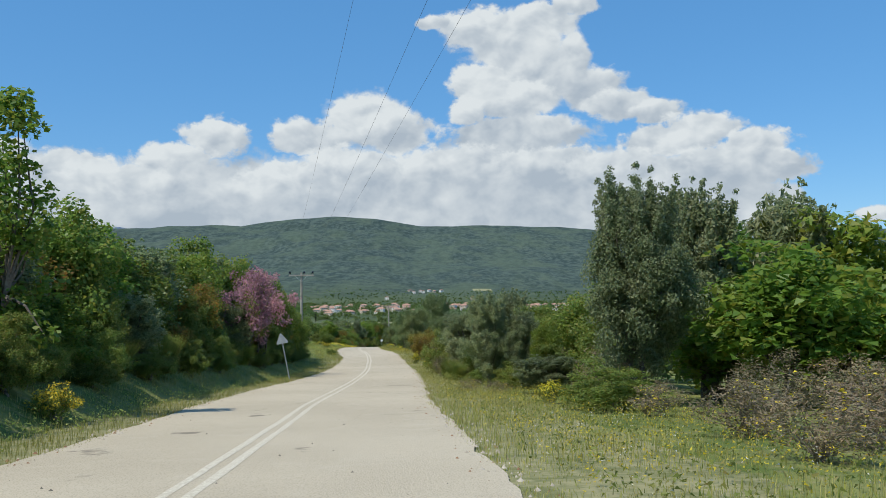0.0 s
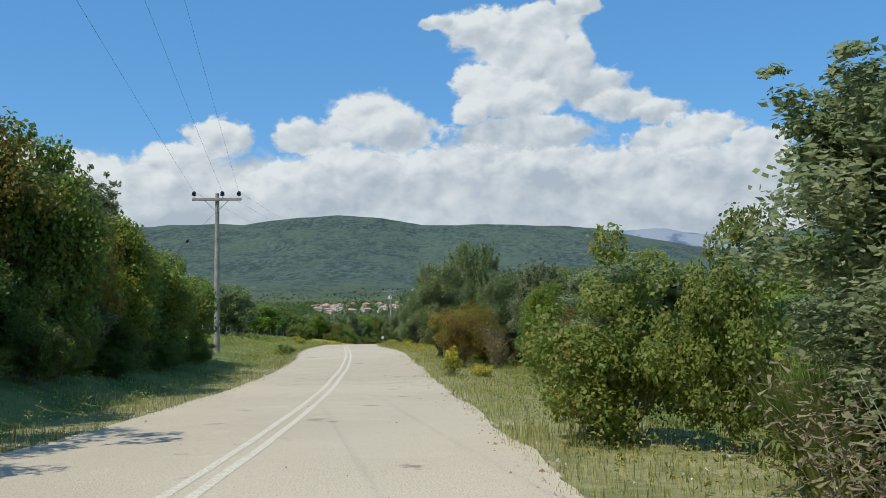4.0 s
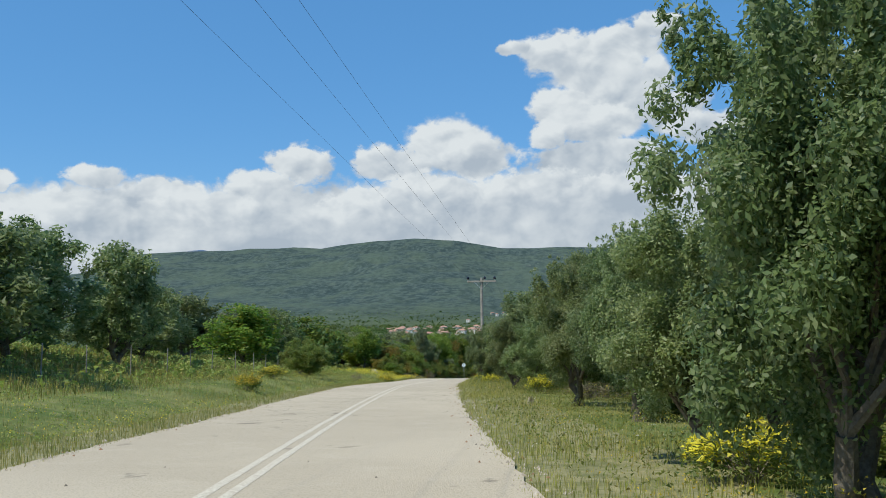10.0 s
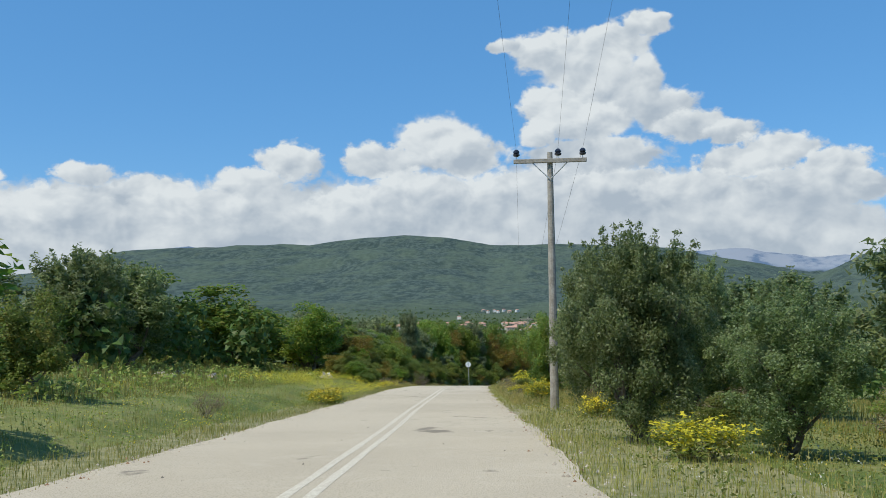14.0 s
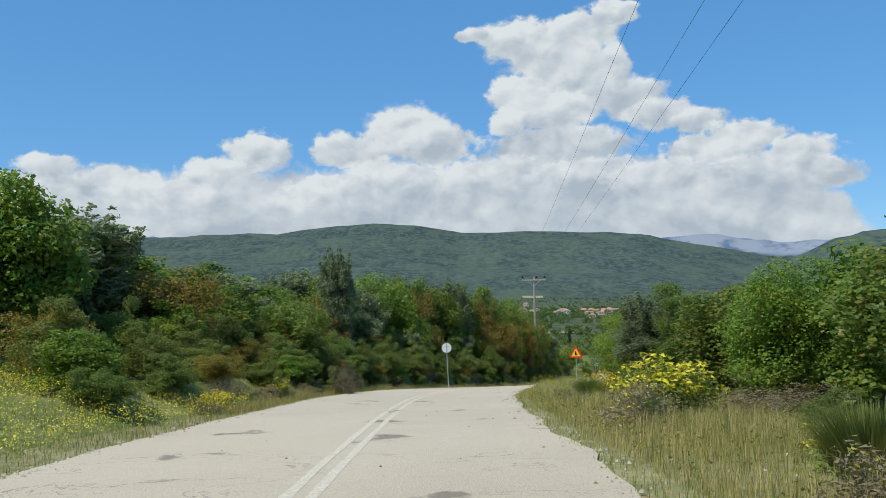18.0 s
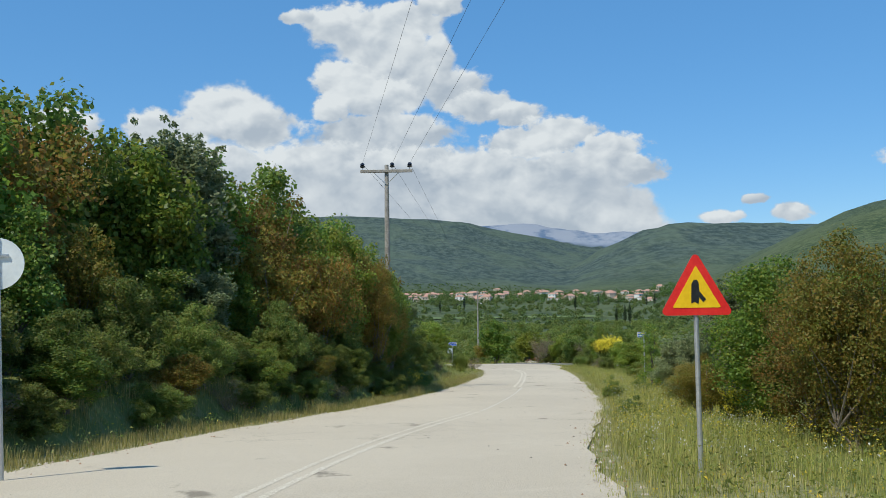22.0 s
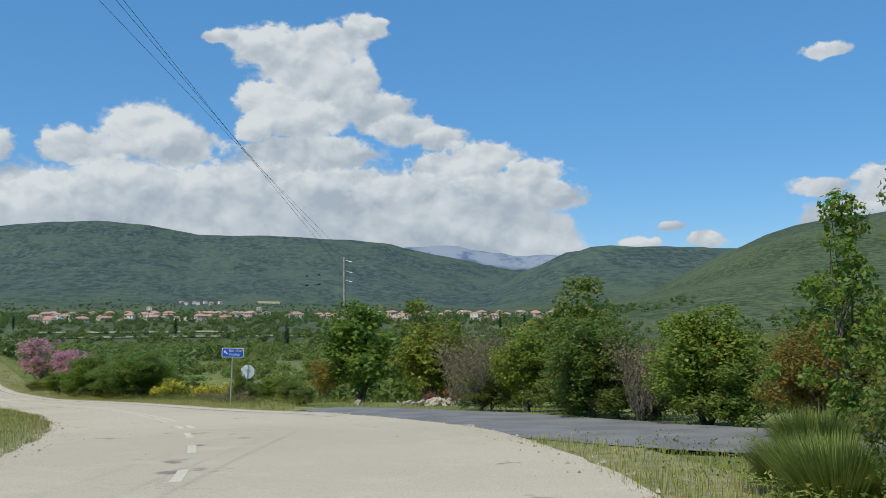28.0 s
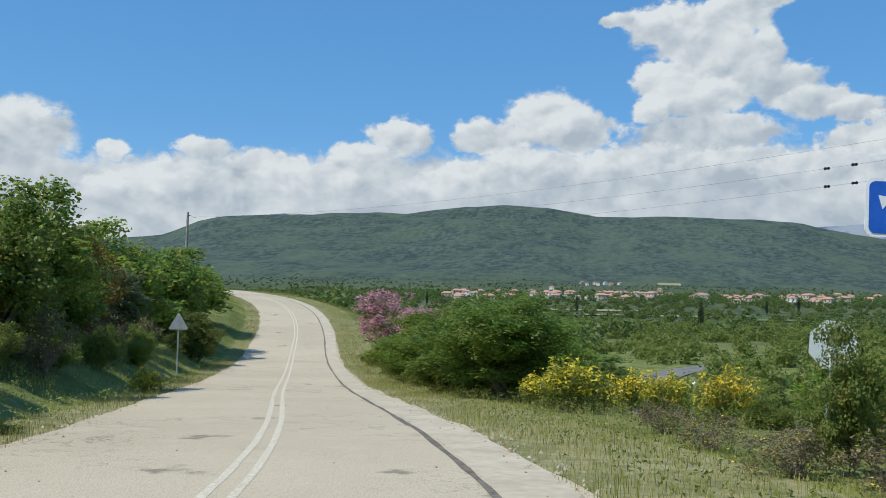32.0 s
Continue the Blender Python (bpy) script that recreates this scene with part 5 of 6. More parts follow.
# the tall hedge on the left of the bend, leafy down to the verge
BEND_S = [276, 283, 290, 297, 301, 308, 314, 322, 335, 344, 350, 356]
BEND_H = [4.0, 4.2, 4.4, 4.9, 6.0, 7.5, 7.8, 7.6, 7.5, 7.3, 5.8, 3.6]
for k in range(31):
    s_k = 278 + 2.5 * k
    p = on_road(s_k, float(np.interp(s_k, [314, 322], [-10.3, -9.2])) - 0.7 * (k % 3))
    kind = ("oak", "russet", "oak", "russet", "oak")[k % 5] if 320 < s_k < 338 else ("oak", "oak", "willow", "oak", "oak", "oak", "russet")[k % 7]
    plant(kind, p[0], p[1], float(np.interp(s_k, BEND_S, BEND_H)) * (0.96 + 0.05 * (k % 3)), 2.3 + 0.2 * (k % 3))
for k in range(40):
    p = on_road(279 + k * 1.85, -6.3 - 0.35 * (k % 3))
    plant("scrub", p[0], p[1], 1.2 + 0.45 * ((k * 3) % 4), 1.1 + 0.15 * (k % 3))
for k in range(8):
    p = on_road(321 + 2.6 * k, -8.0 - 0.4 * (k % 2))
    plant(("russet", "russet", "oak")[k % 3], p[0], p[1], 5.3 + 0.3 * (k % 3), 1.8)
for k in range(4):
    p = on_road(327.5 + 2.2 * k, -6.7 + 0.15 * k)
    plant(("russet", "russet", "oak", "oak")[k], p[0], p[1], (5.9, 5.6, 4.9, 4.4)[k], 1.35)
for k in range(3):
    p = on_road(328.6 + 1.5 * k, -5.75)
    plant(("russet", "oak", "russet")[k], p[0], p[1], (5.7, 4.9, 4.2)[k], 1.15)
for k in range(5):
    p = on_road(326.5 + 2.1 * k, -5.0)
    plant("scrub", p[0], p[1], 1.0 + 0.25 * (k % 3), 0.8)
plant("russet", 3.5, 303.3, 2.4, 1.2)
plant("russet", 3.3, 299.4, 2.4, 1.0)
plant("oak", 8.2, 320.6, 2.4, 2.0)
plant("scrub", 4.4, 309.4, 1.5, 1.3)
plant("russet", 6.2, 312.6, 1.7, 1.2)
plant("scrub", 0.9, 297.4, 1.5, 0.8)
plant("willow", -2.2, 289.0, 2.5, 1.0)
for k in range(3):
    p = on_road(332.5 + 1.7 * k, -4.95)
    plant("broom_low", p[0], p[1], 1.25 - 0.15 * k, 0.55)
for k in range(26):
    p = on_road(280 + k * 2.8, -8.0 - 0.3 * (k % 3))
    plant(("oak", "willow", "oak", "russet")[k % 4], p[0], p[1], float(np.interp(280 + k * 2.8, BEND_S, BEND_H)) * (0.36 + 0.06 * (k % 4)), 1.3)
for k in range(40):
    p = on_road(277 + k * 1.55, -5.65 - 0.3 * (k % 3))
    plant(("scrub", "oak", "scrub", "scrub", "russet", "scrub")[k % 6], p[0], p[1], 1.0 + 0.3 * (k % 3), 0.85)
for k in range(16):
    p = on_road(282 + k * 4.4, -5.45 - 0.2 * (k % 3))
    plant(("scrub", "weedbush", "scrub", "dry")[k % 4], p[0], p[1], 0.5 + 0.15 * (k % 4), 0.45 + 0.1 * (k % 3))
for k in range(14):
    p = on_road(254 + k * 5.0, 10.5 + 1.2 * (k % 3))
    plant("oak", p[0], p[1], 4.0 + 0.4 * (k % 3), 2.2)
for k in range(16):
    p = on_road(391 + k * 3.4, -8.3 - 0.8 * (k % 3))
    plant(("oak", "russet", "oak", "willow")[k % 4], p[0], p[1], 4.0 + 0.4 * (k % 3), 2.0)
for k in range(24):
    p = on_road(386 + k * 2.4, -5.9 - 0.4 * (k % 3))
    plant(("scrub", "rush", "scrub", "weedbush")[k % 4], p[0], p[1], 1.0 + 0.35 * (k % 4), 0.9 + 0.1 * (k % 3))
for k in range(16):
    p = on_road(428 + k * 2.2, 5.4 + 1.4 * (k % 4))
    plant(("scrub", "scrub", "oak")[k % 3], p[0], p[1], 1.4 + 0.35 * (k % 3), 1.4)
for k in range(26):
    p = on_road(258 + k * 1.15, -5.9 - 0.9 * (k % 4))
    plant(("scrub", "oak", "scrub", "russet", "scrub")[k % 5], p[0], p[1], 1.0 + 0.45 * (k % 4) + 0.2 * (k % 3), 0.95 + 0.1 * (k % 4))
for k in range(12):
    p = on_road(262 + k * 1.9, -4.7 - 0.3 * (k % 3))
    plant(("weedbush", "broom_low", "dry", "weedbush")[k % 4], p[0], p[1], 0.6 + 0.15 * (k % 3), 0.5 + 0.1 * (k % 3))
plant("sapling", 10.4, 337.1, 3.6, 0.6)
plant("russet", 12.5, 340.7, 2.5, 1.2)
# flowering weeds in the tall verge before the bend
for k in range(16):
    p = on_road(236 + k * 2.3, 4.6 + 0.8 * (k % 4))
    plant(("weedbush", "rush", "broom_low", "scrub")[k % 4], p[0], p[1], 0.7 + 0.2 * (k % 3), 0.6 + 0.1 * (k % 3))


# ---- woods and orchards further off ----
def woods(name, spots, label, category, material, seed, size=(3.2, 5.6), leaf=0.55, per=64, broad=False):
    """Far trees nobody could count, as one mesh of leafy crowns."""
    rng = np.random.default_rng(seed)
    n = len(spots)
    z = ground_z(spots[:, 0], spots[:, 1], True)
    h = size[0] + (size[1] - size[0]) * rng.random(n)
    c, r, zz = [], [], []
    for k in range(n):
        for j in range(5):
            a = rng.random() * 6.283
            q = (0.55 if broad else 0.28) * h[k] * math.sqrt(rng.random())
            c.append((spots[k, 0] + math.cos(a) * q, spots[k, 1] + math.sin(a) * q, z[k] + h[k] * ((0.2 + 0.1 * j) if broad else (0.3 + 0.14 * j))))
            r.append(h[k] * ((0.42 - 0.04 * j) if broad else (0.3 - 0.035 * j)))
    me = leaf_mesh(name, c, r, per // 5, leaf, 0.8, material, rng, 0.6)
    return tagged(new(name, me), label, category, kind="stuff")


rng = np.random.default_rng(5)


def scatter(n, x0, x1, y0, y1, clear, seed):
    g = np.random.default_rng(seed)
    p = np.c_[x0 + (x1 - x0) * g.random(n), y0 + (y1 - y0) * g.random(n)]
    _, d, _ = road_coords(p[:, 0], p[:, 1])
    keep = (np.abs(d) > clear) & (line_distance(LOWER_LINE, p[:, 0], p[:, 1]) > 4) & (line_distance(SIDE_LINE, p[:, 0], p[:, 1]) > 6)
    return p[keep]


# left woods: behind the hedge, behind the olive field, and up to the bends
woods("woodland", np.vstack([scatter(130, -60, -16, -10, 80, 11, 1), scatter(140, -110, -38, 90, 200, 26, 2), scatter(260, -120, -30, 200, 300, 13, 3)]), "mixed green woodland behind the roadside hedges", "woodland", M["far"], 21, (3.6, 5.4), 0.45, 200)
woods("woodland", np.vstack([scatter(150, 8, 60, 20, 100, 13, 4), scatter(220, 4, 70, 100, 215, 15, 5), scatter(240, -4, 70, 215, 325, 14, 6)]), "green scrub woodland on the lower side of the road", "woodland", M["far"], 22, (3.0, 4.6), 0.45, 200)
woods("woodland", np.vstack([scatter(150, -60, -6, 300, 430, 12, 7), scatter(220, -110, -34, 430, 560, 9, 8), scatter(120, -40, -5, 440, 620, 10, 16)]), "woodland on the slope above the far bend", "woodland", M["far"], 23, (3.2, 5.0), 0.6, 230, True)
woods("woodland", np.vstack([scatter(700, -280, -60, -40, 430, 30, 31), scatter(700, 60, 280, -20, 420, 30, 32)]), "scattered trees and thickets over the wider slope", "woodland", M["far"], 29, (3.0, 5.0), 0.7, 80, True)
woods("valley_scrub", np.vstack([scatter(380, 5, 90, 385, 520, 11, 9), scatter(1300, -60, 260, 500, 720, 10, 10), scatter(120, 14, 60, 345, 385, 14, 17)]), "low scrub and thickets on the valley floor", "scrub", M["scrub"], 24, (1.8, 4.4), 0.5, 170, True)
woods("valley_scrub", np.vstack([scatter(800, -420, 330, 860, 1300, 10, 11), scatter(1100, -500, 330, 1330, 1800, 10, 12), scatter(620, -200, 600, 540, 900, 20, 18), scatter(520, -400, 500, 1160, 1420, 10, 19)]), "distant trees round the fields and the village", "scrub", M["far"], 25, (3.0, 6.0), 0.9, 140, True)
def village_spots(n, seed):
    g = np.random.default_rng(seed)
    a, r = np.radians(-12 + 34 * g.random(n)), 970 + 400 * g.random(n)
    return np.c_[r * np.sin(a), 230 + r * np.cos(a)]


woods("village_trees", village_spots(620, 27), "dark green trees between the houses of the village", "trees", M["far"], 28, (4.5, 9.0), 1.0, 90)
woods("mountain_scrub", np.vstack([scatter(1900, -1500, 480, 1450, 2600, 10, 13)]), "scattered trees at the foot of the mountain", "scrub", M["far"], 26, (1.8, 4.5), 1.5, 30, True)


# ---- fields ----
def field(x0, x1, y0, y1, material, label):
    xs, ys = np.linspace(x0, x1, 14), np.linspace(y0, y1, 6)
    X, Y = np.meshgrid(xs, ys)
    z = ground_z(X, Y) + 0.6
    i = np.arange(X.size).reshape(6, 14)
    q = np.stack([i[:-1, :-1], i[:-1, 1:], i[1:, 1:], i[1:, :-1]], -1).reshape(-1, 4)
    tagged(new("field", mesh_from("field", np.c_[X.ravel(), Y.ravel(), z], q, material)), label, "field", kind="structure")


field(20, 110, 735, 770, M["field"], "bright green crop field on the valley floor")
field(-140, 10, 990, 1020, M["stubble"], "strip of pale dry field before the village")
field(60, 190, 860, 885, M["field"], "green meadow strip between hedges")
field(-90, 60, 900, 925, M["stubble"], "narrow pale field strip")
field(-40, 40, 650, 672, M["field"], "green field beyond the thickets")
field(80, 135, 2600, 2690, M["stubble"], "bare clearing on the mountain side")


# ---- village ----
def make_house(w, d, h, seed, wall_mat):
    rr = random.Random(seed)
    root = new("house")
    bm = box_bm(w, d, h, (0, 0, h / 2 - 0.4))
    part("wall", bm, M[wall_mat], root)
    e, rise = 0.45, 0.22 * d
    bm = bmesh.new()
    hw, hd = w / 2 + e, d / 2 + e
    z0 = h - 0.4
    ridge_w = w * 0.22
    v = [bm.verts.new(p) for p in ((-hw, -hd, z0), (hw, -hd, z0), (hw, hd, z0), (-hw, hd, z0), (-ridge_w, 0, z0 + rise), (ridge_w, 0, z0 + rise), (-hw, -hd, z0 - 0.15), (hw, -hd, z0 - 0.15), (hw, hd, z0 - 0.15), (-hw, hd, z0 - 0.15))]
    for q in ((0, 1, 5, 4), (1, 2, 5), (2, 3, 4, 5), (3, 0, 4), (6, 7, 1, 0), (7, 8, 2, 1), (8, 9, 3, 2), (9, 6, 0, 3), (9, 8, 7, 6)):
        bm.faces.new([v[k] for k in q])
    roof = part("roof", bm, M["tile"], root)
    part("chimney", box_bm(0.7, 0.7, 1.3, (w * 0.2, d * 0.15, z0 + rise * 0.75)), M["white_wall"], roof)
    n = max(2, int(w / 3.2))
    for level in range(2 if h > 5 else 1):
        for k in range(n):
            x = -w / 2 + (k + 0.5) * w / n
            if level == 0 and k == n // 2:
                part("door", box_bm(1.1, 0.12, 2.2, (x, -d / 2 - 0.03, 1.1)), M["shutter"], root)
            else:
                part("window", box_bm(1.1, 0.12, 1.3, (x, -d / 2 - 0.03, 1.6 + level * 2.9)), M["window_dark"], root)
    return root


PROTO_HOUSES = [make_house(11, 9, 4.2, 1, "plaster"), make_house(9, 8, 6.6, 2, "white_wall"), make_house(14, 9, 4.0, 3, "plaster"), make_house(10, 10, 6.8, 4, "plaster"), make_house(7, 6, 3.8, 5, "white_wall")]
rr = random.Random(9)
HOUSE_TEXT = ["cream plastered house with hipped terracotta roof", "white two-storey house with terracotta roof", "long low plastered house with terracotta roof", "two-storey cream house with terracotta roof", "small white house with terracotta roof"]
used = set()


def house_at(x, y, k):
    z = float(ground_z([x], [y])[0])
    m = Matrix.LocRotScale((x, y, z), Euler((0, 0, radians(rr.uniform(-35, 35)))), (0.95, 0.95, 0.95))
    if k not in used:
        used.add(k)
        ob = PROTO_HOUSES[k]
        ob.matrix_basis = m
    else:
        src = PROTO_HOUSES[k]
        keep = src.scale.copy()
        src.scale = (1, 1, 1)
        ob = copy_thing(src, m)
        src.scale = keep
    tagged(ob, HOUSE_TEXT[k], "house", "houses of the village")


for k in range(170):
    a = radians(rr.choice([rr.uniform(-9.8, -6), rr.uniform(-5.2, 2.4), rr.uniform(-5.2, 2.4), rr.uniform(3.6, 10), rr.uniform(9.5, 21), rr.uniform(12, 20)]))
    r = rr.uniform(1010, 1360)
    house_at(r * math.sin(a), 230 + r * math.cos(a), k % 5)
for x, y in ((-85, 2500), (-60, 2530), (-30, 2520), (-70, 2580), (-45, 2600), (-100, 2610), (-10, 2560), (-130, 2040), (60, 1980), (330, 1900)):
    house_at(x, y, rr.randrange(5))


# ---- cypress trees by the village ----
def cypress(h):
    root = new("cypress")
    g = np.random.default_rng(4)
    pts = np.c_[np.zeros((30, 2)), np.linspace(0.8, h - 0.7, 30)]
    rad = 0.95 * np.sin(np.linspace(0.35, 3.0, 30)) + 0.12
    bm = bmesh.new()
    part("trunk", tube(bm, [(0, 0, -0.3), (0, 0, h * 0.4), (0, 0, h * 0.9)], [0.2, 0.14, 0.04], 6), M["bark"], root)
    part_mesh("crown", leaf_mesh("cypress_crown", pts, rad, 40, 0.5, 0.5, M["cypress"], g, 0.9), root)
    return tagged(root, "slim dark cypress tree near the village", "cypress", "cypresses")


cy = cypress(11)
first = True
for x, y, k in ((150, 720, 1.0), (154, 724, 1.1), (146, 722, 0.9), (24, 660, 1.0), (-28, 930, 1.2), (210, 1010, 1.2), (120, 1040, 1.1), (-150, 1060, 1.2), (260, 1100, 1.1), (300, 1080, 1.0), (310, 1085, 1.2), (90, 980, 1.0)):
    m = Matrix.LocRotScale((x, y, float(ground_z([x], [y])[0])), None, (k, k, k))
    if first:
        cy.matrix_basis, first = m, False
    else:
        s0 = cy.scale.copy()
        cy.scale = (1, 1, 1)
        copy_thing(cy, m)
        cy.scale = s0


# ---- power line ----
def pole_thing(x, y, base, top, arm_turn, side_arms=False, lean=0.0, label="tall weathered wooden power pole with crossarm"):
    root = new("power_pole")
    h = top - base
    bm = bmesh.new()
    tube(bm, [(0, 0, -0.6), (0, 0, h * 0.35), (0, 0, h * 0.7), (0, 0, h)], [0.155, 0.14, 0.12, 0.095], 12)
    part("pole", bm, M["pole"], root)
    ends = []
    if not side_arms:
        arm = part("crossarm", box_bm(2.5, 0.11, 0.14, (0, -0.14, h - 0.32), 0.012), M["pole"], root)
        for s in (-1, 1):
            bm = bmesh.new()
            tube(bm, [(s * 0.62, -0.14, h - 0.36), (s * 0.02, -0.13, h - 0.95)], [0.018, 0.018], 5)
            part("brace", bm, M["steel"], root)
        for xx in (-1.15, 0.28, 1.12):
            bm = bmesh.new()
            lathe(bm, [(0.014, 0), (0.014, 0.12)], 6, (xx, -0.14, h - 0.26))
            pin = part("pin", bm, M["steel"], root)
            bm = bmesh.new()
            lathe(bm, [(0.05, 0.0), (0.115, 0.03), (0.12, 0.08), (0.075, 0.1), (0.11, 0.13), (0.1, 0.19), (0.05, 0.24), (0.02, 0.25)], 12, (xx, -0.14, h - 0.15))
            part("insulator", bm, M["glass_dark"], root)
            ends.append(Vector((xx, -0.14, h + 0.06)))
    else:
        for k, zz in enumerate((0.25, 1.15, 1.95)):
            bm = bmesh.new()
            tube(bm, [(0.08, 0, h - zz), (0.42, 0, h - zz - 0.1)], [0.02, 0.02], 5)
            part("bracket", bm, M["steel"], root)
            bm = bmesh.new()
            for j in range(3):
                lathe(bm, [(0.03, 0), (0.08, 0.02), (0.03, 0.06)], 8, (0.46 + j * 0.09, 0, h - zz - 0.16 - j * 0.02))
            part("insulator", bm, M["white"], root)
            ends.append(Vector((0.7, 0, h - zz - 0.12)))
    m = pose(x, y, base, 0, lean, arm_turn)
    root.matrix_basis = m
    tagged(root, label, "power pole", "power line poles")
    return [m @ e for e in ends]


def wire(a, b, sag, thick=0.0035, name="power_line", label="thin dark overhead wire between power poles"):
    bm = bmesh.new()
    n = 22
    pts = [a.lerp(b, k / n) - Vector((0, 0, sag * 4 * (k / n) * (1 - k / n))) for k in range(n + 1)]
    tube(bm, pts, [thick] * (n + 1), 4)
    me = bpy.data.meshes.new(name)
    bm.to_mesh(me)
    bm.free()
    me.materials.append(M["wire"])
    tagged(new(name, me), label, "wire", "wires of the power line")


pz = pole_thing(5.3, -14.0, 0.5, 8.6, 12)
pa = pole_thing(-14.4, 91.8, ground_at(-14.4, 91.8), 5.9, 4)
pb = pole_thing(-11.75, 190.3, ground_at(-11.75, 190.3), 3.87, -2)
pe = pole_thing(-11.2, 302.1, ground_at(-11.2, 302.1), 0.88, -10)
pi_ = pole_thing(12.3, 404.2, ground_at(12.3, 404.2), -2.7, -14, True, label="bare wooden power pole with side insulators")
pl_ = pole_thing(-36.5, 437.0, ground_at(-36.5, 437.0), -2.5, 40, True, label="wooden power pole on the slope by the bend")
for p, q, sag, thick in ((pz, pa, 0.5, 0.0035), (pa, pb, 0.15, 0.0035), (pb, pe, 0.3, 0.005), (pe, pi_, 0.3, 0.006), (pl_, pi_, 0.8, 0.0045)):
    for k in range(3):
        wire(p[k], q[k], sag, thick)
# strain insulators on the wires beside the last pole
for k in (1, 2):
    for off in (3.2, 4.4):
        a, b = pi_[k], pl_[k]
        d = (b - a).normalized()
        p = a + d * off - Vector((0, 0, 0.8 * 4 * (off / (b - a).length) * (1 - off / (b - a).length)))
        bm = bmesh.new()
        lathe(bm, [(0.03, -0.14), (0.075, -0.08), (0.045, 0.0), (0.075, 0.08), (0.03, 0.14)], 8)
        me = bpy.data.meshes.new("strain_insulator")
        bm.to_mesh(me)
        bm.free()
        me.materials.append(M["glass_dark"])
        ob = new("strain_insulator", me)
        ob.matrix_basis = Matrix.Translation(p) @ d.to_track_quat("Z", "Y").to_matrix().to_4x4()
        tagged(ob, "dark strain insulator on an overhead wire", "insulator", "strain insulators")
# guy wire and its dark strain insulators beside the first pole
g0, g1 = Vector((-14.5, 91.75, 4.9)), Vector((-21.0, 92.2, -1.6))
wire(g0, g1, 0.0, 0.0045, "guy_wire", "steel guy wire bracing the power pole")
for k in (0.22, 0.36):
    p = g0.lerp(g1, k)
    bm = bmesh.new()
    lathe(bm, [(0.03, -0.1), (0.07, -0.05), (0.07, 0.05), (0.03, 0.1)], 8)
    me = bpy.data.meshes.new("strain_insulator")
    bm.to_mesh(me)
    bm.free()
    me.materials.append(M["glass_dark"])
    ob = new("strain_insulator", me)
    ob.matrix_basis = Matrix.Translation(p) @ (g1 - g0).to_track_quat("Z", "Y").to_matrix().to_4x4()
    tagged(ob, "dark strain insulator on the guy wire", "insulator", "strain insulators")


# ---- wire fence of the olive field ----
def fence(s0, s1, step, d):
    root = new("wire_fence")
    spots = []
    for k, s in enumerate(np.arange(s0, s1, step)):
        p = on_road(s, d + 0.15 * math.sin(k * 1.7))
        z = ground_at(p[0], p[1])
        spots.append(Vector((p[0], p[1], z)))
        bm = bmesh.new()
        tube(bm, [(p[0], p[1], z - 0.3), (p[0] + 0.03 * math.sin(k * 2.3), p[1], z + 1.25)], [0.028, 0.022], 6)
        part("post", bm, M["pole"], root)
    for h in (0.35, 0.75, 1.15):
        bm = bmesh.new()
        tube(bm, [q + Vector((0, 0, h)) for q in spots], [0.0025] * len(spots), 4)
        part("strand", bm, M["wire"], root)
    tagged(root, "old wire fence with thin wooden posts along the olive field", "fence")


fence(134, 214, 4.2, -10.2)


# ---- road signs ----
def rounded(w, h, r, n=5):
    out = []
    for cx, cz, a0 in ((w / 2 - r, h / 2 - r, 0), (-w / 2 + r, h / 2 - r, 90), (-w / 2 + r, -h / 2 + r, 180), (w / 2 - r, -h / 2 + r, 270)):
        for k in range(n + 1):
            a = radians(a0 + 90 * k / n)
            out.append((cx + r * math.cos(a), cz + r * math.sin(a)))
    return out


def triangle(side, r, n=4):
    out = []
    rin = side / (2 * math.sqrt(3)) - r
    for k in range(3):
        c = radians(90 + 120 * k)
        cx, cz = 2 * rin * math.cos(c), 2 * rin * math.sin(c)
        for j in range(n + 1):
            a = c + radians(-60 + 120 * j / n)
            out.append((cx + r * math.cos(a), cz + r * math.sin(a)))
    return out


def polygon(n, r, turn=0.0):
    return [(r * math.cos(2 * math.pi * k / n + turn), r * math.sin(2 * math.pi * k / n + turn)) for k in range(n)]


def shifted(outline, dx, dz):
    return [(x + dx, z + dz) for x, z in outline]


def letters(body, size, material, parent, at, label):
    cu = bpy.data.curves.new("lettering", "FONT")
    cu.body, cu.size, cu.extrude = body, size, 0.001
    tmp = bpy.data.objects.new("lettering", cu)
    scene.collection.objects.link(tmp)
    me = bpy.data.meshes.new_from_object(tmp.evaluated_get(bpy.context.evaluated_depsgraph_get()))
    bpy.data.objects.remove(tmp)
    me.materials.clear()
    me.materials.append(material)
    ob = new("lettering", me)
    ob.parent = parent
    ob.matrix_basis = pose(*at, 90, 0, 0)
    tagged(ob, label)


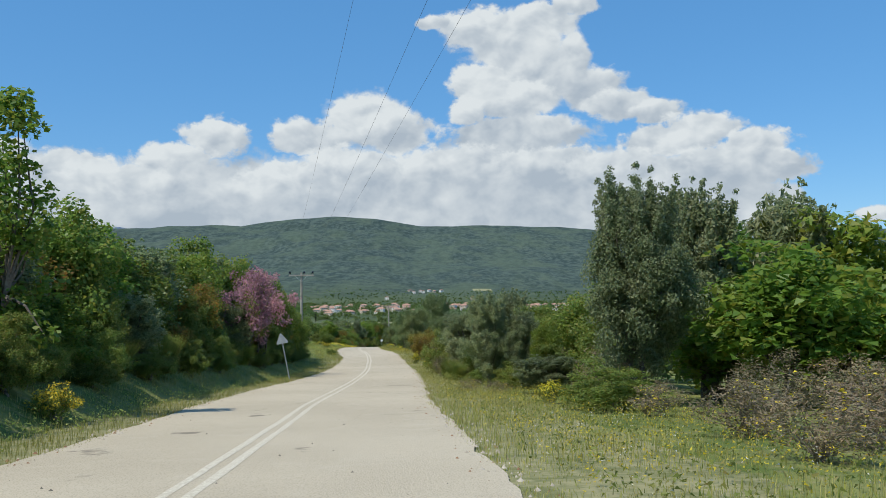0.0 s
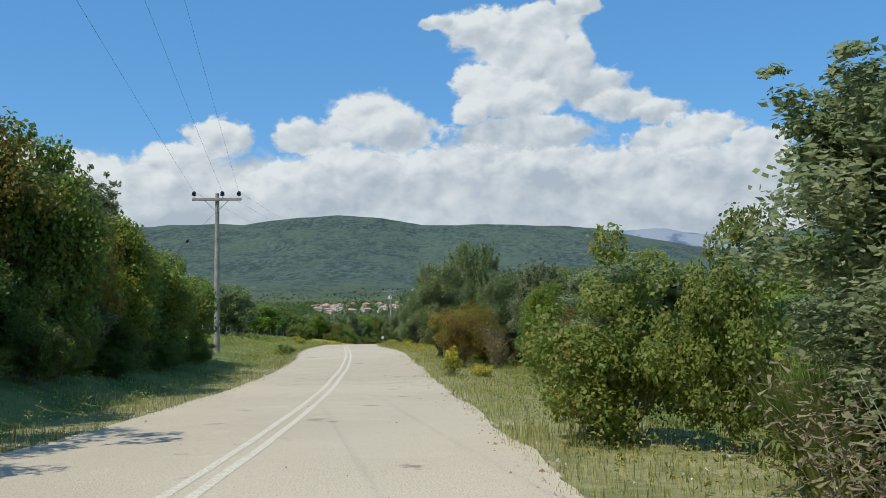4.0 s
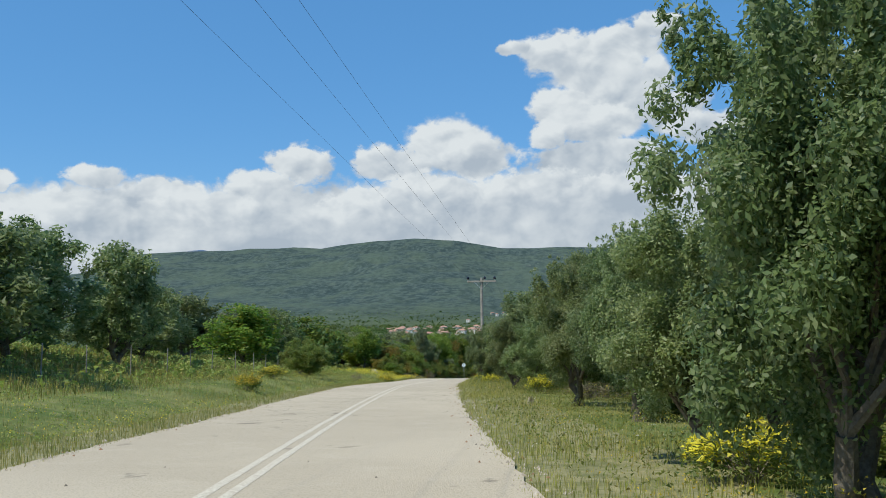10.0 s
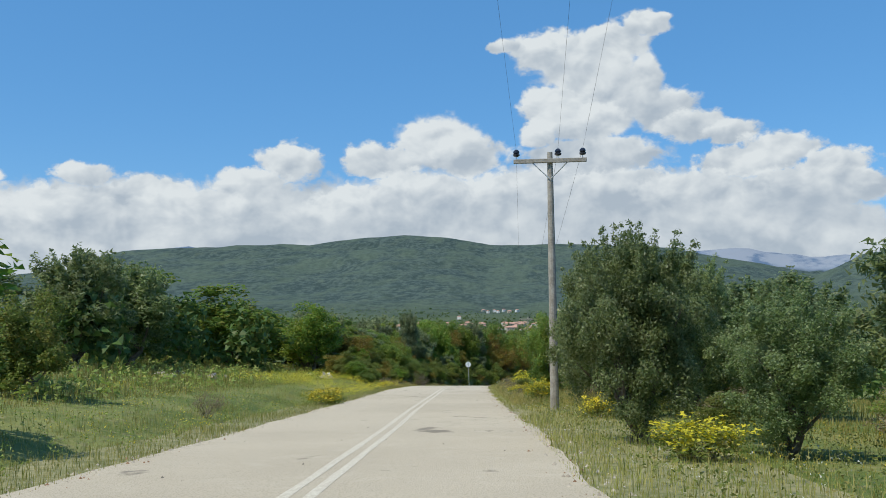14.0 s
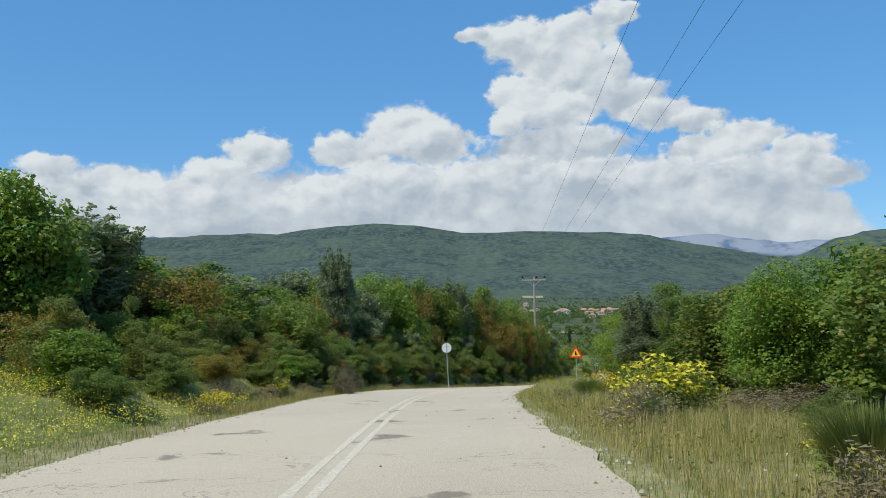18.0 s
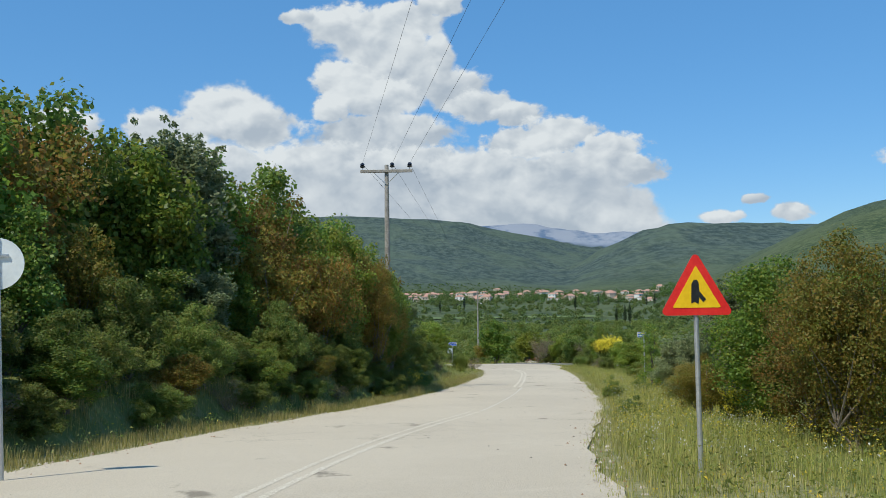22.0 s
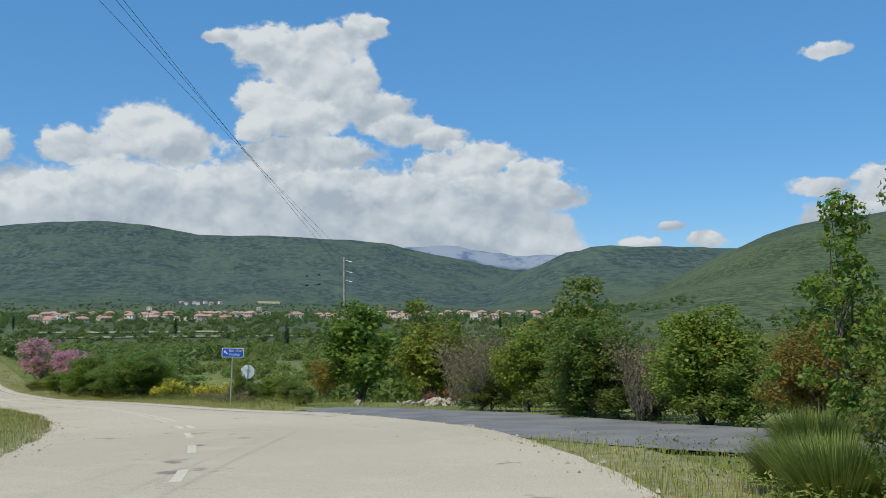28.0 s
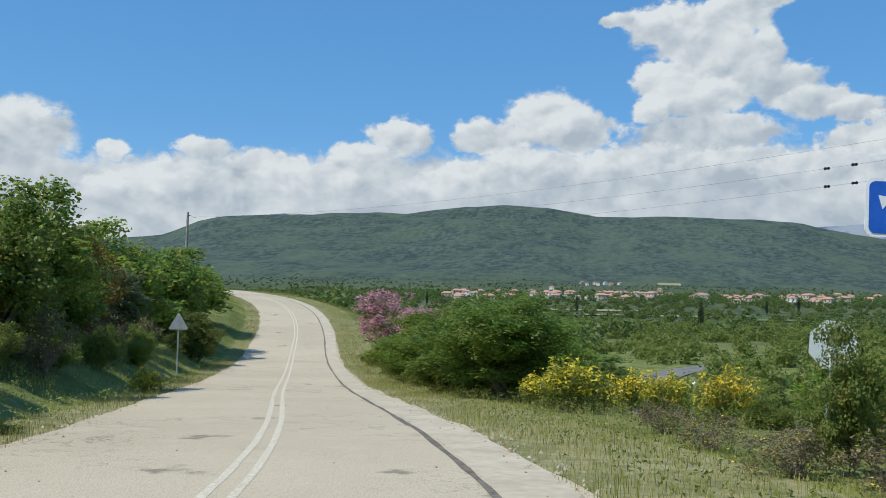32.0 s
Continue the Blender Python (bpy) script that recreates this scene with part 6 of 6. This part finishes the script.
def sign(name, x, y, z, turn, kind, label, lean=0.0, ground=None, side=0.92):
    """z is the height of the plate's middle; the plate faces -y before the turn."""
    root = new(name)
    g = ground_at(x, y) if ground is None else ground
    h = z - g
    bm = bmesh.new()
    tube(bm, [(0, 0.045, -0.35), (0, 0.045, h + (0.05 if kind != "arrow" else 0.2))], [0.032, 0.032], 10)
    part("post", bm, M["steel"], root)
    if kind == "triangle_back":
        part("plate", shift_up(prism(triangle(side, 0.05), 0.008, 0.0), h), M["sign_back"], root)
        part("rail", box_bm(0.5, 0.02, 0.04, (0, 0.02, h - 0.1)), M["steel"], root)
    elif kind == "warning":
        part("plate", shift_up(prism(triangle(0.92, 0.05), 0.008, 0.0), h), M["red"], root, "red triangle plate")
        part("panel", shift_up(prism(triangle(0.6, 0.012), 0.004, -0.005), h), M["yellow_paint"], root, "yellow panel")
        part("symbol", shift_up(prism([(-0.07, -0.12), (-0.06, 0.12), (-0.03, 0.17), (0.01, 0.17), (0.03, 0.13), (0.035, 0.03), (0.115, -0.07), (0.08, -0.105), (0.03, -0.045), (0.02, -0.13), (-0.025, -0.1)], 0.003, -0.009), h), M["black"], root, "black merging road symbol")
    elif kind in ("round_back", "octagon_back"):
        out = polygon(32, 0.33) if kind == "round_back" else polygon(8, 0.4, math.pi / 8)
        part("plate", shift_up(prism(out, 0.01, 0.0), h), M["pale_back"], root)
        part("rail", box_bm(0.07, 0.03, 0.7, (0, -0.012, h)), M["sign_back"], root)
        part("rail", box_bm(0.3, 0.02, 0.03, (0, -0.02, h + 0.1)), M["steel"], root)
    elif kind == "town":
        part("plate", shift_up(prism(rounded(1.02, 0.44, 0.06), 0.012, 0.0), h), M["white"], root, "white border")
        face = part("panel", shift_up(prism(rounded(0.97, 0.39, 0.045), 0.004, -0.005), h), M["blue"], root, "blue panel")
        arrow = [(-0.075, 0.11), (-0.045, 0.005), (-0.02, 0.035), (0.075, -0.06), (0.105, -0.03), (0.01, 0.065), (0.035, 0.095)]
        part("arrow", shift_up(prism(shifted(arrow, -0.345, -0.02), 0.003, -0.009), h), M["white"], root, "white arrow up and to the left")
        letters("\u0392\u03b1\u03c3\u03b9\u03bb\u03b9\u03ba\u03cc", 0.165, M["cream_paint"], root, (-0.19, -0.0095, h + 0.035), "pale yellow Greek lettering")
        letters("Vasiliko", 0.165, M["white"], root, (-0.19, -0.0095, h - 0.135), "white lettering")
    elif kind == "arrow":
        k = 0.68
        out = [(-0.47, -0.2), (0.34, -0.2), (0.5, 0.0), (0.34, 0.2), (-0.47, 0.2)]
        inn = [(-0.445, -0.172), (0.325, -0.172), (0.463, 0.0), (0.325, 0.172), (-0.445, 0.172)]
        part("plate", shift_up(prism([(px * k, pz * k) for px, pz in out], 0.012, 0.0), h), M["white"], root, "white border")
        part("panel", shift_up(prism([(px * k, pz * k) for px, pz in inn], 0.004, -0.005), h), M["blue"], root, "blue arrow-shaped panel")
        part("chevron", shift_up(prism([(px * k, pz * k) for px, pz in ((0.2, -0.145), (0.29, -0.145), (0.4, 0.0), (0.29, 0.145), (0.2, 0.145), (0.3, 0.0))], 0.003, -0.009), h), M["white"], root, "white chevron")
        part("bar", box_bm(0.5 * k, 0.003, 0.075 * k, (-0.15 * k, -0.0085, h + 0.075 * k)), M["cream_paint"], root, "pale yellow bar")
        part("bar", box_bm(0.42 * k, 0.003, 0.075 * k, (-0.19 * k, -0.0085, h - 0.075 * k)), M["white"], root, "white bar")
    root.matrix_basis = pose(x, y, g, 0, lean, turn)
    return tagged(root, label, "road sign")


def shift_up(bm, h):
    bmesh.ops.translate(bm, verts=bm.verts[:], vec=(0, 0, h))
    return bm


sign("warning_sign", -8.35, 49.3, 0.2, 12, "triangle_back", "grey back of a leaning triangular road sign", -11, side=0.7)
sign("round_sign", -18.8, 270.9, -5.54, 4, "round_back", "pale back of a round road sign on a thin post", -2)
sign("warning_sign", -10.28, 269.3, -6.04, -8, "warning", "red and yellow triangular merging road warning sign")
sign("direction_sign", 2.34, 304.4, -7.51, -16, "arrow", "blue arrow-shaped direction sign on a steel post")
sign("direction_sign", 2.8, 371.3, -10.13, 6, "town", "blue direction sign for Vasiliko on a steel post", 2)
sign("stop_sign", 3.62, 378.9, -11.31, 10, "octagon_back", "pale back of an octagonal stop sign", 5)
sign("warning_sign", -19.35, 402.8, -11.6, 18, "triangle_back", "grey back of a triangular road sign in the verge")


# ---- small white roadside shrine down in the valley ----
def shrine(x, y, z):
    root = new("shrine")
    part("base", box_bm(0.7, 0.6, 1.6, (0, 0, 0.5), 0.02), M["white_wall"], root)
    part("niche", box_bm(0.9, 0.7, 0.8, (0, 0, 1.7), 0.02), M["white_wall"], root)
    part("opening", box_bm(0.4, 0.04, 0.5, (0, -0.36, 1.7)), M["window_dark"], root)
    part("roof", shift_up(prism([(-0.52, 0), (0.52, 0), (0, 0.45)], 0.8, -0.4), 2.1), M["white_wall"], root)
    root.matrix_basis = pose(x, y, z)
    tagged(root, "small white roadside shrine beside the lane", "shrine")


shrine(5.0, 424.0, ground_at(5.0, 424.0))


# ---- rocks and rubble ----
def make_rock(seed):
    bm = bmesh.new()
    bmesh.ops.create_icosphere(bm, subdivisions=2, radius=0.5)
    for v in bm.verts:
        v.co *= 1 + 0.8 * noise.noise(v.co * 3.0 + Vector((seed * 5.1, 0, 0)))
        v.co.x *= 1.25 - 0.1 * seed
        v.co.z *= 0.5
    me = bpy.data.meshes.new("rock")
    bm.to_mesh(me)
    bm.free()
    me.materials.append(M["rock"])
    return me


ROCKS = [make_rock(k) for k in range(5)]


def rock(x, y, size, label="pale limestone boulder in the grass", lift=0.0):
    ob = new("rock", ROCKS[int(abs(x * 7 + y)) % 5])
    ob.matrix_basis = Matrix.LocRotScale((x, y, ground_at(x, y) + size * 0.12 + lift), Euler((0.2 * x, 0.3, x * 3)), (size, size, size))
    tagged(ob, label, "rock", "roadside rocks")


rk = random.Random(4)
for k in range(14):
    rock(12.0 + 1.9 * math.cos(k * 2.4) * (k / 14) ** 0.5, 366.9 + 0.6 * math.sin(k * 2.4) * (k / 14) ** 0.5, 0.55 - 0.012 * k, "pale limestone block in a heap of rubble")
for k in range(110):
    dx, dy = rk.gauss(0, 0.95), rk.gauss(0, 0.38)
    rock(12.0 + dx, 366.9 + dy, rk.choice([0.12, 0.15, 0.18, 0.22, 0.28]), "pale limestone rubble heaped on the bank by the junction", 0.24 * math.exp(-(dx / 1.1) ** 2 - (dy / 0.5) ** 2))
rock(8.2, 366.7, 0.5, "grey boulder beside the side road")
for k in range(16):
    rock(-14.6 + rk.uniform(-1.6, 1.6), 303 + rk.uniform(-5, 5), rk.uniform(0.15, 0.5), "small stone on the red earth bank")
for k in range(30):
    rock(-23.0 + rk.uniform(-0.9, 0.9), 251.5 + rk.uniform(-2.5, 3), rk.uniform(0.1, 0.32), "small stone on the earth bank")
rock(-27.0, 226.5, 1.0, "white boulder under the trees")
rock(-28.6, 227.3, 0.7, "white boulder under the trees")
for k in range(12):
    rock(-33 + rk.uniform(-5, 5), 204 + rk.uniform(-6, 6), rk.uniform(0.2, 0.7), "pale fieldstone in the meadow")
rock(-7.9, 142.0, 0.4, "pale stone in the grass under olive trees")
rock(-8.9, 139.5, 0.35, "pale stone in the grass under olive trees")


# ---- verge grass, weeds and flowers ----
def soil_z(x, y):
    """Height of the soil, shoulders of the road included."""
    s, d, zr = road_coords(x, y)
    gap = np.where(d > 0, d - half_right(s), -d - half_left(s))
    z = ground_z(x, y, False) - 0.03
    return np.where(gap < 2.5, np.maximum(z, zr - 0.05), z)


def blades(name, n, s0, s1, d0, d1, h0, h1, width, material, label, seed, hollow=None):
    g = np.random.default_rng(seed)
    s = s0 + (s1 - s0) * g.random(n)
    u = g.random(n)
    sign_d = 1 if d1 > 0 else -1
    edge = half_right(s) if sign_d > 0 else half_left(s)
    d = sign_d * (edge - 0.05 + (d0 * sign_d + (abs(d1) - d0 * sign_d) * u ** 1.3))
    px = np.interp(s, ARC, LINE[:, 0]) + d * np.interp(s, ARC, NRM[:, 0])
    py = np.interp(s, ARC, LINE[:, 1]) + d * np.interp(s, ARC, NRM[:, 1])
    keep = (line_distance(SIDE_LINE[9:], px, py) > SIDE_HALF + 0.15) & (line_distance(SIDE_LINE[:12], px, py) > 1.3)
    px, py, s, u = px[keep], py[keep], s[keep], u[keep]
    n = len(px)
    pz_ = soil_z(px, py)
    patch = np.array([noise.noise(Vector((a * 0.35, b * 0.35, 3.0))) for a, b in zip(px, py)])
    h = (h0 + (h1 - h0) * g.random(n)) * np.clip(0.85 + 0.9 * patch, 0.3, 1.6) * np.interp(u, [0, 0.12, 1], [0.35, 0.8, 1.0])
    a = g.random(n) * 6.283
    lean = 0.45 * g.random(n)
    sx, sy = -np.sin(a) * width, np.cos(a) * width
    b = np.c_[px, py, pz_]
    side = np.c_[sx, sy, np.zeros(n)]
    mid = b + np.c_[np.cos(a) * lean * h * 0.35, np.sin(a) * lean * h * 0.35, h * 0.6]
    tip = b + np.c_[np.cos(a) * lean * h, np.sin(a) * lean * h, h * (1 - 0.25 * lean)]
    v = np.stack([b - side, b + side, mid + side * 0.7, mid - side * 0.7, tip], 1).reshape(-1, 3)
    k = np.arange(n)[:, None] * 5
    f = np.vstack([np.hstack([k, k + 1, k + 2]), np.hstack([k, k + 2, k + 3]), np.hstack([k + 3, k + 2, k + 4])])
    return tagged(new(name, mesh_from(name, v, f, material)), label, "grass", kind="stuff")


def tufts(name, n, s0, s1, d0, d1, z0, z1, size, material, label, seed, per=7, spread=0.16, category="weeds", thresh=-1.0):
    g = np.random.default_rng(seed)
    s = s0 + (s1 - s0) * g.random(n)
    sign_d = 1 if d1 > 0 else -1
    edge = half_right(s) if sign_d > 0 else half_left(s)
    d = sign_d * (edge + abs(d0) + (abs(d1) - abs(d0)) * g.random(n))
    px = np.interp(s, ARC, LINE[:, 0]) + d * np.interp(s, ARC, NRM[:, 0])
    py = np.interp(s, ARC, LINE[:, 1]) + d * np.interp(s, ARC, NRM[:, 1])
    patch = np.array([noise.noise(Vector((a * 0.22, b * 0.22, seed))) for a, b in zip(px, py)])
    keep = (line_distance(SIDE_LINE[9:], px, py) > SIDE_HALF + 0.3) & (line_distance(SIDE_LINE[:12], px, py) > 1.4) & (patch > thresh)
    px, py = px[keep], py[keep]
    c = np.c_[px, py, soil_z(px, py) + z0 + (z1 - z0) * g.random(len(px))]
    me = leaf_mesh(name, c, np.full(len(c), spread), per, size, 0.55, material, g, 0.5, 0.0, 0.3)
    return tagged(new(name, me), label, category, kind="stuff")


E_S = float(ARC[-1] - 40)
blades("verge_grass", 130000, 25, E_S, 0.0, 6.5, 0.1, 0.33, 0.0045, M["grass"], "tall green and straw-coloured grass on the road verge", 31)
blades("verge_grass", 100000, 25, E_S, 0.0, -5.5, 0.1, 0.33, 0.0045, M["grass"], "grass verge with dry stalks beside the road", 32)
blades("verge_grass", 180000, 25, E_S, -0.12, 3.2, 0.06, 0.24, 0.0045, M["lush"], "short fresh grass along the edge of the road", 35)
blades("verge_grass", 120000, 25, E_S, 0.12, -2.6, 0.06, 0.24, 0.0045, M["lush"], "short fresh grass along the edge of the road", 36)
blades("meadow_grass", 110000, 105, 270, -4.5, -34.0, 0.25, 0.65, 0.011, M["meadow"], "rough green meadow grass under the olive trees", 33)
blades("meadow_grass", 55000, 115, 245, 6.0, 22.0, 0.2, 0.5, 0.011, M["meadow"], "rough grass in the olive grove", 34)
blades("tall_grass", 55000, 262, 362, 0.6, 6.5, 0.32, 0.66, 0.0042, M["lush"], "tall ungrazed grass beside the bend", 37)
blades("tall_grass", 50000, 262, 362, 0.4, 6.5, 0.25, 0.6, 0.0042, M["grass"], "tall seeding grass stalks beside the bend", 40)
tufts("yellow_flowers", 3000, 262, 345, 0.4, 5.0, 0.3, 0.62, 0.032, M["yellow"], "yellow wild flowers among the tall grass", 57, 4, 0.15, "flowers", -0.1)
tufts("white_flowers", 2400, 262, 345, 0.4, 5.0, 0.25, 0.55, 0.03, M["white_flower"], "white wild flowers among the tall grass", 58, 4, 0.15, "flowers", 0.0)
blades("tall_grass", 40000, 225, 275, 0.5, 6.0, 0.3, 0.6, 0.004, M["grass"], "tall straw-coloured grass beside the road", 38)
blades("tall_grass", 40000, 262, 352, -0.3, -2.2, 0.2, 0.45, 0.004, M["grass"], "tall grass under the hedge of the bend", 39)
tufts("verge_weeds", 26000, 25, E_S, 0.5, 6.5, 0.06, 0.4, 0.05, M["weeds"], "leafy green weeds along the road verge", 41)
tufts("verge_weeds", 18000, 25, E_S, -0.5, -6.5, 0.05, 0.32, 0.052, M["weeds"], "leafy green weeds along the road verge", 42)
tufts("verge_weeds", 6000, 105, 270, -5.0, -30.0, 0.05, 0.4, 0.2, M["weeds"], "leafy weeds in the meadow", 43, 8, 0.25)
tufts("yellow_flowers", 9000, 25, E_S, 0.2, 6.0, 0.15, 0.38, 0.029, M["yellow"], "small yellow wild flowers in the verge", 51, 4, 0.14, "flowers", -0.05)
tufts("yellow_flowers", 13000, 25, E_S, -0.3, -7.0, 0.15, 0.38, 0.029, M["yellow"], "small yellow wild flowers in the verge", 52, 4, 0.14, "flowers", 0.02)
tufts("yellow_flowers", 5500, 236, 264, -0.3, -7.0, 0.2, 0.55, 0.038, M["yellow"], "dense drift of yellow wild flowers in the verge", 54, 4, 0.16, "flowers", -0.3)
tufts("yellow_flowers", 2000, 124, 152, 0.4, 3.0, 0.15, 0.4, 0.027, M["yellow"], "drift of yellow wild flowers along the grove", 55, 4, 0.15, "flowers", -0.2)
tufts("yellow_flowers", 1800, 30, 62, 0.4, 5.0, 0.15, 0.4, 0.034, M["yellow"], "yellow and straw-coloured wild flowers in the verge", 56, 4, 0.15, "flowers", -0.2)
# gravel along the broken edges, loose stones and dead leaves on the road
def gravel(name, n, inner, outer, size, material, label, seed):
    g = np.random.default_rng(seed)
    s = 25 + (E_S - 25) * g.random(n)
    right = g.random(n) < 0.55
    gap = inner + (outer - inner) * g.random(n)
    d = np.where(right, half_right(s) + gap, -half_left(s) - gap)
    px = np.interp(s, ARC, LINE[:, 0]) + d * np.interp(s, ARC, NRM[:, 0])
    py = np.interp(s, ARC, LINE[:, 1]) + d * np.interp(s, ARC, NRM[:, 1])
    pz_ = np.interp(s, ARC, LINE_Z) + np.where(gap < 0.05, 0.0, -0.03)
    r = size * (0.4 + g.random(n) ** 2)
    a = g.random(n) * 6.283
    v = []
    for k in range(4):
        v.append(np.c_[px + r * np.cos(a + k * 1.57) * (0.7 + 0.5 * g.random(n)), py + r * np.sin(a + k * 1.57) * (0.7 + 0.5 * g.random(n)), pz_ - 0.004])
    top = np.c_[px, py, pz_ + r * 0.8]
    v = np.stack(v + [top], 1).reshape(-1, 3)
    b = np.arange(n)[:, None] * 5
    f = np.vstack([np.hstack([b + k, b + (k + 1) % 4, b + 4]) for k in range(4)])
    tagged(new(name, mesh_from(name, v, f, material)), label, "gravel", kind="stuff")


gravel("edge_gravel", 9000, -0.28, 0.4, 0.035, M["rock"], "crumbled pale gravel along the road's edge", 61)
gravel("edge_gravel", 2600, -0.5, 0.3, 0.03, M["soil"], "brown clods along the road's edge", 62)
gravel("road_debris", 900, -3.2, -0.2, 0.022, M["crack"], "small dark stones and dead leaves lying on the road", 63)
tufts("white_flowers", 1500, 25, 260, 0.3, 5.0, 0.12, 0.3, 0.032, M["white_flower"], "small white wild flowers in the verge", 53, 4, 0.12, "flowers", 0.0)

# ---- late growth along the verges ----
plant("scrub", 3.2, 375.6, 1.9, 0.65)
plant("scrub", 4.0, 376.4, 1.2, 0.6)
plant("weedbush", 2.5, 375.2, 0.75, 0.6)
plant("weedbush", 1.9, 378.3, 0.7, 0.6)
plant("weedbush", 1.3, 381.1, 0.7, 0.6)
plant("weedbush", 3.4, 374.4, 0.8, 0.6)
plant("dry", 2.7, 376.6, 0.6, 0.5)
plant("dry", -21.9, 246.7, 1.5, 0.7)
plant("scrub", -22.6, 247.6, 1.4, 0.7)
plant("weedbush", -23.4, 253.9, 1.0, 0.7)
plant("willow", -25.6, 265.8, 7.6, 1.5)
plant("weedbush", -1.7, 331.8, 1.3, 0.7)
plant("rush", 7.3, 331.6, 1.0, 0.8)
plant("scrub", 6.6, 323.2, 1.5, 0.6)
plant("weedbush", 6.8, 325.4, 1.1, 0.7)
plant("scrub", 7.6, 327.6, 1.2, 0.8)
plant("weedbush", 0.9, 34.6, 0.6, 0.6)
plant("weedbush", 1.8, 31.9, 0.55, 0.6)
